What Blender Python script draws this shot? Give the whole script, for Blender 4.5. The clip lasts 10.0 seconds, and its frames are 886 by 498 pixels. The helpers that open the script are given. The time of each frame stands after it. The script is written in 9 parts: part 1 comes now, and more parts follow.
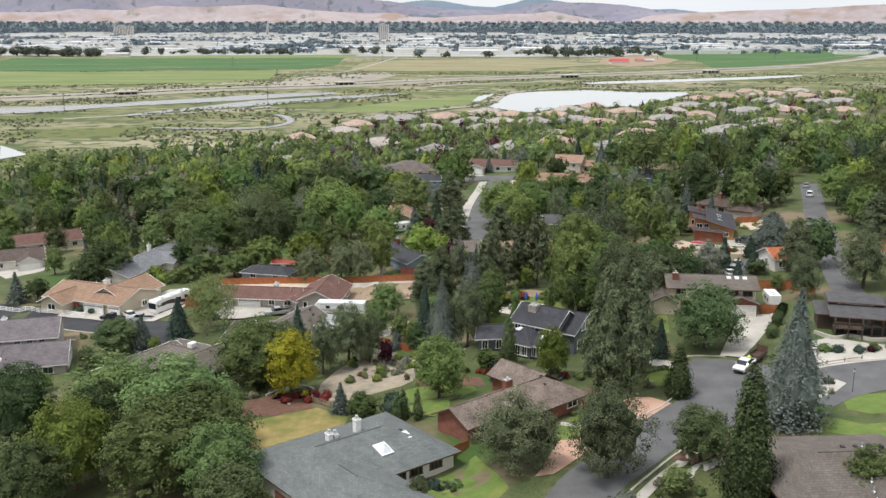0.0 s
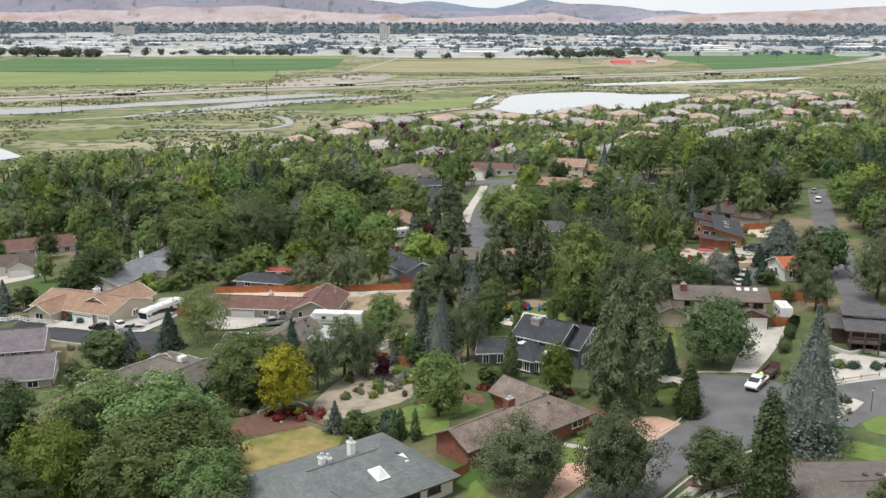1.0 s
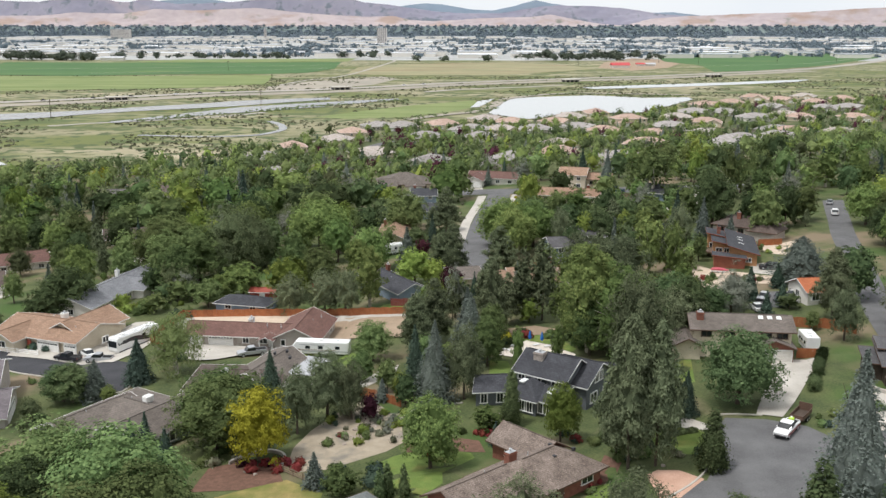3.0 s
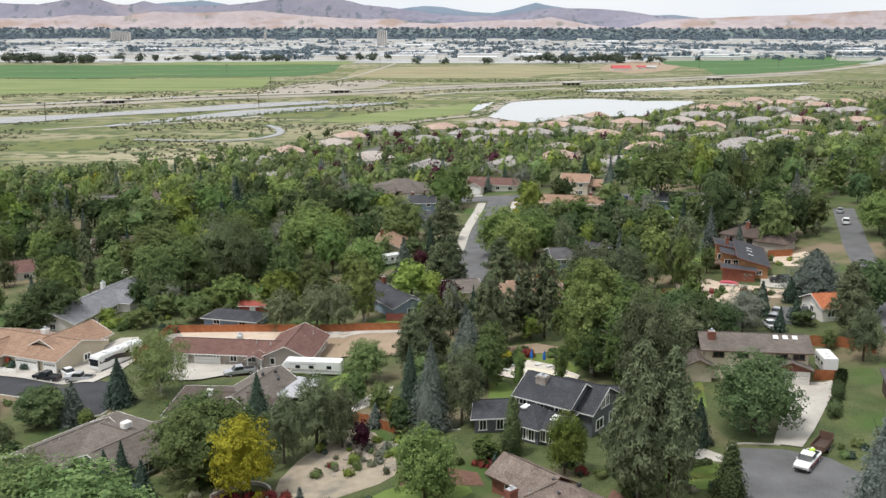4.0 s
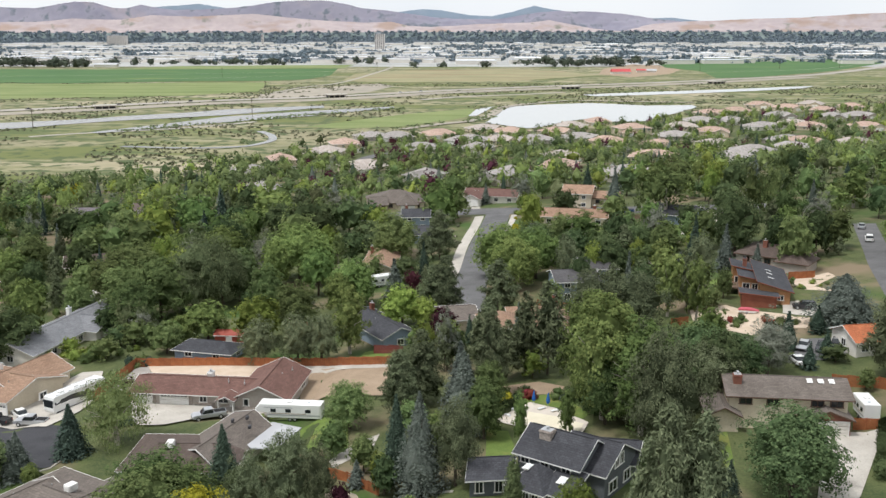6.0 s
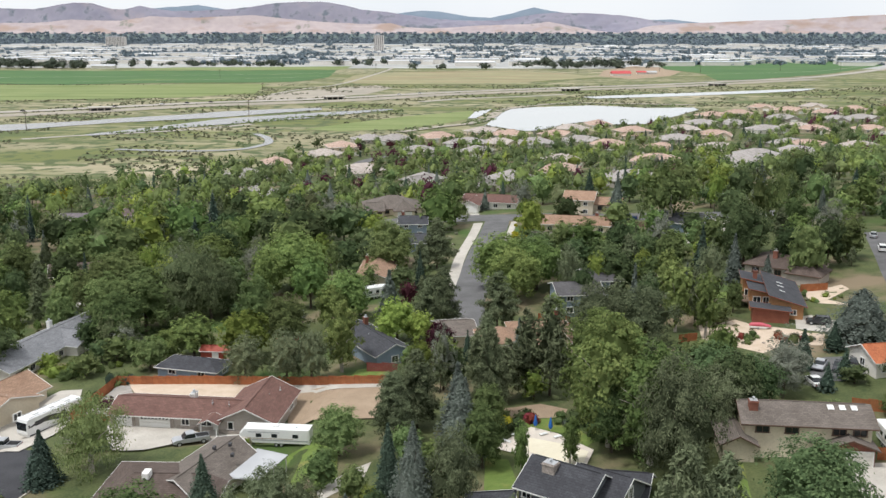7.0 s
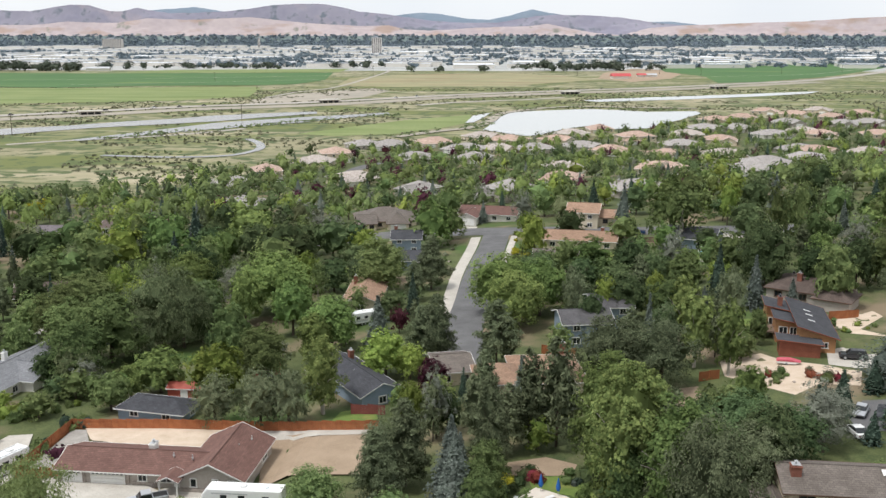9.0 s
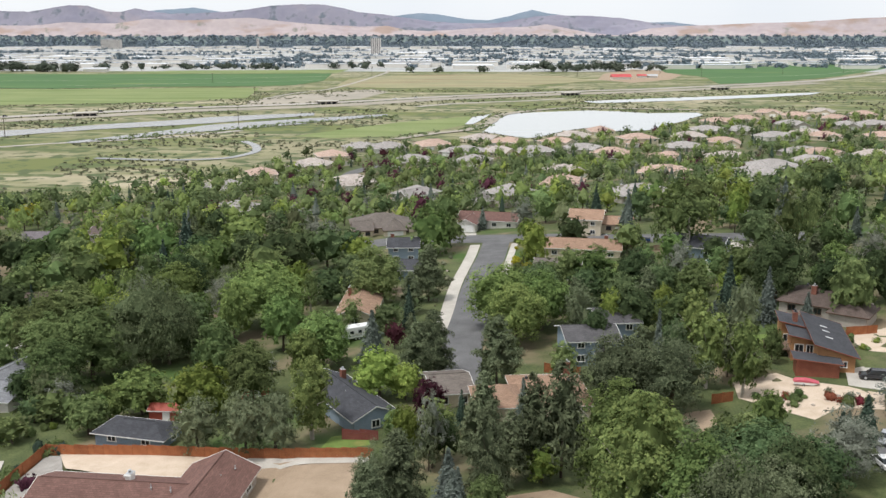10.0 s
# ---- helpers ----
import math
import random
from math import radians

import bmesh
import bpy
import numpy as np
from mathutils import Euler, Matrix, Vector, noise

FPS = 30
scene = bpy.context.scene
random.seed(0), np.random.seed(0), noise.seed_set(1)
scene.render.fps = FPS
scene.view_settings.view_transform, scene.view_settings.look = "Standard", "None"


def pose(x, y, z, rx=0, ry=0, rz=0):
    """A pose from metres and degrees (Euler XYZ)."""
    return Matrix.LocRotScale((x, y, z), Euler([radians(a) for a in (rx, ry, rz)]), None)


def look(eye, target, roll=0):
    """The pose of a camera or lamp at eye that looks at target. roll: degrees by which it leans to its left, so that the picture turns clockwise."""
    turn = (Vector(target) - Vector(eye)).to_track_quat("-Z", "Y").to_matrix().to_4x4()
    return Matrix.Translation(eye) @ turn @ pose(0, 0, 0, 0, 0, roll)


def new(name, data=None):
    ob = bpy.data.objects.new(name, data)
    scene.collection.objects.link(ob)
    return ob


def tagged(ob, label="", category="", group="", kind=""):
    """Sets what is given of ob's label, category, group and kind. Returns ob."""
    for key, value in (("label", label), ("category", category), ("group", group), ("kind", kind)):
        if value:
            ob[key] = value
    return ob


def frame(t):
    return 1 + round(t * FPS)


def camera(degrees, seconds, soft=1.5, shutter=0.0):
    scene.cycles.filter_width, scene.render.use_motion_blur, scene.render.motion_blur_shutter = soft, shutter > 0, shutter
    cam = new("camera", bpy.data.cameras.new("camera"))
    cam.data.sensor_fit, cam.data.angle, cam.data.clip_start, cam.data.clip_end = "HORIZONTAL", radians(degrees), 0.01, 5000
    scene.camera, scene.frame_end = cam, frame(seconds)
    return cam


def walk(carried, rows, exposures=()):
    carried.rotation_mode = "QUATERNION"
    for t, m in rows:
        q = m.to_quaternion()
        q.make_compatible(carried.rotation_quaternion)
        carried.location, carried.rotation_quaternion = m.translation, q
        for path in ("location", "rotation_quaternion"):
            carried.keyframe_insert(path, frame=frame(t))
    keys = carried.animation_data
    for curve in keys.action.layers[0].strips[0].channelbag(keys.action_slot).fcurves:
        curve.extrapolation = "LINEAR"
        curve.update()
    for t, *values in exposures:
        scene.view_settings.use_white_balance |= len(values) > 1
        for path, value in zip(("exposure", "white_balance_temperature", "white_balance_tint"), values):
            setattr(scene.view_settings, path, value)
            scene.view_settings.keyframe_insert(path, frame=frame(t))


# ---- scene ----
cam = camera(48.8, 10.0, soft=1.45)
PATH = [
    (0, (1.682, -17.177, 63.365), (1.575, -15.233, 62.909), 0.01),
    (0.5, (1.548, -14.049, 63.428), (1.441, -12.104, 62.973), 0.11),
    (1, (1.471, -10.366, 63.489), (1.363, -8.422, 63.035), 0.11),
    (1.5, (1.449, -6.350, 63.521), (1.343, -4.405, 63.068), 0.11),
    (2, (1.401, -2.103, 63.571), (1.296, -0.158, 63.120), 0.10),
    (2.5, (1.402, 2.008, 63.644), (1.297, 3.954, 63.193), 0.00),
    (4, (1.464, 15.783, 63.798), (1.358, 17.730, 63.353), 0.00),
    (4.5, (1.526, 20.337, 63.862), (1.421, 22.285, 63.420), -0.10),
    (5, (1.519, 24.987, 63.915), (1.415, 26.935, 63.476), 0.00),
    (5.5, (1.565, 29.842, 63.949), (1.461, 31.790, 63.510), -0.10),
    (7, (1.547, 44.178, 63.983), (1.445, 46.127, 63.547), -0.01),
    (7.5, (1.504, 48.925, 64.015), (1.402, 50.874, 63.581), -0.00),
    (8, (1.500, 53.821, 64.009), (1.399, 55.770, 63.575), -0.01),
    (8.5, (1.537, 58.788, 64.047), (1.435, 60.738, 63.615), -0.11),
    (9, (1.438, 63.767, 64.079), (1.339, 65.717, 63.647), -0.01),
    (9.5, (1.439, 68.637, 64.190), (1.339, 70.588, 63.758), -0.01),
    (10, (1.363, 73.656, 64.225), (1.265, 75.606, 63.794), -0.02),
]
walk(cam, [(t, look(eye, target, roll)) for t, eye, target, roll in PATH])

# ---- daylight: hazy overcast summer sky with a wide soft sun ----
SUN_UP, SUN_TURN = 66.0, 238.0
world = bpy.data.worlds.new("world")
scene.world = world
world.use_nodes = True
wn, wl = world.node_tree.nodes, world.node_tree.links
wn.clear()
sky = wn.new("ShaderNodeTexSky")
sky.sky_type, sky.sun_disc = "NISHITA", False
sky.sun_elevation, sky.sun_rotation = radians(SUN_UP), radians(SUN_TURN)
sky.air_density, sky.dust_density, sky.ozone_density = 1.0, 4.0, 1.0
wash = wn.new("ShaderNodeHueSaturation")
wash.inputs["Saturation"].default_value = 0.30
wash.inputs["Value"].default_value = 1.0
cloud = wn.new("ShaderNodeTexNoise")
cloud.inputs["Scale"].default_value, cloud.inputs["Detail"].default_value = 3.0, 6.0
cloud_ramp = wn.new("ShaderNodeValToRGB")
cloud_ramp.color_ramp.elements[0].position, cloud_ramp.color_ramp.elements[1].position = 0.35, 0.7
cloud_ramp.color_ramp.elements[0].color = (10.3, 10.9, 11.6, 1)
cloud_ramp.color_ramp.elements[1].color = (11.6, 11.9, 12.2, 1)
veil = wn.new("ShaderNodeMix")
veil.data_type = "RGBA"
veil.inputs["Factor"].default_value = 0.8
back = wn.new("ShaderNodeBackground")
back.inputs["Strength"].default_value = 0.1
out = wn.new("ShaderNodeOutputWorld")
wl.new(sky.outputs["Color"], wash.inputs["Color"])
wl.new(cloud.outputs["Fac"], cloud_ramp.inputs["Fac"])
wl.new(wash.outputs["Color"], veil.inputs["A"])
wl.new(cloud_ramp.outputs["Color"], veil.inputs["B"])
wl.new(veil.outputs["Result"], back.inputs["Color"])
wl.new(back.outputs["Background"], out.inputs["Surface"])

sun = new("sun", bpy.data.lights.new("sun", "SUN"))
sun.data.energy, sun.data.angle, sun.data.color = 2.7, radians(9), (1.0, 0.98, 0.955)
sun.matrix_world = look((0, 0, 200), (0 - 200 * math.cos(radians(SUN_UP)) * math.sin(radians(SUN_TURN)),
                                      0 - 200 * math.cos(radians(SUN_UP)) * math.cos(radians(SUN_TURN)),
                                      200 - 200 * math.sin(radians(SUN_UP))))

# ---- materials ----


def material(name, low, high, rough=0.85, scale=2.0, detail=6.0, bump=0.0, metal=0.0, fine=0.0, spread=0.0, where="Object", gloss=0.35):
    """A surface that varies from low to high by noise at two scales. spread: how far objects differ in brightness."""
    m = bpy.data.materials.new(name)
    m.use_nodes = True
    n, l = m.node_tree.nodes, m.node_tree.links
    b = n["Principled BSDF"]
    b.inputs["Roughness"].default_value, b.inputs["Metallic"].default_value = rough, metal
    b.inputs["Specular IOR Level"].default_value = gloss
    at = n.new("ShaderNodeTexCoord")
    big = n.new("ShaderNodeTexNoise")
    big.inputs["Scale"].default_value, big.inputs["Detail"].default_value = scale, detail
    l.new(at.outputs[where], big.inputs["Vector"])
    small = n.new("ShaderNodeTexNoise")
    small.inputs["Scale"].default_value, small.inputs["Detail"].default_value = (fine or scale * 9), 3.0
    l.new(at.outputs[where], small.inputs["Vector"])
    mix = n.new("ShaderNodeMath")
    mix.operation = "MULTIPLY_ADD"
    mix.inputs[1].default_value = 0.45
    l.new(small.outputs["Fac"], mix.inputs[0])
    half = n.new("ShaderNodeMath")
    half.operation = "MULTIPLY"
    half.inputs[1].default_value = 0.55
    l.new(big.outputs["Fac"], half.inputs[0])
    l.new(half.outputs[0], mix.inputs[2])
    ramp = n.new("ShaderNodeValToRGB")
    e = ramp.color_ramp.elements
    e[0].position, e[1].position = 0.34, 0.66
    e[0].color, e[1].color = (*low, 1), (*high, 1)
    l.new(mix.outputs[0], ramp.inputs["Fac"])
    colour = ramp.outputs["Color"]
    if spread:
        info = n.new("ShaderNodeObjectInfo")
        span = n.new("ShaderNodeMapRange")
        span.inputs["To Min"].default_value, span.inputs["To Max"].default_value = 1 - spread, 1 + spread
        l.new(info.outputs["Random"], span.inputs["Value"])
        hsv = n.new("ShaderNodeHueSaturation")
        l.new(span.outputs["Result"], hsv.inputs["Value"])
        l.new(colour, hsv.inputs["Color"])
        colour = hsv.outputs["Color"]
    l.new(colour, b.inputs["Base Color"])
    if bump:
        bp = n.new("ShaderNodeBump")
        bp.inputs["Strength"].default_value = bump
        bp.inputs["Distance"].default_value = 0.05
        l.new(mix.outputs[0], bp.inputs["Height"])
        l.new(bp.outputs["Normal"], b.inputs["Normal"])
    return m


def blend_in(m, colour, scale, low, high, detail=5.0, stretch=(1, 1, 1)):
    """Lays patches of another colour over a material, by noise in world metres."""
    n, l = m.node_tree.nodes, m.node_tree.links
    b = n["Principled BSDF"]
    old = b.inputs["Base Color"].links[0].from_socket
    geo = n.new("ShaderNodeNewGeometry")
    fit_in = n.new("ShaderNodeMapping")
    fit_in.inputs["Scale"].default_value = [scale * s for s in stretch]
    l.new(geo.outputs["Position"], fit_in.inputs["Vector"])
    tex = n.new("ShaderNodeTexNoise")
    tex.inputs["Scale"].default_value, tex.inputs["Detail"].default_value = 1.0, detail
    l.new(fit_in.outputs["Vector"], tex.inputs["Vector"])
    span = n.new("ShaderNodeMapRange")
    span.inputs["From Min"].default_value, span.inputs["From Max"].default_value = low, high
    l.new(tex.outputs["Fac"], span.inputs["Value"])
    mix = n.new("ShaderNodeMix")
    mix.data_type = "RGBA"
    l.new(span.outputs["Result"], mix.inputs["Factor"])
    l.new(old, mix.inputs["A"])
    mix.inputs["B"].default_value = (*colour, 1)
    l.new(mix.outputs["Result"], b.inputs["Base Color"])
    return m


def roofing(name, low, high, course=0.28, wide=0.6, strength=0.5):
    """Shingles or tiles: courses by a brick pattern in object space, with worn patches."""
    m = material(name, low, high, rough=0.9, scale=0.5, detail=8, spread=0.06)
    n, l = m.node_tree.nodes, m.node_tree.links
    b = n["Principled BSDF"]
    old = b.inputs["Base Color"].links[0].from_socket
    at = n.new("ShaderNodeTexCoord")
    brick = n.new("ShaderNodeTexBrick")
    brick.inputs["Scale"].default_value = 1.0
    brick.inputs["Brick Width"].default_value, brick.inputs["Row Height"].default_value = wide, course
    brick.inputs["Mortar Size"].default_value, brick.inputs["Mortar Smooth"].default_value = 0.03, 0.6
    brick.inputs["Color1"].default_value, brick.inputs["Color2"].default_value = (1, 1, 1, 1), (1 - 0.5 * strength,) * 3 + (1,)
    brick.inputs["Mortar"].default_value = (1 - 0.8 * strength,) * 3 + (1,)
    l.new(at.outputs["UV"], brick.inputs["Vector"])
    mix = n.new("ShaderNodeMix")
    mix.data_type, mix.blend_type = "RGBA", "MULTIPLY"
    mix.inputs["Factor"].default_value = 1.0
    l.new(old, mix.inputs["A"])
    l.new(brick.outputs["Color"], mix.inputs["B"])
    l.new(mix.outputs["Result"], b.inputs["Base Color"])
    bp = n.new("ShaderNodeBump")
    bp.inputs["Strength"].default_value, bp.inputs["Distance"].default_value = 0.6, 0.03
    l.new(brick.outputs["Color"], bp.inputs["Height"])
    l.new(bp.outputs["Normal"], b.inputs["Normal"])
    return m


def foliage(name, low, high, shine=0.25, spread=0.40, hue=0.022):
    """Leaves: colour differs from leaf to leaf and from tree to tree; some light passes through."""
    m = bpy.data.materials.new(name)
    m.use_nodes = True
    n, l = m.node_tree.nodes, m.node_tree.links
    n.remove(n["Principled BSDF"])
    geo, info = n.new("ShaderNodeNewGeometry"), n.new("ShaderNodeObjectInfo")
    ramp = n.new("ShaderNodeValToRGB")
    tone = (0.96, 0.90, 0.98)
    ramp.color_ramp.elements[0].color = (*(k * c for k, c in zip(tone, low)), 1)
    ramp.color_ramp.elements[1].color = (*(k * c for k, c in zip(tone, high)), 1)
    l.new(geo.outputs["Random Per Island"], ramp.inputs["Fac"])
    at = n.new("ShaderNodeTexCoord")
    clump = n.new("ShaderNodeTexNoise")
    clump.inputs["Scale"].default_value, clump.inputs["Detail"].default_value = 0.45, 3.0
    l.new(at.outputs["Object"], clump.inputs["Vector"])
    lump = n.new("ShaderNodeMapRange")
    lump.inputs["From Min"].default_value, lump.inputs["From Max"].default_value = 0.3, 0.7
    lump.inputs["To Min"].default_value, lump.inputs["To Max"].default_value = 0.80, 1.18
    l.new(clump.outputs["Fac"], lump.inputs["Value"])
    span = n.new("ShaderNodeMapRange")
    span.inputs["To Min"].default_value, span.inputs["To Max"].default_value = 1 - spread, 1 + spread
    l.new(info.outputs["Random"], span.inputs["Value"])
    value = n.new("ShaderNodeMath")
    value.operation = "MULTIPLY"
    l.new(span.outputs["Result"], value.inputs[0])
    l.new(lump.outputs["Result"], value.inputs[1])
    turn = n.new("ShaderNodeMath")
    turn.operation = "MULTIPLY_ADD"
    turn.inputs[1].default_value, turn.inputs[2].default_value = 17.0, 0.0
    l.new(info.outputs["Random"], turn.inputs[0])
    frac = n.new("ShaderNodeMath")
    frac.operation = "FRACT"
    l.new(turn.outputs[0], frac.inputs[0])
    shift = n.new("ShaderNodeMapRange")
    shift.inputs["To Min"].default_value, shift.inputs["To Max"].default_value = 0.5 - hue, 0.5 + hue
    l.new(frac.outputs[0], shift.inputs["Value"])
    hsv = n.new("ShaderNodeHueSaturation")
    l.new(shift.outputs["Result"], hsv.inputs["Hue"])
    l.new(value.outputs[0], hsv.inputs["Value"])
    l.new(ramp.outputs["Color"], hsv.inputs["Color"])
    front, behind, both = n.new("ShaderNodeBsdfDiffuse"), n.new("ShaderNodeBsdfTranslucent"), n.new("ShaderNodeMixShader")
    both.inputs["Fac"].default_value = shine
    l.new(hsv.outputs["Color"], front.inputs["Color"])
    l.new(hsv.outputs["Color"], behind.inputs["Color"])
    l.new(front.outputs["BSDF"], both.inputs[1])
    l.new(behind.outputs["BSDF"], both.inputs[2])
    l.new(both.outputs["Shader"], n["Material Output"].inputs["Surface"])
    return m


ASPHALT = material("asphalt", (0.088, 0.087, 0.089), (0.155, 0.153, 0.155), 0.92, 0.25, 8, bump=0.1, fine=6)
ASPHALT_NEW = material("fresh asphalt", (0.030, 0.031, 0.036), (0.058, 0.058, 0.064), 0.9, 0.25, 8, fine=6)
CONCRETE = material("concrete", (0.36, 0.33, 0.29), (0.52, 0.49, 0.44), 0.9, 0.3, 8, fine=5)
PINK_PAVING = material("pink concrete", (0.42, 0.25, 0.18), (0.55, 0.36, 0.27), 0.9, 0.4, 8, fine=5)
LAWN = blend_in(material("lawn", (0.092, 0.142, 0.030), (0.155, 0.215, 0.052), 0.95, 0.6, 8, fine=9), (0.24, 0.22, 0.07), 0.25, 0.55, 0.75)
DRY_LAWN = blend_in(material("dry lawn", (0.185, 0.155, 0.055), (0.36, 0.275, 0.11), 0.95, 0.5, 8, fine=9), (0.11, 0.14, 0.03), 0.16, 0.5, 0.7)
SAND = material("decomposed granite", (0.44, 0.345, 0.255), (0.60, 0.495, 0.395), 0.95, 0.4, 8, fine=7)
MULCH = material("bark mulch", (0.10, 0.055, 0.038), (0.19, 0.105, 0.075), 0.95, 1.2, 8, fine=9)
SOIL = material("bare soil", (0.25, 0.185, 0.125), (0.37, 0.28, 0.20), 0.95, 0.3, 8, fine=6)
POOL_CANVAS = material("cream pool canvas", (0.66, 0.60, 0.46), (0.74, 0.69, 0.55), 0.8, 0.3, 5)
PALE_PAVING = material("pale stone paving", (0.56, 0.50, 0.43), (0.68, 0.62, 0.55), 0.85, 0.4, 8, fine=5)
GARDEN_SAND = blend_in(material("garden gravel", (0.27, 0.225, 0.165), (0.40, 0.34, 0.26), 0.95, 0.6, 8, fine=9), (0.20, 0.18, 0.15), 0.25, 0.5, 0.66)
GRAVEL = material("grey gravel", (0.24, 0.22, 0.20), (0.36, 0.34, 0.31), 0.95, 0.8, 8, fine=12)
YARD = blend_in(blend_in(material("yard ground", (0.040, 0.060, 0.020), (0.115, 0.13, 0.05), 0.95, 0.22, 9, fine=3),
                         (0.20, 0.155, 0.10), 0.06, 0.52, 0.66), (0.055, 0.10, 0.022), 0.045, 0.55, 0.68)
PLAIN = blend_in(blend_in(blend_in(blend_in(material("dry meadow", (0.180, 0.170, 0.098), (0.325, 0.293, 0.182), 0.95, 0.02, 9, fine=0.3),
                                   (0.132, 0.150, 0.048), 0.010, 0.45, 0.58, 8, (0.6, 1.6, 1)),
                          (0.375, 0.325, 0.225), 0.006, 0.57, 0.68, 7, (0.5, 2.0, 1)), (0.075, 0.098, 0.038), 0.085, 0.52, 0.60, 6),
                 (0.090, 0.115, 0.040), 0.022, 0.56, 0.64, 8, (0.6, 1.5, 1))
CROP = blend_in(material("green crop", (0.045, 0.112, 0.034), (0.072, 0.148, 0.046), 0.95, 0.01, 6, fine=0.4), (0.16, 0.20, 0.06), 0.012, 0.58, 0.75, 5, (0.4, 3, 1))
PASTURE = blend_in(material("pasture", (0.145, 0.19, 0.065), (0.22, 0.25, 0.10), 0.95, 0.015, 7, fine=0.4), (0.11, 0.16, 0.04), 0.012, 0.5, 0.7, 5, (0.4, 3, 1))
HAY = blend_in(material("hay field", (0.21, 0.205, 0.11), (0.31, 0.28, 0.16), 0.95, 0.015, 7, fine=0.3), (0.24, 0.17, 0.10), 0.01, 0.52, 0.66, 5, (0.4, 3, 1))
MUD = material("grey flood plain", (0.26, 0.24, 0.20), (0.36, 0.32, 0.26), 0.95, 0.02, 8, fine=0.3)
TRACK = material("pale road", (0.30, 0.275, 0.24), (0.40, 0.37, 0.33), 0.95, 0.05, 8, fine=0.5)
# Ground under the far tree belt, tinted blue-grey to imitate haze.
WOOD_FLOOR_HAZE = material("hazed woodland floor", (0.13, 0.17, 0.165), (0.18, 0.22, 0.21), 0.95, 0.01, 8, fine=0.05)
CITY_GROUND = material("city ground", (0.26, 0.27, 0.26), (0.46, 0.46, 0.45), 0.95, 0.012, 8, fine=0.1)

RIVER = bpy.data.materials.new("river water")
RIVER.use_nodes = True
rb = RIVER.node_tree.nodes["Principled BSDF"]
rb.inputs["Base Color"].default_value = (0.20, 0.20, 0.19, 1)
rb.inputs["Roughness"].default_value, rb.inputs["IOR"].default_value = 0.22, 1.33
WATER_GLARE = bpy.data.materials.new("water")
WATER_GLARE.use_nodes = True
wb = WATER_GLARE.node_tree.nodes["Principled BSDF"]
# Silty grey base, lightened further to stand in for glare off the sky.
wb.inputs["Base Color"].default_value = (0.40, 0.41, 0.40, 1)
wb.inputs["Roughness"].default_value, wb.inputs["IOR"].default_value = 0.08, 1.33
ripple = WATER_GLARE.node_tree.nodes.new("ShaderNodeTexNoise")
ripple.inputs["Scale"].default_value = 0.35
lift = WATER_GLARE.node_tree.nodes.new("ShaderNodeBump")
lift.inputs["Strength"].default_value, lift.inputs["Distance"].default_value = 0.03, 0.1
where_at = WATER_GLARE.node_tree.nodes.new("ShaderNodeNewGeometry")
WATER_GLARE.node_tree.links.new(where_at.outputs["Position"], ripple.inputs["Vector"])
WATER_GLARE.node_tree.links.new(ripple.outputs["Fac"], lift.inputs["Height"])
WATER_GLARE.node_tree.links.new(lift.outputs["Normal"], wb.inputs["Normal"])

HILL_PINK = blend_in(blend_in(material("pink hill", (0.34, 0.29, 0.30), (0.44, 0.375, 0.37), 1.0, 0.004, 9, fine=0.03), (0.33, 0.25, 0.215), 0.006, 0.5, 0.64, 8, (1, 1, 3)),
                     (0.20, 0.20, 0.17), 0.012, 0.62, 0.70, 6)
# The lilac and blue ranges carry distance haze in their base colours.
HILL_LILAC_HAZE = blend_in(blend_in(material("hazed lilac hill", (0.22, 0.215, 0.275), (0.30, 0.285, 0.335), 1.0, 0.003, 9, fine=0.02), (0.36, 0.30, 0.305), 0.004, 0.58, 0.74, 8, (1, 1, 2)), (0.15, 0.17, 0.20), 0.02, 0.56, 0.66, 8)
HILL_BLUE_HAZE = material("hazed blue hill", (0.31, 0.39, 0.49), (0.38, 0.45, 0.54), 1.0, 0.003, 8, fine=0.02)

WALL_WHITE = material("white stucco", (0.60, 0.57, 0.52), (0.74, 0.71, 0.66), 0.9, 0.4, 7, bump=0.1, spread=0.05)
WALL_CREAM = material("cream stucco", (0.52, 0.45, 0.34), (0.66, 0.58, 0.45), 0.9, 0.4, 7, bump=0.1, spread=0.08)
WALL_TAUPE = material("taupe siding", (0.36, 0.32, 0.285), (0.45, 0.41, 0.37), 0.9, 0.4, 7, bump=0.1)
WALL_BLUE = material("blue grey siding", (0.17, 0.22, 0.27), (0.24, 0.30, 0.36), 0.85, 0.5, 7, bump=0.1)
# Grey tower walls, paled in the base colour as haze would pale them.
WALL_HAZED = material("haze-paled grey cladding", (0.50, 0.47, 0.44), (0.60, 0.57, 0.54), 0.85, 0.05, 6)
WALL_SLATE = material("slate grey siding", (0.085, 0.095, 0.105), (0.14, 0.15, 0.16), 0.85, 0.5, 7, bump=0.1)
WALL_SAGE = material("sage green siding", (0.17, 0.20, 0.18), (0.24, 0.27, 0.24), 0.85, 0.5, 7, bump=0.1)
WALL_DARK = material("dark brown timber", (0.055, 0.04, 0.032), (0.11, 0.08, 0.06), 0.8, 0.6, 7, bump=0.1)
WALL_WOOD = material("orange cedar siding", (0.34, 0.165, 0.075), (0.46, 0.25, 0.12), 0.75, 0.5, 7, bump=0.1)
BRICK = material("red brick", (0.17, 0.065, 0.045), (0.27, 0.115, 0.08), 0.9, 1.5, 8, bump=0.25, fine=14)
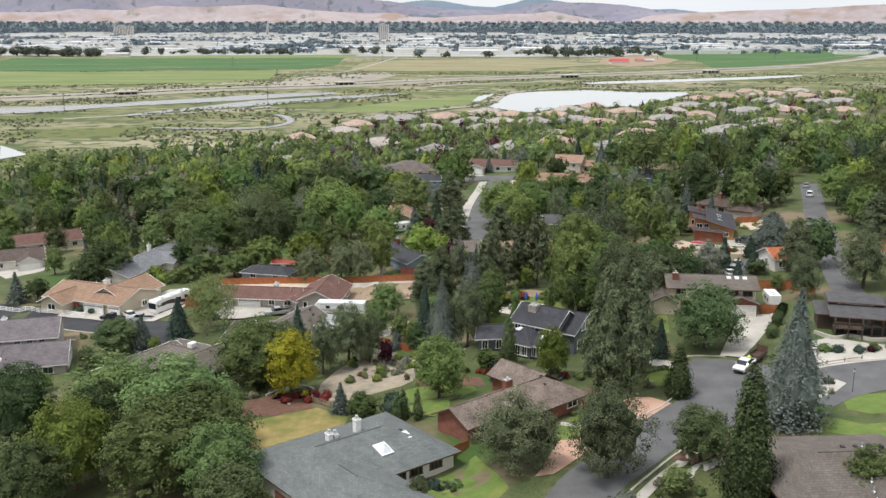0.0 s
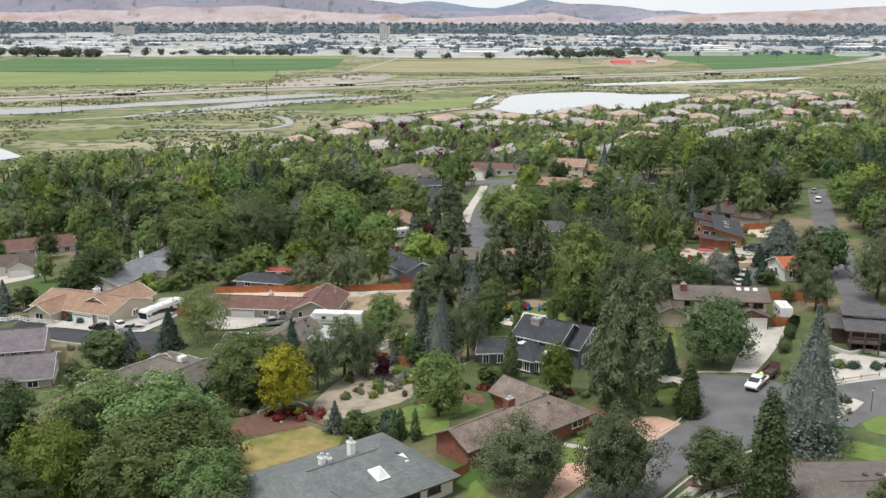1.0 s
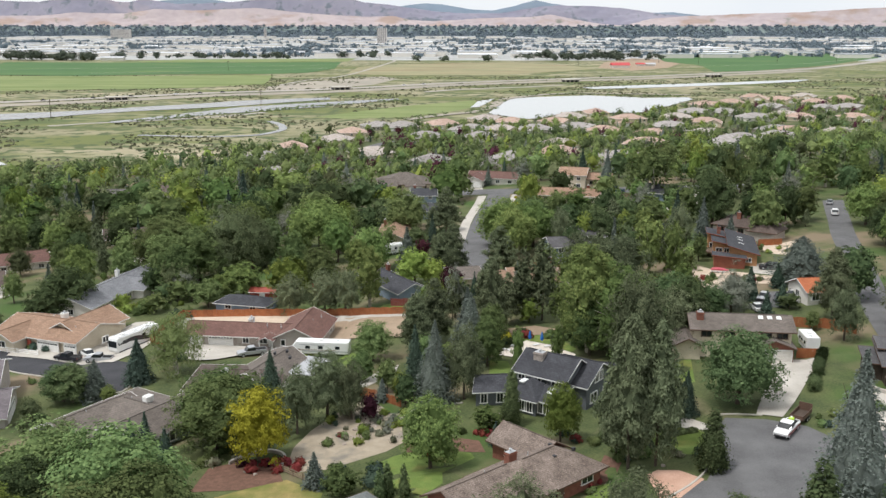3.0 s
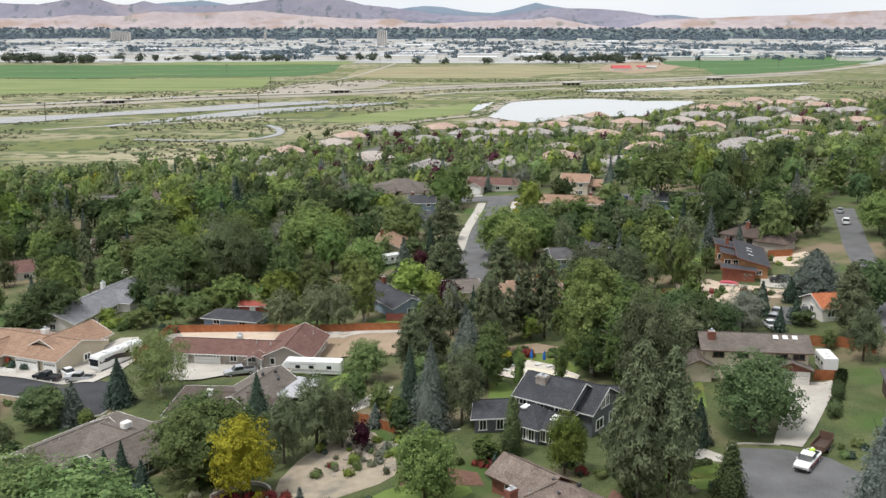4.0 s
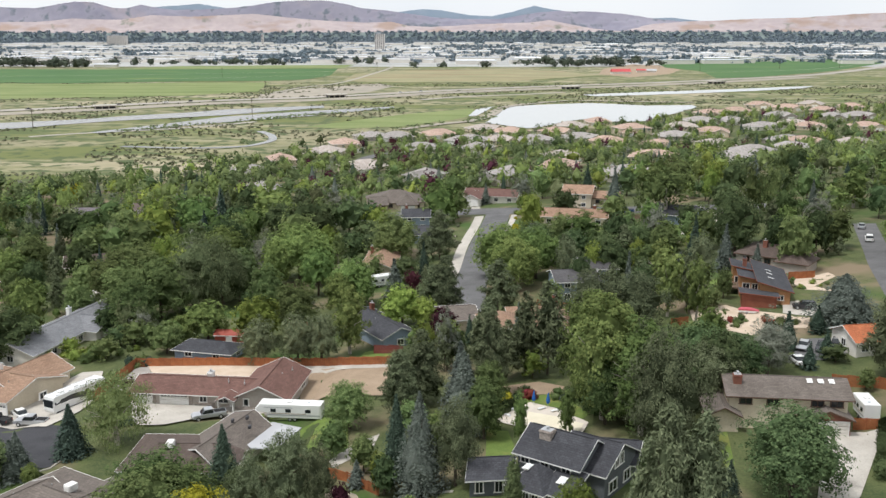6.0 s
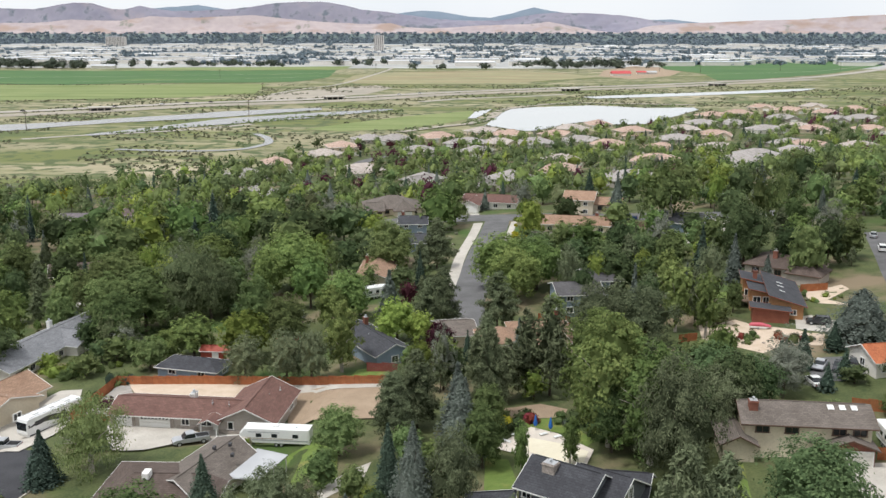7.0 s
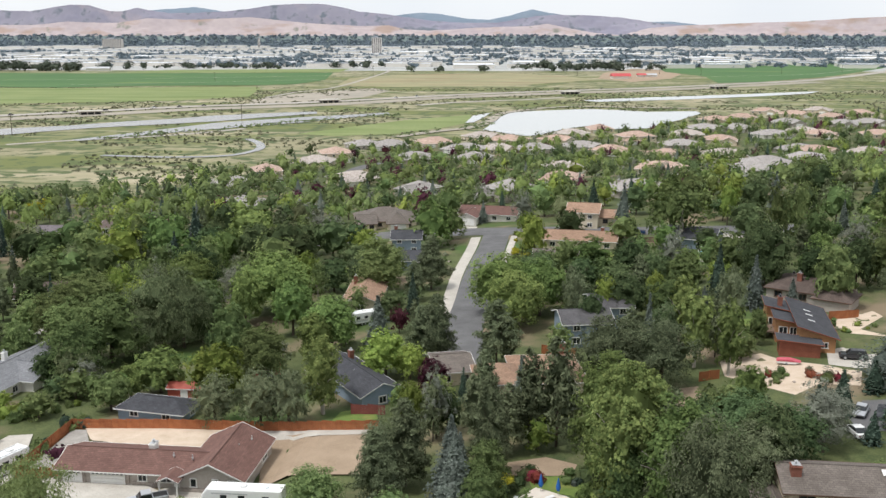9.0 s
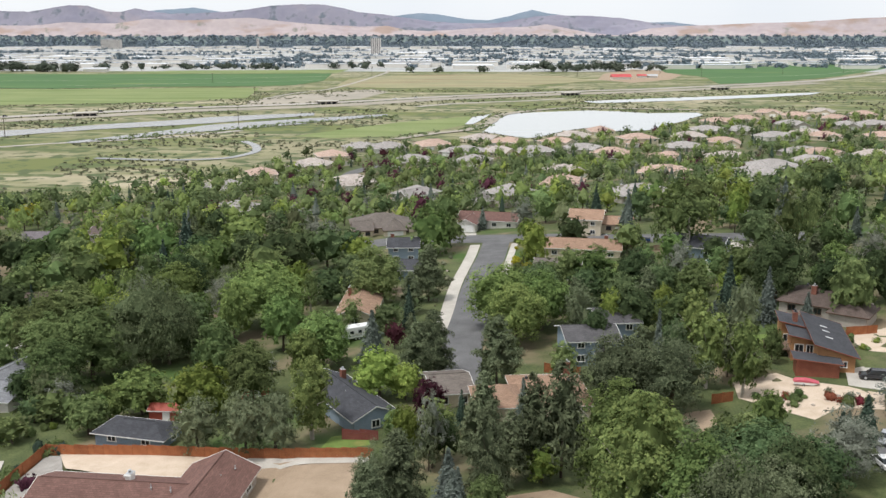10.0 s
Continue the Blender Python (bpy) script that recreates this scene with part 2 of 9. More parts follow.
STONE = material("field stone veneer", (0.20, 0.17, 0.15), (0.42, 0.37, 0.33), 0.9, 2.5, 4, bump=0.3, fine=6)
TRIM = material("white paint", (0.70, 0.69, 0.66), (0.82, 0.81, 0.79), 0.6, 0.6, 6)
TRIM_BROWN = material("brown paint", (0.09, 0.055, 0.04), (0.15, 0.09, 0.065), 0.6, 0.8, 6)
TRIM_RED = material("red brown paint", (0.22, 0.07, 0.045), (0.32, 0.11, 0.07), 0.6, 0.8, 6)
DOOR_RED = material("brick red door", (0.26, 0.05, 0.035), (0.35, 0.08, 0.05), 0.55, 0.8, 6)
METAL = material("galvanised metal", (0.42, 0.43, 0.44), (0.60, 0.61, 0.62), 0.4, 1.5, 6, metal=0.6)
DARK_METAL = material("dark metal", (0.035, 0.035, 0.04), (0.07, 0.07, 0.075), 0.5, 1.5, 6, metal=0.3)
FENCE_RED = material("stained cedar boards", (0.24, 0.075, 0.03), (0.40, 0.155, 0.065), 0.8, 0.9, 8, fine=7, spread=0.16)
FENCE_OLD = material("grey brown boards", (0.15, 0.105, 0.075), (0.25, 0.18, 0.135), 0.85, 0.9, 8, fine=7, spread=0.12)
BARK = material("bark", (0.055, 0.042, 0.032), (0.115, 0.09, 0.07), 0.95, 3, 6, bump=0.3)
BARK_PALE = material("pale bark", (0.30, 0.27, 0.23), (0.46, 0.42, 0.37), 0.95, 3, 6, bump=0.3)
ROCK = material("boulder", (0.25, 0.21, 0.18), (0.42, 0.36, 0.31), 0.95, 1.5, 7, bump=0.3, spread=0.1)

GLASS = bpy.data.materials.new("window glass")
GLASS.use_nodes = True
gb = GLASS.node_tree.nodes["Principled BSDF"]
gb.inputs["Base Color"].default_value, gb.inputs["Roughness"].default_value = (0.02, 0.024, 0.027, 1), 0.06
SKYLIGHT = bpy.data.materials.new("milky skylight")
SKYLIGHT.use_nodes = True
sb = SKYLIGHT.node_tree.nodes["Principled BSDF"]
sb.inputs["Base Color"].default_value, sb.inputs["Roughness"].default_value = (0.62, 0.66, 0.68, 1), 0.2

ROOF_GREY = roofing("blue grey shingles", (0.120, 0.134, 0.131), (0.190, 0.205, 0.200))
ROOF_PALE = roofing("pale grey shingles", (0.17, 0.175, 0.19), (0.27, 0.275, 0.29))
ROOF_MAUVE = roofing("mauve grey shingles", (0.135, 0.115, 0.125), (0.21, 0.185, 0.195))
ROOF_TAUPE = roofing("taupe shingles", (0.125, 0.105, 0.09), (0.20, 0.17, 0.15))
ROOF_BROWN = roofing("brown shingles", (0.085, 0.062, 0.052), (0.145, 0.11, 0.095))
ROOF_RED = roofing("red brown shingles", (0.135, 0.07, 0.058), (0.20, 0.11, 0.09))
ROOF_ORANGE = roofing("orange tan shingles", (0.27, 0.165, 0.11), (0.38, 0.25, 0.175))
ROOF_SHAKE = roofing("weathered cedar shakes", (0.125, 0.094, 0.076), (0.345, 0.275, 0.235), 0.26, 0.22, 0.62)
ROOF_SLATE = roofing("dark grey shingles", (0.075, 0.072, 0.075), (0.125, 0.12, 0.125))
ROOF_DARK = roofing("charcoal shingles", (0.040, 0.041, 0.048), (0.078, 0.080, 0.09))
ROOF_TERRA = roofing("terracotta tiles", (0.42, 0.12, 0.055), (0.58, 0.20, 0.09), 0.35, 0.3, 0.6)
ROOF_TILE = roofing("pale clay tiles", (0.40, 0.275, 0.215), (0.56, 0.415, 0.345), 0.35, 0.3, 0.5)
ROOF_SAND = roofing("sand coloured tiles", (0.36, 0.31, 0.275), (0.52, 0.46, 0.42), 0.35, 0.3, 0.4)
ROOF_STONE = roofing("beige grey tiles", (0.29, 0.265, 0.25), (0.42, 0.39, 0.37), 0.35, 0.3, 0.4)
ROOF_FLAT = material("white membrane roof", (0.44, 0.45, 0.47), (0.66, 0.67, 0.69), 0.8, 0.02, 6, spread=0.4)
ROOF_BLUISH = material("grey metal roof", (0.36, 0.38, 0.41), (0.50, 0.52, 0.55), 0.6, 0.05, 6, spread=0.2)

LEAF = {
    "maple": foliage("maple leaves", (0.092, 0.150, 0.048), (0.212, 0.298, 0.092)),
    "ash": foliage("ash leaves", (0.088, 0.137, 0.050), (0.200, 0.269, 0.100)),
    "elm": foliage("elm leaves", (0.058, 0.093, 0.040), (0.130, 0.180, 0.076)),
    "willow": foliage("willow leaves", (0.100, 0.136, 0.064), (0.210, 0.250, 0.120)),
    "birch": foliage("birch leaves", (0.105, 0.148, 0.055), (0.215, 0.272, 0.105), hue=0.01),
    "poplar": foliage("poplar leaves", (0.092, 0.148, 0.048), (0.205, 0.280, 0.090)),
    "yellow": foliage("golden leaves", (0.215, 0.222, 0.024), (0.43, 0.425, 0.052), hue=0.006),
    "lime": foliage("lime green leaves", (0.125, 0.190, 0.042), (0.275, 0.350, 0.085), hue=0.012),
    "plum": foliage("purple leaves", (0.042, 0.016, 0.022), (0.099, 0.042, 0.050), 0.15),
    "silver": foliage("silver grey leaves", (0.14, 0.165, 0.115), (0.25, 0.28, 0.21), 0.15, 0.08),
    "pine": foliage("pine needles", (0.070, 0.094, 0.048), (0.183, 0.223, 0.118), 0.12, 0.22, 0.01),
    "spruce": foliage("blue spruce needles", (0.075, 0.100, 0.076), (0.170, 0.208, 0.168), 0.08, 0.15),
    "fir": foliage("dark fir needles", (0.036, 0.061, 0.043), (0.087, 0.129, 0.091), 0.08, 0.2),
    "cypress": foliage("olive green needles", (0.056, 0.086, 0.036), (0.125, 0.165, 0.070), 0.12),
    "red": foliage("red leaves", (0.179, 0.040, 0.035), (0.332, 0.094, 0.072), 0.15),
    "sage": foliage("grey green sagebrush", (0.129, 0.148, 0.090), (0.255, 0.268, 0.164), 0.1),
    "edge": foliage("field edge leaves", (0.062, 0.085, 0.062), (0.120, 0.155, 0.105), 0.1, 0.1),
    # Pale blue-grey of distance haze is mixed into this leaf colour.
    "far": foliage("hazed woodland leaves", (0.140, 0.190, 0.205), (0.195, 0.250, 0.262), 0.1, 0.06),
}

# ---- the lie of the land ----
PADS = []


def soft_step(a, b, v):
    u = min(1.0, max(0.0, (v - a) / (b - a)))
    return u * u * (3 - 2 * u)


FAR_Y, FAR_Z = (4013, 4358, 4568, 4700, 4800, 4990), (-8.3, 1.0, 5.0, 21.0, 50.0, 55.0)


def hillside(x, y):
    """A plane that falls to the west and gently away, and runs out into the flat valley floor; its far rise is shaped
    to fit the camera's view.
    """
    p = 0.0712 * (max(-150.0, min(130.0, x)) + 55) - 0.01336 * (y - 189)
    w = soft_step(386, 728, y)
    return p * (1 - w) + w * (float(np.interp(y, FAR_Y, FAR_Z)) if y > 4000 else -8.3)


def terrain(x, y):
    """The hillside with a level pad under each house near by."""
    z = hillside(x, y)
    if 60 < y < 335:
        for px, py, turn, half_l, half_w, pz in PADS:
            dx, dy = x - px, y - py
            if abs(dx) > 40 or abs(dy) > 40:
                continue
            u = abs(dx * math.cos(turn) + dy * math.sin(turn)) - half_l
            v = abs(-dx * math.sin(turn) + dy * math.cos(turn)) - half_w
            away = math.hypot(max(u, 0), max(v, 0))
            if away < 5:
                z += (pz - z) * (1 - soft_step(0.5, 5, away))
    return z


def pad(x, y, turn, length, width, z=None):
    z = hillside(x, y) if z is None else z
    PADS.append((x, y, radians(turn), length / 2, width / 2, z))
    return z


# ---- small building blocks ----


def mesh_of(name, bm, mat):
    me = bpy.data.meshes.new(name)
    bm.to_mesh(me)
    bm.free()
    for one in mat if isinstance(mat, (list, tuple)) else [mat]:
        me.materials.append(one)
    return me


def part(name, bm, mat, parent, label=""):
    """Links a bmesh, or a mesh, as one object under a thing or a part."""
    ob = new(name, bm if isinstance(bm, bpy.types.Mesh) else mesh_of(name, bm, mat))
    ob.parent = parent
    return tagged(ob, label) if label else ob


def thing(name, m, label, category, group="", kind=""):
    ob = new(name)
    ob.empty_display_size = 0.3
    ob.matrix_world = m
    return tagged(ob, label, category, group, kind)


def box(bm, x, y, z, lx, ly, lz, turn=0.0, bevel=0.0, mat=0):
    """A box centred at x, y with its foot at z."""
    m = Matrix.Translation((x, y, z + lz / 2)) @ Matrix.Rotation(radians(turn), 4, "Z") @ Matrix.Diagonal((lx, ly, lz, 1))
    made = bmesh.ops.create_cube(bm, size=1.0, matrix=m)["verts"]
    faces = {f for v in made for f in v.link_faces}
    for f in faces:
        f.material_index = mat
    if bevel:
        edges = list({e for v in made for e in v.link_edges})
        bmesh.ops.bevel(bm, geom=edges, offset=bevel, segments=1, affect="EDGES", profile=0.5)
    return bm


def tube(bm, a, b, r0, r1, sides=7):
    a, b = Vector(a), Vector(b)
    turn = (b - a).to_track_quat("Z", "Y").to_matrix().to_4x4()
    m = Matrix.Translation((a + b) / 2) @ turn
    bmesh.ops.create_cone(bm, cap_ends=True, segments=sides, radius1=r0, radius2=r1, depth=(b - a).length, matrix=m)
    return bm


def one_box(*args, **kw):
    return box(bmesh.new(), *args, **kw)


def sheet(name, outline, mat, lift=0.06, step=0.0, label="", category="ground", kind="structure"):
    """A flat patch that lies on the land, cut by a grid so that it follows it."""
    bm = bmesh.new()
    face = bm.faces.new([bm.verts.new((x, y, 0)) for x, y in outline])
    bmesh.ops.triangulate(bm, faces=[face])
    if step:
        for axis in (0, 1):
            lo, hi = min(p[axis] for p in outline), max(p[axis] for p in outline)
            for k in range(math.floor(lo / step) + 1, math.ceil(hi / step)):
                co, no = [0, 0, 0], [0, 0, 0]
                co[axis], no[axis] = k * step, 1
                bmesh.ops.bisect_plane(bm, geom=bm.verts[:] + bm.edges[:] + bm.faces[:], plane_co=co, plane_no=no)
    for v in bm.verts:
        v.co.z = terrain(v.co.x, v.co.y) + lift
    for f in bm.faces:
        if f.normal.z < 0:
            f.normal_flip()
    ob = new(name, mesh_of(name, bm, mat))
    return tagged(ob, label or mat.name, category, kind=kind)


def along(points, step):
    """Points every step metres along a line of corners, smoothed a little."""
    pts = [Vector(p).to_2d() for p in points]
    out = []
    for k in range(len(pts) - 1):
        p0, p1, p2, p3 = pts[max(k - 1, 0)], pts[k], pts[k + 1], pts[min(k + 2, len(pts) - 1)]
        n = max(1, int((p2 - p1).length / step))
        for j in range(n):
            t = j / n
            out.append(0.5 * ((2 * p1) + (p2 - p0) * t + (2 * p0 - 5 * p1 + 4 * p2 - p3) * t * t + (3 * p1 - p0 - 3 * p2 + p3) * t ** 3))
    return out + [pts[-1]]


def ribbon(name, points, width, mat, lift=0.06, step=3.0, height=0.0, label="", category="road", kind="structure"):
    """A strip of that width along a line; with a height it has sides, as a kerb or a low wall has."""
    line = along(points, step)
    bm = bmesh.new()
    rows = []
    for k, p in enumerate(line):
        d = (line[min(k + 1, len(line) - 1)] - line[max(k - 1, 0)]).normalized()
        s = Vector((-d.y, d.x)) * width / 2
        row = []
        for q in (p - s, p + s):
            z = terrain(q.x, q.y) + lift
            row.append(bm.verts.new((q.x, q.y, z + height)))
            if height:
                row.append(bm.verts.new((q.x, q.y, z - 0.4)))
        rows.append(row)
    for a, b in zip(rows, rows[1:]):
        if height:
            bm.faces.new((a[0], b[0], b[2], a[2]))
            bm.faces.new((a[1], b[1], b[0], a[0]))
            bm.faces.new((a[2], b[2], b[3], a[3]))
        else:
            bm.faces.new((a[0], b[0], b[1], a[1]))
    if height:
        for r in (rows[0], rows[-1]):
            bm.faces.new((r[0], r[1], r[3], r[2]))
    bmesh.ops.recalc_face_normals(bm, faces=bm.faces[:])
    if not height:
        for f in bm.faces:
            if f.normal.z < 0:
                f.normal_flip()
    ob = new(name, mesh_of(name, bm, mat))
    return tagged(ob, label or mat.name, category, kind=kind)

# ---- house pads: centre, turn, length, width ----
pad(-46.5, 197.1, -3.7, 30.15, 16.96, 0.0)
pad(-90.0, 200.5, -20.7, 28.13, 16.38)
pad(-15.9, 103.5, 28.4, 21.88, 16.28)
pad(4.6, 121.6, 23.0, 23.27, 15.06)
pad(8.6, 152.2, -24.9, 17.82, 17.58)
pad(-56.5, 150.0, -24.9, 17.82, 16.12)
pad(-89.5, 164.1, 20.8, 14.64, 19.69)
pad(-39.9, 172.4, -0.2, 21.99, 13.91, 0.6)
pad(46.2, 172.6, -2.5, 22.06, 15.43)
pad(66.2, 156.7, -19.6, 19.35, 13.45)
pad(42.2, 91.6, 9.3, 20.08, 20.05)
pad(58.2, 239.6, -44.1, 23.38, 11.74)
pad(70.2, 269.5, -34.8, 19.26, 16.71)

# ---- ground, one sheet to the horizon ----
gx = [-9000, -5200, -3600, -2400, -1600, -1000, -700, -500, -400, -320, -260, -220, -190, -175] + [-164 + 2.5 * k for k in range(118)] + [136, 150, 170, 200, 240, 300, 400, 520, 700, 1000, 1600, 2400, 3600, 5200, 9000]
gy = [-900, -400, -150, -60, 15, 45] + [65 + 3.2 * k for k in range(84)] + [340 + 8 * k for k in range(52)] + [770, 830, 930, 1080, 1300, 1600, 2000, 2600, 3300, 4000, 4120, 4240, 4358, 4460, 4568, 4630, 4700, 4750, 4800, 4900, 4990]


def meadow_edge(x):
    """How far the suburb reaches before the open meadow begins."""
    return float(np.interp(x, (-420, -213, -173, -153, -118, -102, -60, -25, 49, 170, 354, 599), (420, 479, 503, 536, 585, 633, 695, 720, 753, 882, 982, 1038)))


ground_verts = [(x, y, terrain(x, y)) for y in gy for x in gx]
ground_faces, ground_kind = [], []
for j in range(len(gy) - 1):
    for i in range(len(gx) - 1):
        k = j * len(gx) + i
        ground_faces.append((k, k + 1, k + 1 + len(gx), k + len(gx)))
        cx, cy = (gx[i] + gx[i + 1]) / 2, (gy[j] + gy[j + 1]) / 2
        edge = meadow_edge(cx)
        wobble = 18 * noise.noise((cx * 0.02, cy * 0.02, 0))
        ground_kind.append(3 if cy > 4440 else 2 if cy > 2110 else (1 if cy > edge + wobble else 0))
ground_mesh = bpy.data.meshes.new("ground")
ground_mesh.from_pydata(ground_verts, [], ground_faces)
for mat in (YARD, PLAIN, CITY_GROUND, WOOD_FLOOR_HAZE):
    ground_mesh.materials.append(mat)
ground_mesh.polygons.foreach_set("material_index", ground_kind)
ground_mesh.polygons.foreach_set("use_smooth", [True] * len(ground_faces))
tagged(new("ground", ground_mesh), "sloping suburb ground running out into a dry valley meadow", "ground", kind="structure")

# ---- fields, river, pond and tracks on the valley floor ----
sheet("field_1", [(-760.1, 1389.4), (-800.1, 1468.0), (-900.1, 1750.2), (-930.1, 1846.6), (-695.1, 1853.8), (-488.1, 1864.7), (-296.1, 1899.8), (-263.1, 1613.4), (-282.1, 1475.9), (-318.1, 1443.0), (-405.1, 1438.7), (-520.1, 1404.0), (-585.1, 1373.4)], CROP, 0.3, label="dark green irrigated crop field on the valley floor", category="field")
sheet("field_2", [(-770.1, 1356.2), (-660.1, 1366.6), (-585.1, 1361.0), (-504.1, 1376.6), (-400.1, 1396.7), (-314.1, 1399.5), (-281.1, 1199.5), (-348.1, 1119.6), (-509.1, 1069.8), (-640.1, 1037.9)], PASTURE, 0.25, label="light green pasture strip below the crop field", category="field")
sheet("field_3", [(-219.1, 1448.0), (-232.1, 1672.8), (-171.1, 1807.2), (27.9, 1889.6), (122.9, 1774.5), (165.9, 1634.0), (21.9, 1445.6), (-132.1, 1409.2)], HAY, 0.2, label="ochre hay field with grazed patches", category="field")
sheet("field_4", [(360.9, 2310.9), (482.9, 2355.9), (698.9, 2447.9), (973.9, 2594.1), (819.9, 2190.4), (585.9, 1797.2), (402.9, 1574.7), (331.9, 1538.3), (358.9, 1764.7), (325.9, 1957.0)], CROP, 0.3, label="green crop field beyond the road", category="field")
sheet("field_5", [(-73.1, 892.4), (-19.1, 951.6), (-15.1, 880.4), (-35.1, 830.9), (-69.1, 777.9), (-112.1, 759.5), (-141.1, 774.0), (-114.1, 826.0)], PASTURE, 0.2, label="bright green wet meadow beside the pond", category="field")
sheet("field_6", [(-705.1, 1879.2), (-646.1, 2023.0), (-294.1, 2103.4), (-290.1, 1927.1), (-495.1, 1889.9)], PASTURE, 0.2, label="pale green field edge before the town", category="field")
sheet("flood_plain_1", [(-267.1, 1141.4), (-238.1, 1255.0), (-159.1, 1380.3), (-130.1, 1317.9), (-148.1, 1185.0), (-207.1, 1101.4), (-246.1, 1058.0)], MUD, 0.15, label="grey bare flood plain", category="ground")
sheet("bare_ground_1", [(169.9, 1672.2), (202.9, 1898.2), (286.9, 2131.2), (333.9, 2072.1), (337.9, 1855.8), (286.9, 1679.0), (208.9, 1564.4)], SOIL, 0.2, label="bare tan yard round the red barn", category="ground")
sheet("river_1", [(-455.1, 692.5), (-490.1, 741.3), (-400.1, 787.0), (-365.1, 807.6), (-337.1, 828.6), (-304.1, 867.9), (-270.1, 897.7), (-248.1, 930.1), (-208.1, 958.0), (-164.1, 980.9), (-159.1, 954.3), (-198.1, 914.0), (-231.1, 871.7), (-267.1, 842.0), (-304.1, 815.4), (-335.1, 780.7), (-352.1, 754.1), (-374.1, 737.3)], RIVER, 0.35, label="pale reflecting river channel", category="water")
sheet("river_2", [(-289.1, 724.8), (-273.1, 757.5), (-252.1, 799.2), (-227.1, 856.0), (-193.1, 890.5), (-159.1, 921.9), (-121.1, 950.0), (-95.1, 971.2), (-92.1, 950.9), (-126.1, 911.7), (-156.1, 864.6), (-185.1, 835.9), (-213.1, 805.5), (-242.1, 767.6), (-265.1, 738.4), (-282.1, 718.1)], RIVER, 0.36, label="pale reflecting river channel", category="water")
ribbon("oxbow", [(-236.2, 645.5), (-215.2, 642.4), (-190.2, 639.8), (-170.2, 643.7), (-157.2, 650.4), (-150.1, 665.2), (-147.6, 683.5), (-155.1, 711.8), (-169.1, 737.5)], 5.73, RIVER, 0.35, 6.0, label="narrow pale oxbow channel in the meadow", category="water")
sheet("pond", [(-6.1, 805.6), (-1.1, 850.0), (6.9, 923.5), (17.9, 979.8), (46.9, 1000.8), (94.9, 1023.4), (121.9, 1010.6), (145.9, 991.9), (192.9, 1000.7), (191.9, 974.6), (177.9, 944.7), (161.9, 908.9), (139.9, 867.3), (120.9, 828.6), (97.9, 819.5), (74.9, 844.3), (54.9, 816.5), (35.9, 774.7), (25.9, 766.2), (13.9, 781.0), (3.9, 797.1)], WATER_GLARE, 0.35, label="still pond with white sky glare partly in its colour", category="water")
sheet("inlet", [(-16.1, 940.6), (0.9, 977.9), (-9.1, 906.1), (-14.1, 874.1), (-21.1, 870.0)], WATER_GLARE, 0.35, label="small pond inlet", category="water")
sheet("channel", [(96.9, 1151.4), (177.9, 1202.5), (285.9, 1257.7), (365.9, 1307.3), (411.9, 1331.7), (386.9, 1285.7), (310.9, 1228.1), (202.9, 1165.1), (112.9, 1125.5)], WATER_GLARE, 0.35, label="straight pale water channel", category="water")
sheet("far_pond", [(-295.2, 551.4), (-280.2, 536.4), (-260.2, 513.4), (-267.2, 495.3)], WATER_GLARE, 0.35, label="small pond at the edge of the meadow", category="water")
ribbon("highway", [(-471.1, 895.7), (-434.1, 920.7), (-358.1, 987.6), (-296.1, 1040.1), (-205.1, 1092.0), (-137.1, 1148.7), (-48.1, 1231.6), (90.9, 1329.3), (207.9, 1397.8), (344.9, 1506.5), (510.9, 1651.6), (737.9, 1977.3), (1030.9, 2463.3)], 21.1, TRACK, 0.5, 25.0, label="pale highway on a low bank across the valley", category="road")
ribbon("highway_bank", [(-453.1, 863.5), (-417.1, 887.1), (-343.1, 949.5), (-285.1, 1005.4), (-197.1, 1052.8), (-132.1, 1105.1), (-46.1, 1191.3), (87.9, 1281.7), (199.9, 1345.9), (330.9, 1445.8), (486.9, 1579.3)], 30.72, MUD, 0.3, 25.0, label="bare earth bank beside the highway", category="ground")
for line in (((-600.1, 1443.9), (-480.1, 1496.7), (-330.1, 1585.9), (-270.1, 1627.8)), ((-860.1, 1548.1), (-640.1, 1608.9), (-430.1, 1693.7), (-280.1, 1767.4)), ((359.9, 1750.7), (559.9, 1859.4), (759.9, 2137.7))):
    ribbon("irrigation_line", line, 2.6, TRACK, 0.45, 25.0, label="pale wheel track of an irrigation line across the crop", category="track")
ribbon("farm_track_1", [(-321.1, 696.4), (-299.1, 714.8), (-261.1, 738.1), (-220.1, 770.6), (-190.1, 813.1)], 6.79, TRACK, 0.25, 25.0, label="pale dirt track through the meadow", category="road")
ribbon("farm_track_2", [(-257.1, 1180.8), (-244.1, 1277.0), (-211.1, 1419.7), (-199.1, 1878.7), (-206.1, 2044.3)], 6.04, TRACK, 0.4, 25.0, label="pale dirt track between the fields", category="road")
ribbon("farm_track_3", [(-75.1, 1066.9), (-42.1, 1109.2), (-1.1, 1137.1), (35.9, 1157.5), (81.9, 1197.3)], 11.01, TRACK, 0.3, 25.0, label="pale dirt track between the fields", category="road")
ribbon("levee", [(-67.1, 754.6), (-42.1, 794.4), (-17.1, 821.9), (-0.1, 891.6), (11.9, 972.5), (71.9, 1051.4), (126.9, 1045.7), (200.9, 1035.6)], 9.22, MUD, 0.6, 25.0, label="grey dirt levee round the pond", category="ground")
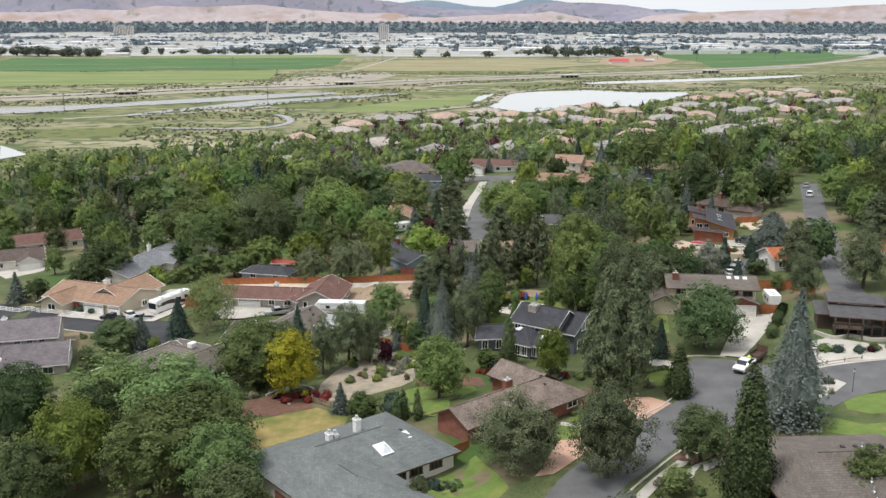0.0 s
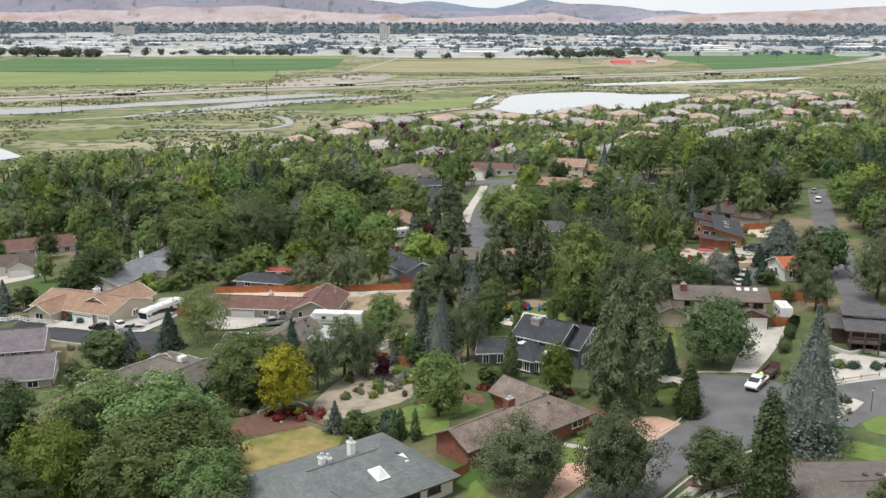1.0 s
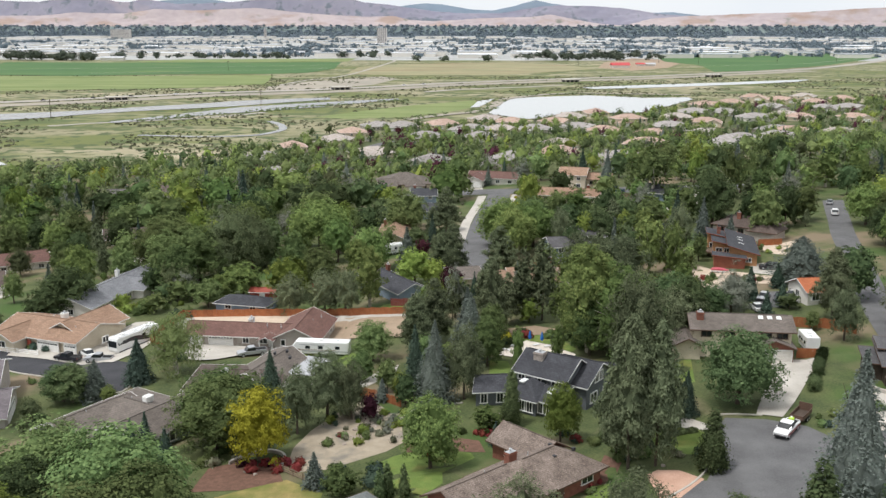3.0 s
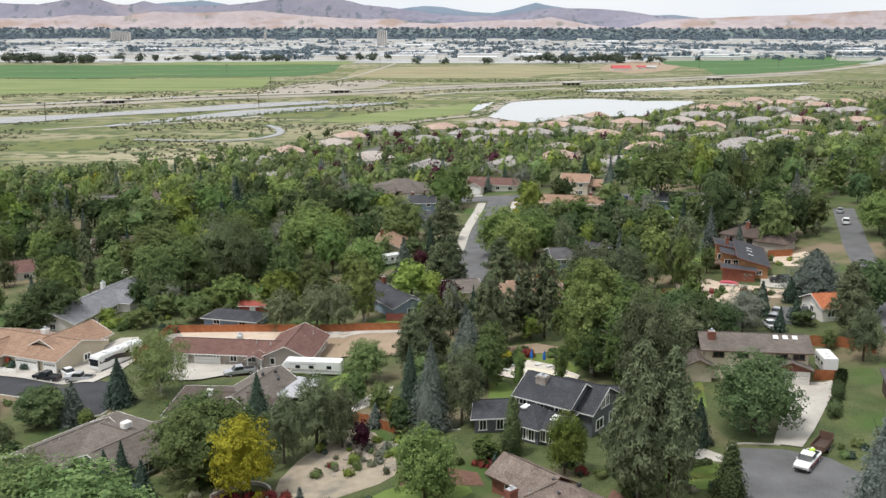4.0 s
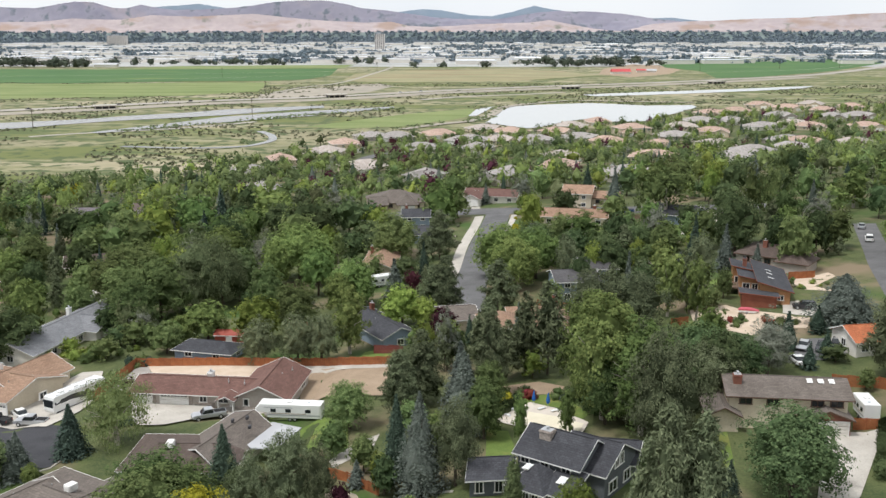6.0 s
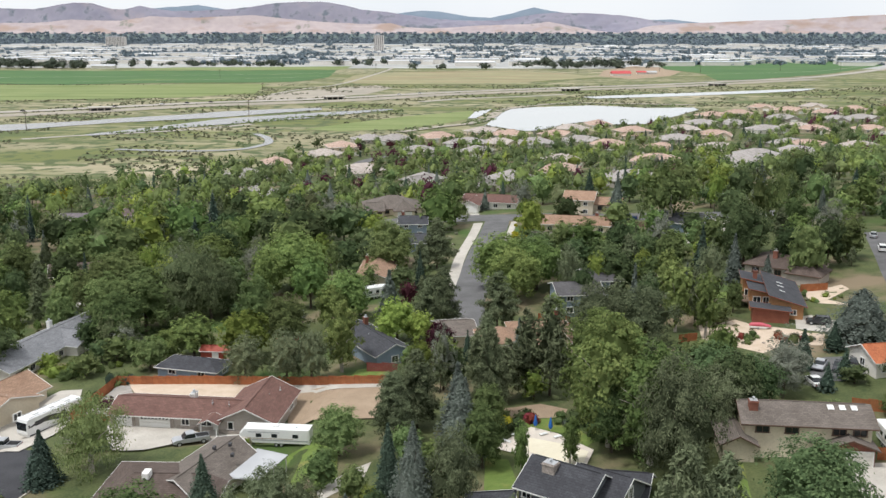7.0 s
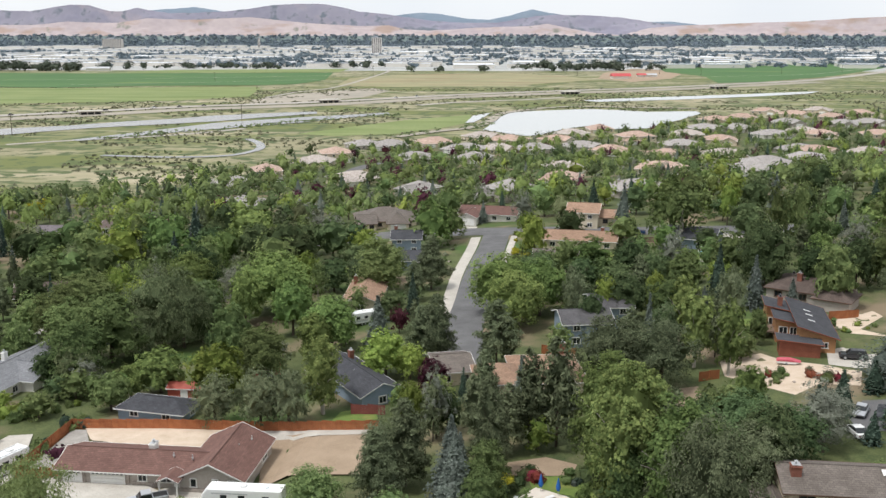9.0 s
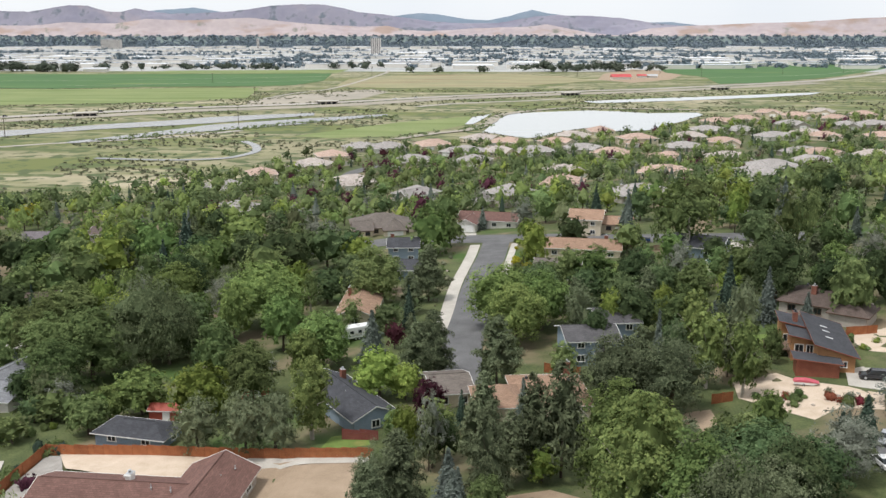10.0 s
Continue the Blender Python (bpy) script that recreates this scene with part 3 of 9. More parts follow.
CREST_BLUE = [(-2587, 159), (-1895, 163), (-1521, 187), (-1478, 190), (-1326, 166), (-766, 136), (-486, 148), (-361, 162), (-278, 157), (-125, 132), (-20, 127), (81, 148), (190, 177), (273, 159), (397, 142), (617, 126), (754, 116), (863, 118), (1001, 102), (1166, 81), (2030, 68)]
CREST_LILAC = [(-2570, 180), (-2456, 174), (-2314, 171), (-2210, 187), (-2107, 203), (-2009, 198), (-1914, 171), (-1843, 168), (-1769, 187), (-1700, 174), (-1603, 160), (-1462, 163), (-1320, 168), (-1206, 181), (-1093, 197), (-981, 204), (-856, 205), (-759, 191), (-650, 165), (-539, 156), (-484, 148), (-318, 124), (-152, 113), (13, 113), (123, 132), (204, 145), (299, 150), (477, 147), (641, 134), (779, 113), (943, 97), (1162, 81), (2024, 59)]
CREST_MESA = [(-2582, 48), (344, 43), (561, 59), (642, 73), (775, 89), (908, 99), (1069, 104), (1254, 112), (1465, 117), (1622, 127), (1753, 135), (1851, 138), (2039, 143)]
CREST_PINK = [(-2553, 103), (-2267, 103), (-2093, 119), (-1981, 114), (-1840, 113), (-1696, 134), (-1501, 126), (-1305, 134), (-1193, 140), (-1028, 123), (-863, 108), (-643, 97), (-506, 100), (-424, 81), (-314, 75), (-68, 89), (176, 96), (257, 107), (339, 91), (476, 65), (667, 49), (2051, 44)]

def ridge(name, crest, y_crest, y_foot, z_foot, mat, label, rough, seed):
    """A range of hills: a crest line with folded flanks down to its foot."""
    xs = [p[0] for p in crest]
    cols = np.linspace(xs[0], xs[-1], 420)
    tops = np.interp(cols, xs, [p[1] for p in crest])
    rows = 26
    verts, faces = [], []
    for j in range(rows + 1):
        f = j / rows
        for x, top in zip(cols, tops):
            y = y_foot + (y_crest - y_foot) * f
            fold = noise.fractal((x * 0.0032 + seed, f * 1.2, seed), 1.0, 2.0, 5) * rough
            small = noise.fractal((x * 0.018 + seed, f * 4.0, seed), 1.0, 2.0, 4) * rough * 0.4
            s = f ** 1.35
            z = z_foot + (top - z_foot) * s + (fold * 4 * s * (1 - s) if j < rows else 0) + small * min(1.0, 3 * (1 - f) + 0.35)
            verts.append((x, y, z))
    n = len(cols)
    for j in range(rows):
        for i in range(n - 1):
            k = j * n + i
            faces.append((k, k + 1, k + 1 + n, k + n))
    me = bpy.data.meshes.new(name)
    me.from_pydata(verts, [], faces)
    me.materials.append(mat)
    me.polygons.foreach_set("use_smooth", [True] * len(faces))
    tagged(new(name, me), label, "mountain", kind="structure")


ridge("backdrop_far_range", CREST_BLUE, 4990, 4975, 40, HILL_BLUE_HAZE, "far mountain range with pale blue haze in its colour", 12, 3.1)
ridge("backdrop_range", CREST_LILAC, 4970, 4870, 40, HILL_LILAC_HAZE, "mountain range above the town with lilac haze in its colour", 14, 7.7)
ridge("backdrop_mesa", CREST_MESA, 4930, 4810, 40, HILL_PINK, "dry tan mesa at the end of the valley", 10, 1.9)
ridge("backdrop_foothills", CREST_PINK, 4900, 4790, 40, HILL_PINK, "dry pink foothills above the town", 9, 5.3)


# ---- leaf masses ----
def leaf_cards(centres, normals, sizes, rng, droop=0.0, slim=1.0):
    """Leaf clumps: a three-cornered card at each centre."""
    n = len(centres)
    normals = normals / np.maximum(np.linalg.norm(normals, axis=1, keepdims=True), 1e-6)
    other = rng.normal(size=(n, 3))
    u = np.cross(normals, other)
    u /= np.maximum(np.linalg.norm(u, axis=1, keepdims=True), 1e-6)
    v = np.cross(normals, u)
    if droop:
        v = v * (1 - droop) + np.array([0, 0, -1.0]) * droop
    s = sizes[:, None]
    a, b = centres - u * s * 0.5 * slim, centres + u * s * 0.5 * slim
    d = centres + v * s * 0.95
    verts = np.stack([a, b, d], 1).reshape(-1, 3)
    faces = np.arange(3 * n).reshape(-1, 3)
    return verts, faces


def cards_mesh(name, verts, faces, mat):
    me = bpy.data.meshes.new(name)
    me.from_pydata(verts.tolist(), [], faces.tolist())
    me.materials.append(mat)
    return me


def ball_mesh(level):
    """Unit ball as arrays of corners and faces."""
    if level not in BALLS:
        ball = bmesh.new()
        bmesh.ops.create_icosphere(ball, subdivisions=level, radius=1.0)
        BALLS[level] = (np.array([v.co for v in ball.verts]), np.array([[v.index for v in f.verts] for f in ball.faces]))
        ball.free()
    return BALLS[level]


BALLS = {}


def reach_of(lobes, heart, ways):
    """How far the union of the lobes reaches from its heart in each direction."""
    radii = lobes[:, [3, 3, 4]]
    p = (heart - lobes[:, :3]) / radii
    d = ways[:, None, :] / radii[None]
    dd, pd, pp = (d * d).sum(2), (d * p[None]).sum(2), (p * p).sum(1)[None] - 1
    root = pd * pd - dd * pp
    far = np.where(root > 0, (-pd + np.sqrt(np.maximum(root, 0))) / dd, 0)
    return far.max(1)


def lobed(lobes, count, size, rng, low=-0.45, spread=0.65, droop=0.0, slim=1.0, core=0.0, level=3, loose=0.17):
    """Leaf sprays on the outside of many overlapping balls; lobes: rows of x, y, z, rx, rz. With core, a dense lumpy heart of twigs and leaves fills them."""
    lobes = np.array(lobes, float)
    heart = np.average(lobes[:, :3], axis=0, weights=lobes[:, 3])
    many = int(count * (2.6 if core else 1))
    sprays = max(len(lobes) * 5, many // 14)
    area = lobes[:, 3] * (lobes[:, 3] + lobes[:, 4])
    chosen = lobes[rng.choice(len(lobes), size=sprays, p=area / area.sum())]
    way = rng.normal(size=(sprays, 3))
    way /= np.linalg.norm(way, axis=1, keepdims=True)
    way[way[:, 2] < low, 2] *= -1
    hearts = chosen[:, :3] + way * rng.uniform(0.70, 1.10, size=(sprays, 1)) * chosen[:, [3, 3, 4]]
    pick = rng.integers(0, sprays, many)
    centres = hearts[pick] + rng.normal(size=(many, 3)) * chosen[pick][:, [3, 3, 4]] * loose
    if core:
        off = centres - heart
        far = np.maximum(np.linalg.norm(off, axis=1), 1e-6)
        keep = np.nonzero(far > 0.92 * core * np.concatenate([reach_of(lobes, heart, w) for w in np.array_split(off / far[:, None], max(1, many // 4000))]))[0][:count]
        centres, pick = centres[keep], pick[keep]
    n = len(centres)
    round_out = (centres - heart) / np.maximum(np.linalg.norm(centres - heart, axis=1, keepdims=True), 1e-6)
    normals = way[pick] * 0.6 + round_out * 0.55 + rng.normal(size=(n, 3)) * spread * 0.42 + np.array([0, 0, 0.3])
    verts, faces = leaf_cards(centres, normals, size * rng.uniform(0.6, 1.35, n), rng, droop, slim)
    if core:
        bv, bf = ball_mesh(level)
        reach = np.maximum(reach_of(lobes, heart, bv), 0.15 * lobes[:, 3].mean())
        lump = heart + bv * (reach * core * rng.uniform(0.88, 1.03, len(bv)))[:, None]
        faces = np.concatenate([faces, bf + len(verts)])
        verts = np.concatenate([verts, lump])
    return verts, faces


# ---- the far town: tree belt, streets of flat roofs, a tower ----
rng = np.random.default_rng(11)


def far_woods(name, spots, mat, label, size, dense=0.0):
    """Far trees as one mass of small ragged crowns; spots: x, y, radius, height."""
    vs, fs, at = [], [], 0
    for x, y, r, h in spots:
        z = hillside(x, y)
        lobes = [(x + rng.normal() * r * 0.35, y + rng.normal() * r * 0.35, z + h * rng.uniform(0.35, 0.75), r * rng.uniform(0.45, 0.7), h * rng.uniform(0.25, 0.4)) for _ in range(3)]
        v, f = lobed(lobes, max(12, int((8 if dense else 16) * r * h / (size * size))), size, rng, low=-0.9, core=dense, level=1)
        vs.append(v)
        fs.append(f + at)
        at += len(v)
    me = cards_mesh(name, np.concatenate(vs), np.concatenate(fs), mat)
    return tagged(new(name, me), label, "trees", kind="stuff")


belt = [(x, y, rng.uniform(10, 19), rng.uniform(7, 12)) for y in np.linspace(4430, 4795, 22) for x in np.arange(-0.53 * y, 0.44 * y, 34) + rng.uniform(-15, 15, len(np.arange(-0.53 * y, 0.44 * y, 34))) if rng.random() < (0.55 if y < 4500 else 0.9)]
far_woods("far_woodland", belt, LEAF["far"], "green tree belt beyond the town with haze in its colour", 6.5, 0.9)
street = [(rng.uniform(-0.55, 0.47) * y, y, rng.uniform(5, 12), rng.uniform(6, 11)) for y in rng.uniform(2170, 4400, 1100)]
for y in rng.uniform(2160, 4300, 84):
    x0, run = rng.uniform(-0.55, 0.45) * y, rng.uniform(60, 330)
    if x0 < -0.05 * y and rng.random() < 0.45:
        continue
    street += [(x0 + k * 13 + rng.normal() * 4, y + rng.normal() * 8, rng.uniform(8, 13), rng.uniform(8, 15)) for k in range(int(run / 13))]
far_woods("town_trees", street, LEAF["far"], "scattered haze-tinted trees between the flat roofs of the town", 5.0, 0.85)


def warehouse(x, y, lx, ly, h, turn, roof):
    z = hillside(x, y)
    ob = thing("warehouse", pose(x, y, z, 0, 0, turn), "long low pale warehouse with a flat roof", "warehouse", "town roofs")
    bm = one_box(0, 0, -1, lx, ly, h + 1)
    part("wall", bm, WALL_WHITE, ob)
    bm = one_box(0, 0, h, lx + 0.8, ly + 0.8, 0.7)
    for k in range(int(lx // 18)):
        box(bm, -lx / 2 + 9 + 18 * k, rng.uniform(-0.3, 0.3) * ly, h + 0.7, 3.5, 3.0, 1.6)
    part("roof", bm, roof, ob)


rows_at = [2207, 2315, 2446, 2593, 2763, 2963, 3195, 3457, 3766, 4056, 4207, 4358]
for row, y in enumerate(rows_at):
    x = -0.56 * y
    while x < 0.48 * y:
        lx = rng.uniform(18, 110) * (1 + 0.06 * row)
        if rng.random() < 0.7:
            warehouse(x + lx / 2, y + rng.uniform(-60, 60), lx, rng.uniform(28, 75) * (1 + 0.05 * row), rng.uniform(6, 10.5), rng.uniform(-6, 6), ROOF_FLAT if rng.random() < 0.6 else ROOF_BLUISH)
        x += lx + rng.uniform(10, 60)


def block_tower(name, label, x, y, lx, ly, h, mat, floors, bays):
    ob = thing(name, pose(x, y, hillside(x, y)), label, "tower")
    part("wall", one_box(0, 0, 0, lx, ly, h), mat, ob)
    part("roof", box(one_box(0, 0, h, lx + 0.6, ly + 0.6, 1.0), -lx * 0.1, 0, h + 1, lx * 0.35, ly * 0.4, 4.0), ROOF_BLUISH, ob)
    pane = mesh_of("window", one_box(0, 0, 0, lx / bays * 0.55, 0.4, h / floors * 0.5), GLASS)
    for f in range(floors):
        for b in range(bays):
            w = part("window", pane, None, ob)
            w.location = (-lx / 2 + lx * (b + 0.5) / bays, -ly / 2 - 0.1, h * (f + 0.3) / floors)


block_tower("hotel_tower", "slim grey hotel tower standing over the town", -365, 3183, 30, 22, 58, WALL_HAZED, 17, 5)
block_tower("casino_hotel", "broad tan hotel block in the town", -1651, 4322, 84, 26, 39, WALL_HAZED, 9, 12)
block_tower("clock_tower", "slim pale tower in the town", -994, 4258, 9, 9, 45, WALL_HAZED, 8, 2)

# clumps of trees at the edge of the fields
edge_trees = [(x, y, r, h) for x, y, r, h in (
    (-870.1, 1942.4, 26, 19), (-930.1, 1962.3, 24, 20), (-820.1, 1977.3, 22, 21), (-985.1, 2005.0, 28, 22), (-770.1, 2012.2, 18, 18), (-730.1, 2016.9, 14, 20),
    (-1050.1, 1994.4, 26, 18), (-700.1, 2030.1, 10, 18), (-640.1, 2102.8, 16, 12), (-560.1, 2127.7, 20, 11), (-480.1, 2152.7, 20, 12), (-330.1, 2149.2, 14, 14),
    (-292.1, 2135.6, 13, 16), (-262.1, 2121.0, 14, 18), (-232.1, 2137.3, 11, 15), (-150.1, 1927.5, 11, 13), (-95.1, 1938.9, 12, 13), (-20.1, 1941.0, 15, 14),
    (61.9, 1945.7, 20, 16), (109.9, 1985.4, 12, 16), (133.9, 1991.3, 12, 17), (164.9, 1981.3, 14, 16), (204.9, 2009.2, 22, 20), (239.9, 2014.3, 16, 18))]
edge_trees += [(x + rng.normal() * 5, 1962 + rng.normal() * 20, rng.uniform(10, 16), rng.uniform(12, 21)) for x in np.arange(-1110, -790, 13)]
edge_trees += [(x + rng.normal() * 4, 2108 + rng.normal() * 15, rng.uniform(8, 14), rng.uniform(7, 13)) for x in np.arange(-700, -430, 17)]
edge_trees += [(x + rng.normal() * 5, 2038 + rng.normal() * 20, rng.uniform(10, 17), rng.uniform(13, 21)) for x in np.arange(85, 330, 15)]
far_woods("field_edge_trees", edge_trees, LEAF["edge"], "row of broad dark trees along the field edge", 2.6, 0.8)

# scrub over the meadow, off the water and the roads

def in_water(x, y):
    what = scene.ray_cast(bpy.context.evaluated_depsgraph_get(), (x, y, 60), (0, 0, -1))[4]
    return what is None or what.name.startswith(("river", "pond", "inlet", "oxbow", "channel", "highway", "far_pond", "field"))


scrub = []
while len(scrub) < 4500:
    y = rng.uniform(400, 1390)
    x = rng.uniform(-0.56, 0.48) * y
    if y < meadow_edge(x) + 8 or noise.noise((x * 0.012, y * 0.013, 4)) < -0.02:
        continue
    if not in_water(x, y):
        scrub.append((x, y, rng.uniform(0.4, 1.9) ** 1.2, rng.uniform(0.25, 0.9)))
far_woods("meadow_scrub", scrub, LEAF["sage"], "grey green scrub scattered over the dry meadow", 1.1)
banks = []
for line, r in ((((-283.1, 721.3), (-228.1, 782.0), (-189.1, 833.1), (-123.1, 913.1), (-90.1, 950.7)), 2.5), (((-67.1, 760.7), (-42.1, 800.6), (-17.1, 828.0), (-0.1, 897.8), (13.9, 983.1), (71.9, 1040.6), (126.9, 1030.3), (194.9, 1012.9)), 3.0),
                (((-260.1, 770.5), (-205.1, 820.4), (-160.1, 878.8), (-100.1, 936.1)), 2.0), (((-230.2, 660.4), (-190.2, 655.9), (-160.1, 670.6), (-165.1, 709.4)), 2.0), (((95.9, 1168.4), (239.9, 1250.3), (399.9, 1354.2)), 2.0)):
    for p in along(line, 7.0):
        for _ in range(5):
            if noise.noise((p.x * 0.03, p.y * 0.03, 2)) + rng.uniform(-0.35, 0.35) > 0.05:
                banks.append((p.x + rng.normal() * 5, p.y + rng.normal() * 5, r * rng.uniform(0.3, 1.2), r * rng.uniform(0.12, 0.4)))
far_woods("bank_reeds", banks, LEAF["willow"], "dull green reeds and bushes along the water", 1.3)

# farm buildings
def barn(x, y, lx, ly, h, turn, roof, label):
    ob = thing("barn", pose(x, y, hillside(x, y), 0, 0, turn), label, "barn")
    bm = one_box(0, 0, 0, lx, ly, h)
    part("wall", bm, WALL_WHITE, ob)
    bm = bmesh.new()
    v = [bm.verts.new(p) for p in ((-lx / 2 - 1, -ly / 2 - 1, h), (lx / 2 + 1, -ly / 2 - 1, h), (lx / 2 + 1, ly / 2 + 1, h), (-lx / 2 - 1, ly / 2 + 1, h), (-lx / 2 - 1, 0, h + ly * 0.28), (lx / 2 + 1, 0, h + ly * 0.28))]
    for f in ((0, 1, 5, 4), (2, 3, 4, 5), (0, 4, 3), (1, 2, 5), (0, 3, 2, 1)):
        bm.faces.new([v[k] for k in f])
    part("roof", bm, roof, ob)


RED_METAL = material("red metal roof", (0.40, 0.055, 0.06), (0.52, 0.09, 0.09), 0.5, 0.1, 6)
barn(207.9, 1684.9, 30, 16, 4, 8.1, RED_METAL, "red roofed open barn in a bare yard")
barn(249.9, 1743.5, 14, 9, 3.5, 3.5, RED_METAL, "small red roofed farm shed")
barn(267.9, 1749.9, 16, 9, 3.2, 3.5, ROOF_FLAT, "small white farm shed")
barn(-769.1, 1965.8, 46, 12, 5, 0.4, ROOF_FLAT, "long white farm shed at the field edge")


def underpass(x, y, turn):
    ob = thing("underpass", pose(x, y, hillside(x, y), 0, 0, turn), "low concrete road bridge with dark openings", "bridge")
    part("deck", one_box(0, 0, 2.6, 22, 14, 1.0, bevel=0.1), CONCRETE, ob)
    for k in range(4):
        part("pier", one_box(-9 + 6 * k, 0, -0.5, 0.8, 12, 3.1), CONCRETE, ob)
    # solid dark block that stands in for the shade inside the openings
    part("culvert", one_box(0, 1.5, -0.5, 19, 9, 3.05), DARK_METAL, ob)


for x, y, turn in ((-364.1, 940.2, 28), (-172.1, 1103.5, 26), (94.9, 1264.2, 22), (300.9, 1392.4, 24)):
    underpass(x, y, turn)


def pole(x, y, h):
    ob = thing("utility_pole", pose(x, y, terrain(x, y)), "tall wooden utility pole with two crossarms", "pole", "valley poles")
    part("mast", tube(bmesh.new(), (0, 0, -0.5), (0, 0, h), 0.28, 0.18), BARK, ob)
    part("crossarm", one_box(0, 0, h - 1.0, 3.2, 0.2, 0.25), BARK, ob)
    part("crossarm", one_box(0, 0, h - 2.4, 3.2, 0.2, 0.25), BARK, ob)


for x, y in ((-345.1, 753.6), (-210.1, 882.5), (-262.1, 1156.4), (-560.1, 1032.0), (-205.1, 1761.8), (144.9, 1766.7), (359.9, 1797.0), (519.9, 1877.8), (649.9, 1945.3), (799.9, 2073.0), (299.9, 1863.2), (-420.1, 1546.3)):
    pole(x, y, 15)


def far_car(x, y, turn, mat):
    ob = thing("car", pose(x, y, terrain(x, y) + 0.5, 0, 0, turn), "small car driving on the valley highway", "car", "highway traffic")
    part("body", one_box(0, 0, 0.35, 4.6, 1.9, 0.75, bevel=0.2), mat, ob)
    part("cabin", one_box(-0.2, 0, 1.1, 2.5, 1.7, 0.6, bevel=0.25), GLASS, ob)
    for sx in (-1.4, 1.4):
        for sy in (-0.85, 0.85):
            part("wheel", tube(bmesh.new(), (sx, sy - 0.1, 0.34), (sx, sy + 0.1, 0.34), 0.34, 0.34, 10), DARK_METAL, ob)


PAINT_DARK = material("dark car paint", (0.015, 0.016, 0.02), (0.03, 0.03, 0.035), 0.25, 0.8, 3, gloss=0.6)
PAINT_WHITE = material("white car paint", (0.72, 0.72, 0.71), (0.80, 0.80, 0.79), 0.3, 0.8, 3, gloss=0.6)
PAINT_SILVER = material("silver car paint", (0.38, 0.39, 0.41), (0.47, 0.48, 0.50), 0.3, 0.8, 3, metal=0.4, gloss=0.6)
PAINT_BLUE = material("blue car paint", (0.02, 0.05, 0.13), (0.03, 0.07, 0.18), 0.25, 0.8, 3, gloss=0.6)
PAINT_RED = material("dark red car paint", (0.16, 0.02, 0.02), (0.22, 0.03, 0.03), 0.3, 0.8, 3, gloss=0.6)
for x, y, mat in ((-430.1, 923.5, PAINT_DARK), (-394.1, 954.8, PAINT_DARK), (-366.1, 980.5, PAINT_DARK), (-330.1, 1011.8, PAINT_WHITE), (-310.1, 1028.8, PAINT_DARK), (-290.1, 1044.3, PAINT_DARK), (-108.1, 1175.9, PAINT_WHITE), (-86.1, 1195.8, PAINT_WHITE)):
    far_car(x, y, 30, mat)

# ---- streets of the suburb ----
ribbon("road_court", [(2.7, 58.1), (12.1, 92.6), (19.8, 105.0), (26.3, 113.5), (31.1, 121.3)], 8.39, ASPHALT, 0.07, 2.5, label="grey asphalt street leading to a turning circle")
sheet("road_turning_circle", [(26.1, 118.8), (28.7, 122.6), (31.6, 128.5), (33.1, 135.0), (34.0, 140.0), (35.6, 143.0), (41.1, 141.8), (46.1, 138.6), (48.6, 133.5), (49.1, 126.5), (46.6, 119.8), (42.1, 115.7), (37.1, 114.5), (31.1, 111.2)], ASPHALT, 0.09, 2.5, "grey asphalt turning circle", "road")
ribbon("road_east", [(47.1, 123.6), (52.1, 127.7), (58.1, 130.3), (66.2, 131.8), (80.2, 132.8), (110.2, 131.4)], 12.34, ASPHALT, 0.075, 2.5, label="grey asphalt side street")
ribbon("kerb", [(14.7, 108.0), (21.9, 117.0), (27.3, 122.7), (30.7, 128.6), (32.3, 135.2), (33.3, 140.7), (35.1, 144.3), (41.1, 143.4)], 0.3, CONCRETE, 0.0, 1.5, 0.17, label="raised pale concrete kerb", category="kerb")
ribbon("kerb", [(13.1, 86.6), (22.1, 99.7), (29.1, 108.3), (37.1, 113.4)], 0.3, CONCRETE, 0.0, 1.5, 0.17, label="raised pale concrete kerb", category="kerb")
ribbon("kerb", [(50.1, 134.9), (55.1, 136.7), (62.2, 138.1), (80.2, 139.0)], 0.3, CONCRETE, 0.0, 1.5, 0.17, label="raised pale concrete kerb", category="kerb")
ribbon("pavement", [(15.3, 85.6), (22.7, 97.7), (29.6, 106.1)], 1.6, CONCRETE, 0.08, 2.0, label="pale concrete pavement beside the kerb", category="pavement")
sheet("road_west_circle", [(-66.0, 180.3), (-64.5, 173.1), (-65.0, 167.8), (-69.0, 166.6), (-74.0, 171.0), (-78.0, 176.0), (-90.0, 181.0), (-104.1, 189.4), (-150.1, 210.9), (-150.1, 223.3), (-119.1, 207.9), (-97.1, 194.1), (-84.0, 189.9), (-74.0, 186.2), (-69.0, 183.7)], ASPHALT_NEW, 0.07, 2.5, "fresh dark asphalt court", "road")
ribbon("kerb", [(-64.3, 174.7), (-64.7, 167.3), (-69.0, 166.1), (-74.0, 170.5), (-78.0, 175.5), (-90.0, 180.6), (-104.1, 188.9), (-150.1, 210.3)], 0.3, CONCRETE, 0.0, 2.0, 0.17, label="raised pale concrete kerb", category="kerb")
ribbon("road_lane", [(-3.9, 230.8), (-4.3, 254.1), (-3.6, 277.3), (-1.4, 315.8), (1.5, 346.5), (3.2, 369.6)], 8.25, ASPHALT, 0.08, 2.5, label="grey asphalt lane between gardens")
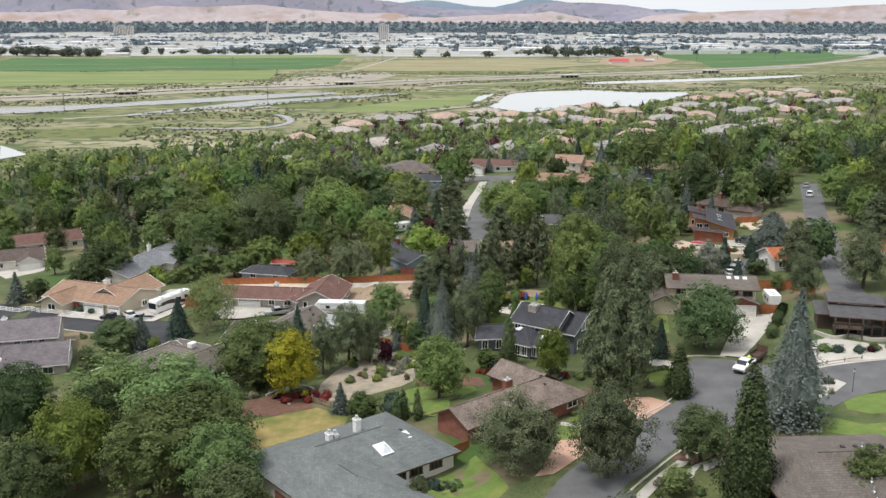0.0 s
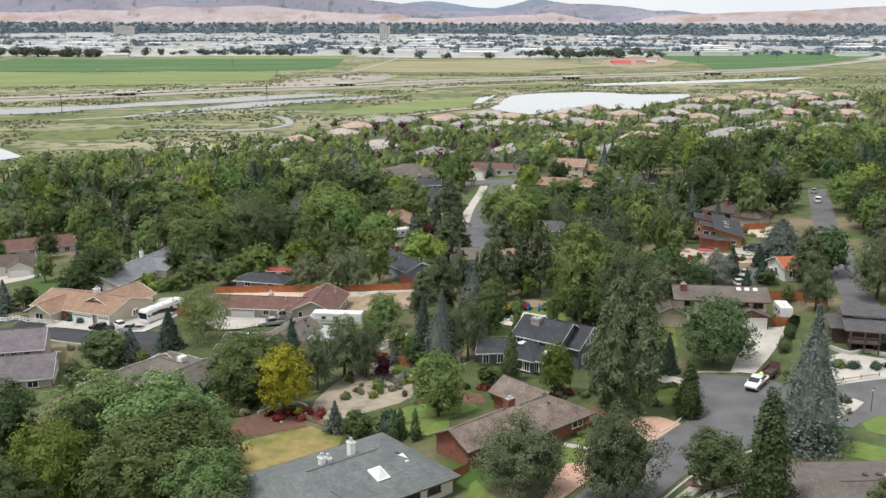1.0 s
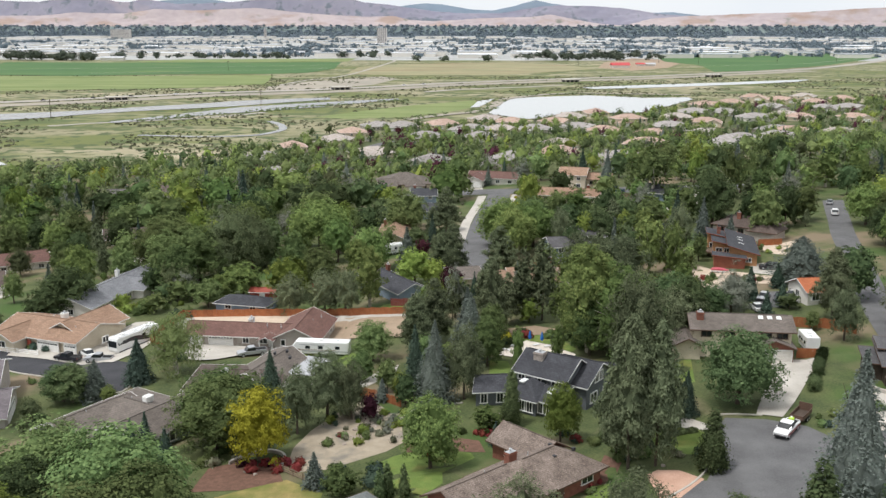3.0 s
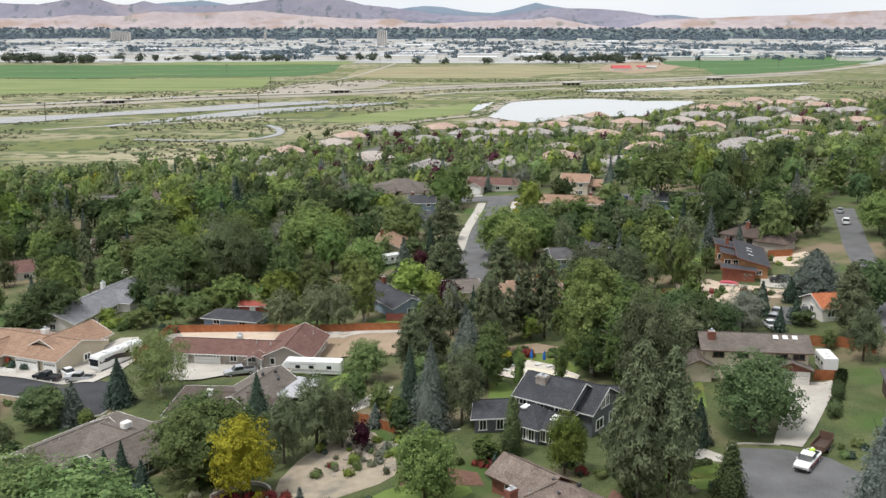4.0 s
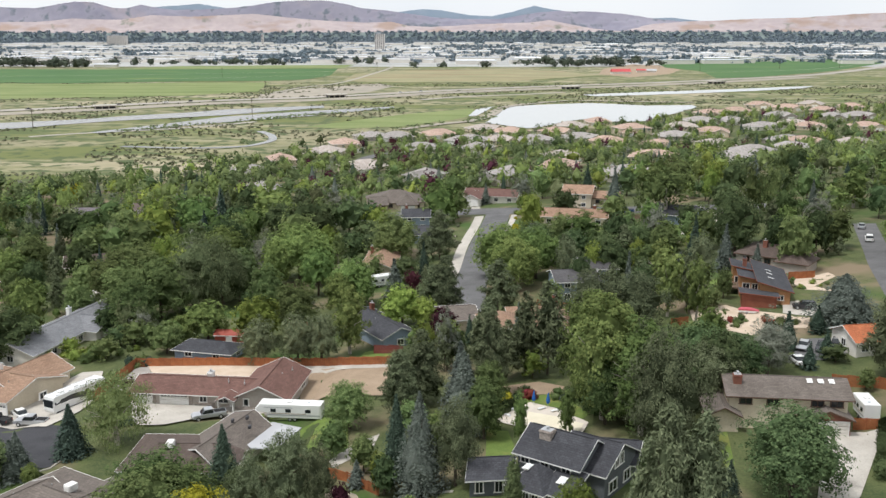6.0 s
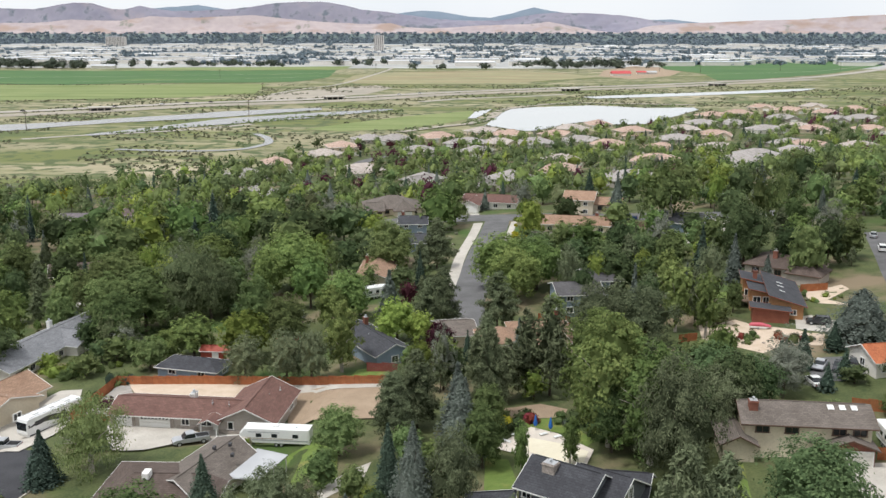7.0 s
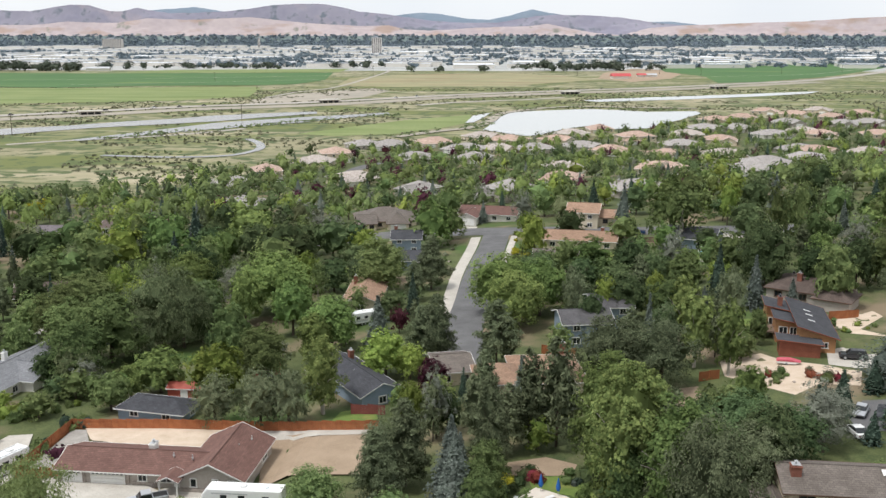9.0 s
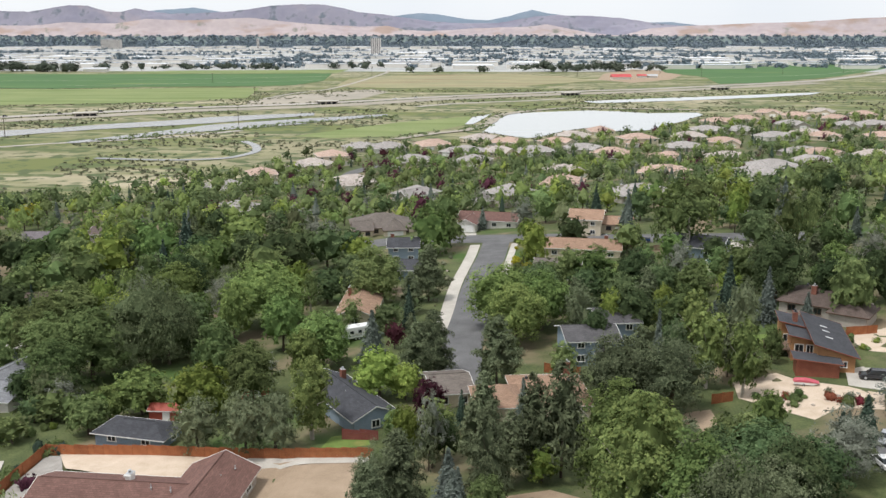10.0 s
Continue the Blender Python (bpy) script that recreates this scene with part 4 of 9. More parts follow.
ribbon("road_cross", [(-60.0, 369.5), (-30.0, 377.5), (-8.0, 374.6), (6.0, 371.7), (22.1, 367.8), (45.1, 359.4), (90.1, 348.8)], 12.27, ASPHALT, 0.085, 2.5, label="grey asphalt cross street")
ribbon("pavement", [(-9.6, 271.7), (-8.6, 287.1), (-7.4, 314.8), (-4.6, 345.6), (-3.4, 364.1)], 3.02, CONCRETE, 0.09, 2.5, label="wide pale concrete pavement beside the lane", category="pavement")
ribbon("pavement", [(4.2, 313.7), (6.6, 341.4), (8.6, 362.9)], 2.0, CONCRETE, 0.09, 2.5, label="pale concrete pavement beside the lane", category="pavement")
ribbon("road_right", [(70.2, 158.5), (76.2, 192.1), (84.2, 225.4), (92.7, 261.7), (97.7, 279.9), (104.2, 304.0), (106.7, 313.1)], 6.1, ASPHALT, 0.08, 2.5, label="grey asphalt street rising between trees")
ribbon("road_far", [(-62.1, 515.8), (-70.1, 547.5), (-72.1, 581.8), (-62.1, 612.0)], 8.0, ASPHALT, 0.12, 6, label="grey street between the far houses")
ribbon("road_far", [(120.1, 499.3), (128.0, 533.4), (140.0, 576.8), (149.9, 607.6)], 9.62, ASPHALT, 0.12, 6, label="grey street between the far houses")

# ---- houses ----
CACHE = {}


def stored(key, make):
    if key not in CACHE:
        CACHE[key] = make()
    return CACHE[key]


def roof_mesh(planes, mat, thick=0.2):
    """A slab roof from its sloping planes; UVs run along the eaves and up the slope, in metres."""
    bm = bmesh.new()
    uv = bm.loops.layers.uv.new("UVMap")
    key, tops = {}, []

    def vert(p, low):
        k = (round(p[0], 3), round(p[1], 3), round(p[2], 3), low)
        if k not in key:
            key[k] = bm.verts.new((p[0], p[1], p[2] - (thick if low else 0)))
        return key[k]

    edges = {}
    for plane in planes:
        top = bm.faces.new([vert(p, False) for p in plane])
        bm.faces.new([vert(p, True) for p in reversed(plane)])
        pts = [Vector(p) for p in plane]
        e = (pts[1] - pts[0]).normalized()
        up = (pts[2] - pts[0]) - e * (pts[2] - pts[0]).dot(e)
        up.normalize()
        for loop, p in zip(top.loops, pts):
            loop[uv].uv = ((p - pts[0]).dot(e), (p - pts[0]).dot(up))
        for a, b in zip(plane, plane[1:] + plane[:1]):
            k = tuple(sorted((tuple(round(c, 3) for c in a), tuple(round(c, 3) for c in b))))
            edges.setdefault(k, []).append((a, b))
    rim = [v[0] for v in edges.values() if len(v) == 1]
    for a, b in rim:
        bm.faces.new((vert(b, False), vert(a, False), vert(a, True), vert(b, True)))
    bmesh.ops.recalc_face_normals(bm, faces=bm.faces[:])
    return mesh_of("roof", bm, mat), rim


def strips(rim, high=0.17, out=0.03):
    """One mitred board that runs round the rim of a roof."""
    bm = bmesh.new()
    off, ring = {}, {}
    for a, b in rim:
        d = Vector(b) - Vector(a)
        side = Vector((d.y, -d.x, 0)).normalized() * out
        for p in (a, b):
            k = tuple(round(c, 3) for c in p)
            off[k] = off.get(k, Vector()) + side

    def corner(p):
        k = tuple(round(c, 3) for c in p)
        if k not in ring:
            v, o = Vector(p), off[k]
            ring[k] = [bm.verts.new(q) for q in (v, v + o + Vector((0, 0, 0.02)), v + o - Vector((0, 0, high)), v - Vector((0, 0, high)))]
        return ring[k]

    for a, b in rim:
        u, v = corner(a), corner(b)
        for q in range(4):
            bm.faces.new((u[q], u[(q + 1) % 4], v[(q + 1) % 4], v[q]))
    bmesh.ops.recalc_face_normals(bm, faces=bm.faces[:])
    return bm


def block(ob, cx, cy, length, width, h, rise, wall, roof, trim=None, turn=0, style="gable", over=0.55, base=-1.6, z=0.0, label=""):
    """One wing of a house: its walls and its roof. The ridge runs along the length, which turn swings from the house's x axis."""
    m = Matrix.Translation((cx, cy, z)) @ Matrix.Rotation(radians(turn), 4, "Z")
    a, b = length / 2, width / 2
    bm = bmesh.new()
    if style == "gable":
        ring = [(-b, base), (b, base), (b, h), (0, h + rise * 0.98), (-b, h)]
    elif style == "shed":
        ring = [(-b, base), (b, base), (b, h + rise * 0.98), (-b, h)]
    else:
        ring = [(-b, base), (b, base), (b, h), (-b, h)]
    ends = [[bm.verts.new(m @ Vector((x, y, zz))) for y, zz in ring] for x in (-a, a)]
    bm.faces.new(list(reversed(ends[0])))
    bm.faces.new(ends[1])
    for k in range(len(ring)):
        j = (k + 1) % len(ring)
        bm.faces.new((ends[0][k], ends[0][j], ends[1][j], ends[1][k]))
    bmesh.ops.recalc_face_normals(bm, faces=bm.faces[:])
    part("wall", bm, wall, ob, label)
    t = 0.2
    lo, hi = h - over * rise / b + t, h + rise + t
    A, B = a + over, b + over
    if style == "gable":
        planes = [[(-A, -B, lo), (A, -B, lo), (A, 0, hi), (-A, 0, hi)], [(A, B, lo), (-A, B, lo), (-A, 0, hi), (A, 0, hi)]]
    elif style == "shed":
        slope = rise / width
        planes = [[(-A, -B, h - over * slope + t), (A, -B, h - over * slope + t), (A, B, h + rise + over * slope + t), (-A, B, h + rise + over * slope + t)]]
    else:
        r = max(A - B, 0.15)
        planes = [[(-A, -B, lo), (A, -B, lo), (r, 0, hi), (-r, 0, hi)], [(A, B, lo), (-A, B, lo), (-r, 0, hi), (r, 0, hi)],
                  [(A, -B, lo), (A, B, lo), (r, 0, hi)], [(-A, B, lo), (-A, -B, lo), (-r, 0, hi)]]
    planes = [[tuple(m @ Vector(p)) for p in plane] for plane in planes]
    me, rim = roof_mesh(planes, roof)
    r_ob = part("roof", me, roof, ob)
    if trim:
        part("fascia", strips(rim), trim, r_ob)
    if style != "shed":
        top = (a - 0.0 if style == "gable" else max(A - B, 0.15))
        bm = bmesh.new()
        tube(bm, m @ Vector((-top, 0, hi + 0.0)), m @ Vector((top, 0, hi + 0.0)), 0.09, 0.09, 6)
        part("ridge_cap", bm, roof, r_ob)
    return m


def opening(ob, m, x, y, z, face, w, h, trim=TRIM, bars=1, kind="window"):
    """A window on a wing's wall at x, y (its own axes), facing s, n, e or w: frame with a pane behind its bars."""
    turn = {"s": 0, "e": 90, "n": 180, "w": 270}[face]
    def frame_mesh():
        bm = bmesh.new()
        for sx in (-1, 1):
            box(bm, sx * w / 2, 0, 0, 0.13, 0.16, h + 0.13)
        box(bm, 0, 0, -0.06, w + 0.3, 0.22, 0.12)
        box(bm, 0, 0, h, w + 0.13, 0.16, 0.13)
        for k in range(bars):
            box(bm, -w / 2 + w * (k + 1) / (bars + 1), 0, 0, 0.07, 0.12, h)
        return mesh_of("window", bm, trim)
    win = part("window", stored(("w", w, h, bars, trim.name), frame_mesh), None, ob)
    win.matrix_local = m @ Matrix.Translation((x, y, z)) @ Matrix.Rotation(radians(turn), 4, "Z")
    pane = part("pane", stored(("p", w, h), lambda: mesh_of("pane", one_box(0, 0.02, 0.0, w, 0.06, h), GLASS)), None, win)
    return win


def garage_door(ob, m, x, y, z, face, w, h=2.15, mat=TRIM, lights=True, trim=TRIM):
    """A sectional garage door of four panel rows, with a row of small panes."""
    turn = {"s": 0, "e": 90, "n": 180, "w": 270}[face]
    def door_mesh():
        bm = bmesh.new()
        for k in range(4):
            box(bm, 0, 0, 0.02 + k * h / 4, w, 0.10, h / 4 - 0.035, bevel=0.015)
            n = max(2, round(w / 1.2))
            for j in range(n):
                box(bm, -w / 2 + w * (j + 0.5) / n, -0.055, 0.1 + k * h / 4, w / n - 0.22, 0.03, h / 4 - 0.2)
        return mesh_of("garage_door", bm, mat)
    d = part("garage_door", stored(("gd", w, h, mat.name), door_mesh), None, ob)
    d.matrix_local = m @ Matrix.Translation((x, y, z)) @ Matrix.Rotation(radians(turn), 4, "Z")
    bm = bmesh.new()
    for sx in (-1, 1):
        box(bm, sx * (w / 2 + 0.08), -0.02, 0, 0.16, 0.14, h + 0.1)
    box(bm, 0, -0.02, h, w + 0.32, 0.14, 0.18)
    part("door_surround", bm, trim, d)
    if lights:
        n = max(2, round(w / 0.62))
        light = stored(("gl", w, h), lambda: mesh_of("pane", one_box(0, 0, 0, w / n * 0.62, 0.02, h * 0.11), GLASS))
        for j in range(n):
            piece = part("pane", light, None, d)
            piece.matrix_local = Matrix.Translation((-w / 2 + w * (j + 0.5) / n, -0.085, h * 0.80))
    return d


def entry_door(ob, m, x, y, z, face, mat=TRIM):
    turn = {"s": 0, "e": 90, "n": 180, "w": 270}[face]
    bm = one_box(0, 0, 0, 1.0, 0.1, 2.05, bevel=0.02)
    for k, hh in ((0.2, 0.7), (1.05, 0.75)):
        for sx in (-0.22, 0.22):
            box(bm, sx, -0.06, k, 0.3, 0.03, hh)
    d = part("door", bm, mat, ob)
    d.matrix_local = m @ Matrix.Translation((x, y, z)) @ Matrix.Rotation(radians(turn), 4, "Z")
    part("handle", one_box(0.4, -0.1, 0.98, 0.05, 0.08, 0.14), METAL, d)


def chimney(ob, x, y, z, h, mat=BRICK, lx=0.9, ly=0.7, pots=1):
    bm = one_box(0, 0, -1.5, lx, ly, h + 1.5)
    box(bm, 0, 0, h - 0.25, lx + 0.16, ly + 0.16, 0.13)
    c = part("chimney", bm, mat, ob)
    c.location = (x, y, z)
    cap = bmesh.new()
    for k in range(pots):
        px = (k - (pots - 1) / 2) * 0.4
        tube(cap, (px, 0, h), (px, 0, h + 0.35), 0.15, 0.13, 8)
        tube(cap, (px, 0, h + 0.40), (px, 0, h + 0.5), 0.24, 0.05, 8)
    box(cap, 0, 0, h, lx * 0.9, ly * 0.9, 0.05)
    part("cap", cap, DARK_METAL if pots > 1 else METAL, c)


def roof_vent(ob, x, y, z, kind="pipe"):
    bm = bmesh.new()
    if kind == "pipe":
        tube(bm, (0, 0, -0.4), (0, 0, 0.45), 0.07, 0.07, 6)
        tube(bm, (0, 0, -0.05), (0, 0, 0.06), 0.16, 0.08, 8)
        v = part("vent_pipe", bm, METAL, ob)
    elif kind == "box":
        box(bm, 0, 0, -0.3, 0.45, 0.45, 0.5, bevel=0.04)
        v = part("roof_vent", bm, DARK_METAL, ob)
    else:
        box(bm, 0, 0, 0, 1.0, 1.0, 0.95, bevel=0.05)
        v = part("evaporative_cooler", bm, TRIM, ob)
        part("duct", one_box(0, 0, -0.7, 0.7, 0.7, 0.68), METAL, v)
        for k in range(5):
            part("louvre", one_box(0, -0.52, 0.12 + 0.15 * k, 0.8, 0.04, 0.07), TRIM, v)
            part("louvre", one_box(0.52, 0, 0.12 + 0.15 * k, 0.04, 0.8, 0.07), TRIM, v)
    v.location = (x, y, z)


def skylight(ob, m, x, y, z, tilt, w=1.0, l=1.3):
    """A roof window lying on a slope that rises along the wing's own y by tilt degrees."""
    s = part("skylight", box(one_box(0, 0, -0.1, w, l, 0.2, bevel=0.02), 0, 0, 0.08, w + 0.1, l + 0.1, 0.05), TRIM, ob)
    s.matrix_local = m @ Matrix.Translation((x, y, z)) @ Matrix.Rotation(radians(tilt), 4, "X")
    bm = one_box(0, 0, 0.11, w - 0.15, l - 0.15, 0.06, bevel=0.02)
    part("pane", bm, SKYLIGHT, s)


def home(x, y, turn, label, z=None, name="house", stretch=(1.0, 1.0)):
    """A house's base; stretch draws its plan out along its own two axes."""
    return thing(name, pose(x, y, terrain(x, y) if z is None else z, 0, 0, turn) @ Matrix.Diagonal((*stretch, 1, 1)), label, "house", "suburb houses")


def gable_porch(ob, m, x, y, w, deep, h, rise, roof, wall, trim=TRIM):
    """A small gabled porch on two posts in front of the entrance."""
    mm = m @ Matrix.Translation((x, y, 0))
    A, B = deep / 2 + 0.3, w / 2 + 0.35
    planes = [[(B, A, h), (B, -A, h), (0, -A, h + rise), (0, A, h + rise)], [(-B, -A, h), (-B, A, h), (0, A, h + rise), (0, -A, h + rise)]]
    me, rim = roof_mesh([[tuple(mm @ Vector(p)) for p in q] for q in planes], roof, 0.16)
    r = part("porch_roof", me, None, ob)
    part("fascia", strips(rim), trim, r)
    for sx in (-1, 1):
        p = mm @ Vector((sx * (w / 2 - 0.1), -deep / 2, 0))
        part("porch_post", one_box(p.x, p.y, -0.3, 0.18, 0.18, h + 0.3), trim, ob)


# long red-brown house with two white garage doors
def red_house():
    ob = home(-46.4, 197.0, -3.7, "long single-storey house with red-brown shingle roof and white garage doors", 0.0, stretch=(1.00, 1.54))
    m = block(ob, -3.75, -0.7, 21.5, 5.4, 2.45, 1.3, WALL_TAUPE, ROOF_RED, TRIM)
    m2 = block(ob, 8.9, 0.4, 9.0, 9.4, 2.5, 2.2, WALL_TAUPE, ROOF_RED, TRIM, turn=90)
    garage_door(ob, m, -8.6, -2.76, 0, "s", 2.7)
    garage_door(ob, m, -3.2, -2.76, 0, "s", 4.9)
    for x, y, w, h in ((-14.2, -3.4, 0.7, 2.3), (-10.6, -3.4, 0.5, 2.3), (-4.0, -3.4, 0.6, 2.3), (-1.5, -3.4, 3.6, 0.8), (8.9, -4.2, 9.0, 0.8)):
        part("stone_facing", one_box(x, y, 0, w, 0.26, h), STONE, ob)
    opening(ob, m, 2.0, -2.73, 0.9, "s", 1.3, 1.2)
    opening(ob, m, 5.6, -2.73, 0.9, "s", 1.8, 1.2)
    entry_door(ob, m, 7.2, -2.76, 0, "s")
    gable_porch(ob, m, 7.0, -3.7, 2.8, 1.8, 2.5, 0.8, ROOF_RED, WALL_TAUPE)
    opening(ob, m2, -4.55, 2.6, 1.0, "w", 0.9, 1.2, bars=0)
    opening(ob, m2, -4.55, -0.6, 1.0, "w", 0.9, 1.2, bars=0)
    opening(ob, m2, -4.55, -3.3, 0.9, "w", 1.6, 1.3)
    opening(ob, m2, 2.0, -4.75, 0.9, "s", 1.5, 1.2)
    chimney(ob, -2.2, 0.2, 3.4, 1.1, TRIM, 0.9, 0.9)
    for x, y in ((2.0, -1.6), (5.0, -1.9), (10.5, 1.0), (11.5, 3.0)):
        roof_vent(ob, x, y, 3.9)


red_house()


def orange_house():
    ob = home(-91.6, 202.3, -18.5, "long cream house with weathered orange-tan shingle roof", stretch=(1.07, 1.50))
    m = block(ob, -0.3, 0, 20, 9.0, 2.7, 2.0, WALL_CREAM, ROOF_ORANGE, TRIM)
    m2 = block(ob, 3.5, 2.6, 9.0, 9.0, 2.8, 2.3, WALL_CREAM, ROOF_ORANGE, TRIM, turn=90)
    m3 = block(ob, -5.5, -4.2, 5.5, 6.0, 2.6, 1.6, WALL_CREAM, ROOF_ORANGE, TRIM, turn=90)
    garage_door(ob, m, 3.5, -4.86, 0, "s", 4.9)
    garage_door(ob, m, 8.9, -4.86, 0, "s", 2.7)
    opening(ob, m, 11.55, 0, 1.0, "e", 1.2, 1.2)
    opening(ob, m3, -2.8, 0, 0.9, "w", 2.0, 1.3)
    opening(ob, m, -9.5, -4.85, 0.9, "s", 1.8, 1.2)
    entry_door(ob, m, -1.2, -4.86, 0, "s", DOOR_RED)
    chimney(ob, -0.5, 1.5, 4.0, 1.4, TRIM, 1.0, 0.9)
    for x, y in ((-4, 2), (6, -1.5), (8, 1)):
        roof_vent(ob, x, y, 4.1)


orange_house()


def grey_hip_house():
    ob = home(-17.2, 104.2, 42.0, "low house with broad blue-grey hipped shingle roof and red garage doors", stretch=(0.98, 1.27))
    m = block(ob, -0.6, -0.2, 23.5, 12.4, 2.7, 2.3, WALL_WHITE, ROOF_GREY, TRIM_BROWN, style="hip", over=0.7)
    m2 = block(ob, -6.3, -6.5, 16.0, 12.4, 2.65, 2.1, WALL_WHITE, ROOF_GREY, TRIM_BROWN, turn=90, style="hip", over=0.7)
    garage_door(ob, m2, -8.1, -2.6, 0, "w", 4.6, 2.15, DOOR_RED, False, TRIM_BROWN)
    garage_door(ob, m2, -8.1, 3.0, 0, "w", 4.6, 2.15, DOOR_RED, False, TRIM_BROWN)
    part("brick_facing", one_box(-12.56, -7.0, -1.0, 0.16, 13.0, 2.2), BRICK, ob)
    for x in (2.4, 5.2, 8.6):
        opening(ob, m, x, -6.25, 1.0, "s", 2.0, 1.0, TRIM_BROWN, 2)
    opening(ob, m, 0.6, -6.25, 0.2, "s", 1.2, 2.0, DOOR_RED, 0)
    opening(ob, m2, -2.0, 6.25, 1.0, "n", 1.8, 1.0, TRIM_BROWN, 2)
    chimney(ob, -3.0, 0.9, 4.4, 1.5, TRIM, 0.7, 0.7, 1)
    chimney(ob, -2.1, 0.9, 4.4, 1.2, TRIM, 0.6, 0.6, 1)
    chimney(ob, 1.6, 1.0, 4.4, 2.3, TRIM, 0.8, 0.7, 1)
    roof_vent(ob, 4.8, 0.6, 4.9)
    roof_vent(ob, 7.0, -1.2, 4.4, "box")
    mm = Matrix.Identity(4)
    s = part("skylight", one_box(0, 0, 0, 2.0, 2.0, 0.25, bevel=0.03), TRIM, ob)
    s.location, s.rotation_euler = (2.0, -3.4, 3.95), (radians(20), 0, 0)
    bm = bmesh.new()
    bmesh.ops.create_cone(bm, cap_ends=True, segments=4, radius1=1.25, radius2=0.1, depth=0.6, matrix=Matrix.Translation((0, 0, 0.5)) @ Matrix.Rotation(radians(45), 4, "Z"))
    part("pane", bm, SKYLIGHT, s)
    skylight(ob, mm, 7.0, -2.4, 4.2, 20, 0.8, 1.4)


grey_hip_house()


def shake_house():
    ob = home(3.6, 122.7, 45.0, "long brick ranch house with mossy weathered cedar-shake roof")
    m = block(ob, 2.8, -2.4, 14.6, 8.8, 2.6, 2.2, BRICK, ROOF_SHAKE, TRIM_BROWN, style="hip", over=0.8)
    m2 = block(ob, -7.0, -1.3, 10.4, 6.4, 2.6, 1.7, BRICK, ROOF_SHAKE, TRIM_BROWN, over=0.7)
    m3 = block(ob, 8.2, 4.2, 8.4, 5.6, 2.5, 1.6, BRICK, ROOF_SHAKE, TRIM_BROWN, turn=90, over=0.7)
    for x in (-4.6, -2.0):
        opening(ob, m, x, -4.45, 0.9, "s", 1.6, 1.2, TRIM_BROWN)
    opening(ob, m2, -2.0, -3.25, 0.9, "s", 1.8, 1.2, TRIM)
    opening(ob, m2, 1.6, -3.25, 0.9, "s", 1.4, 1.0, TRIM)
    opening(ob, m, 4.6, -4.45, 0.9, "s", 2.2, 1.2, TRIM)
    opening(ob, m3, 1.0, 2.85, 0.9, "n", 1.6, 1.1, TRIM)
    entry_door(ob, m, -0.4, -4.46, 0, "s", TRIM_BROWN)
    chimney(ob, -0.4, -0.6, 4.2, 1.3, BRICK, 1.4, 0.9)
    for x, y, z in ((2.2, -1.2, 4.4), (4.6, -3.6, 4.3), (7.4, -0.4, 4.0), (8.6, -3.4, 4.1), (-5.0, -0.6, 3.9)):
        roof_vent(ob, x, y, z, "box" if x > 4 else "pipe")


shake_house()


def slate_house():
    ob = home(10.3, 152.5, -33.0, "two-storey slate-grey house with charcoal roofs and white gable trim", stretch=(1.05, 1.36))
    m = block(ob, -1.0, 2.1, 8.6, 5.8, 4.9, 2.3, WALL_SLATE, ROOF_DARK, TRIM, over=0.5)
    m5 = block(ob, 2.6, 4.0, 6.4, 6.6, 3.9, 2.5, WALL_SLATE, ROOF_DARK, TRIM, over=0.45)
    m2 = block(ob, -1.3, -2.4, 3.9, 4.6, 2.75, 2.1, WALL_SLATE, ROOF_DARK, TRIM, turn=90, style="hip", over=0.45)
    m4 = block(ob, 2.3, -2.2, 3.3, 3.2, 2.5, 1.2, WALL_SLATE, ROOF_DARK, TRIM, style="shed", over=0.4)
    m3 = block(ob, -7.8, -2.4, 4.6, 4.8, 2.5, 1.4, WALL_SLATE, ROOF_DARK, TRIM, turn=35, over=0.45)
    block(ob, 3.0, 8.0, 5.0, 4.6, 2.5, 1.8, WALL_SLATE, ROOF_DARK, TRIM, turn=20, over=0.45)
    opening(ob, m5, 3.25, -0.9, 3.7, "e", 0.8, 1.5)
    opening(ob, m5, 3.25, 0.1, 3.7, "e", 0.8, 1.5)
    opening(ob, m5, 3.25, -1.6, 0.7, "e", 1.6, 1.5)
    opening(ob, m5, 3.25, 1.4, 0.7, "e", 1.4, 1.5)
    for x in (-3.2, -0.4, 2.6):
        opening(ob, m, x, -2.95, 3.5, "s", 1.2, 1.0)
    for y in (-1.3, 0.0, 1.3):
        opening(ob, m2, -2.0, y, 0.5, "w", 0.95, 1.8)
    opening(ob, m2, 0.4, -2.35, 0.5, "s", 1.0, 1.8)
    opening(ob, m2, -1.0, -2.35, 0.5, "s", 1.0, 1.8)
    for x in (-0.9, 0.6):
        opening(ob, m4, x, -1.65, 0.5, "s", 0.9, 1.6)
    opening(ob, m3, -2.35, 0.5, 0.5, "w", 1.3, 1.5)
    opening(ob, m3, -1.2, -2.45, 0.5, "s", 0.9, 1.5)
    opening(ob, m3, 1.0, -2.45, 0.5, "s", 0.9, 1.5)
    chimney(ob, -2.6, 1.2, 5.9, 1.7, STONE, 1.6, 1.0)
    skylight(ob, Matrix.Identity(4), -2.2, -2.9, 4.5, 0, 0.8, 1.1)
    skylight(ob, m4, -0.3, 0.1, 3.4, 20, 0.9, 1.0)


slate_house()


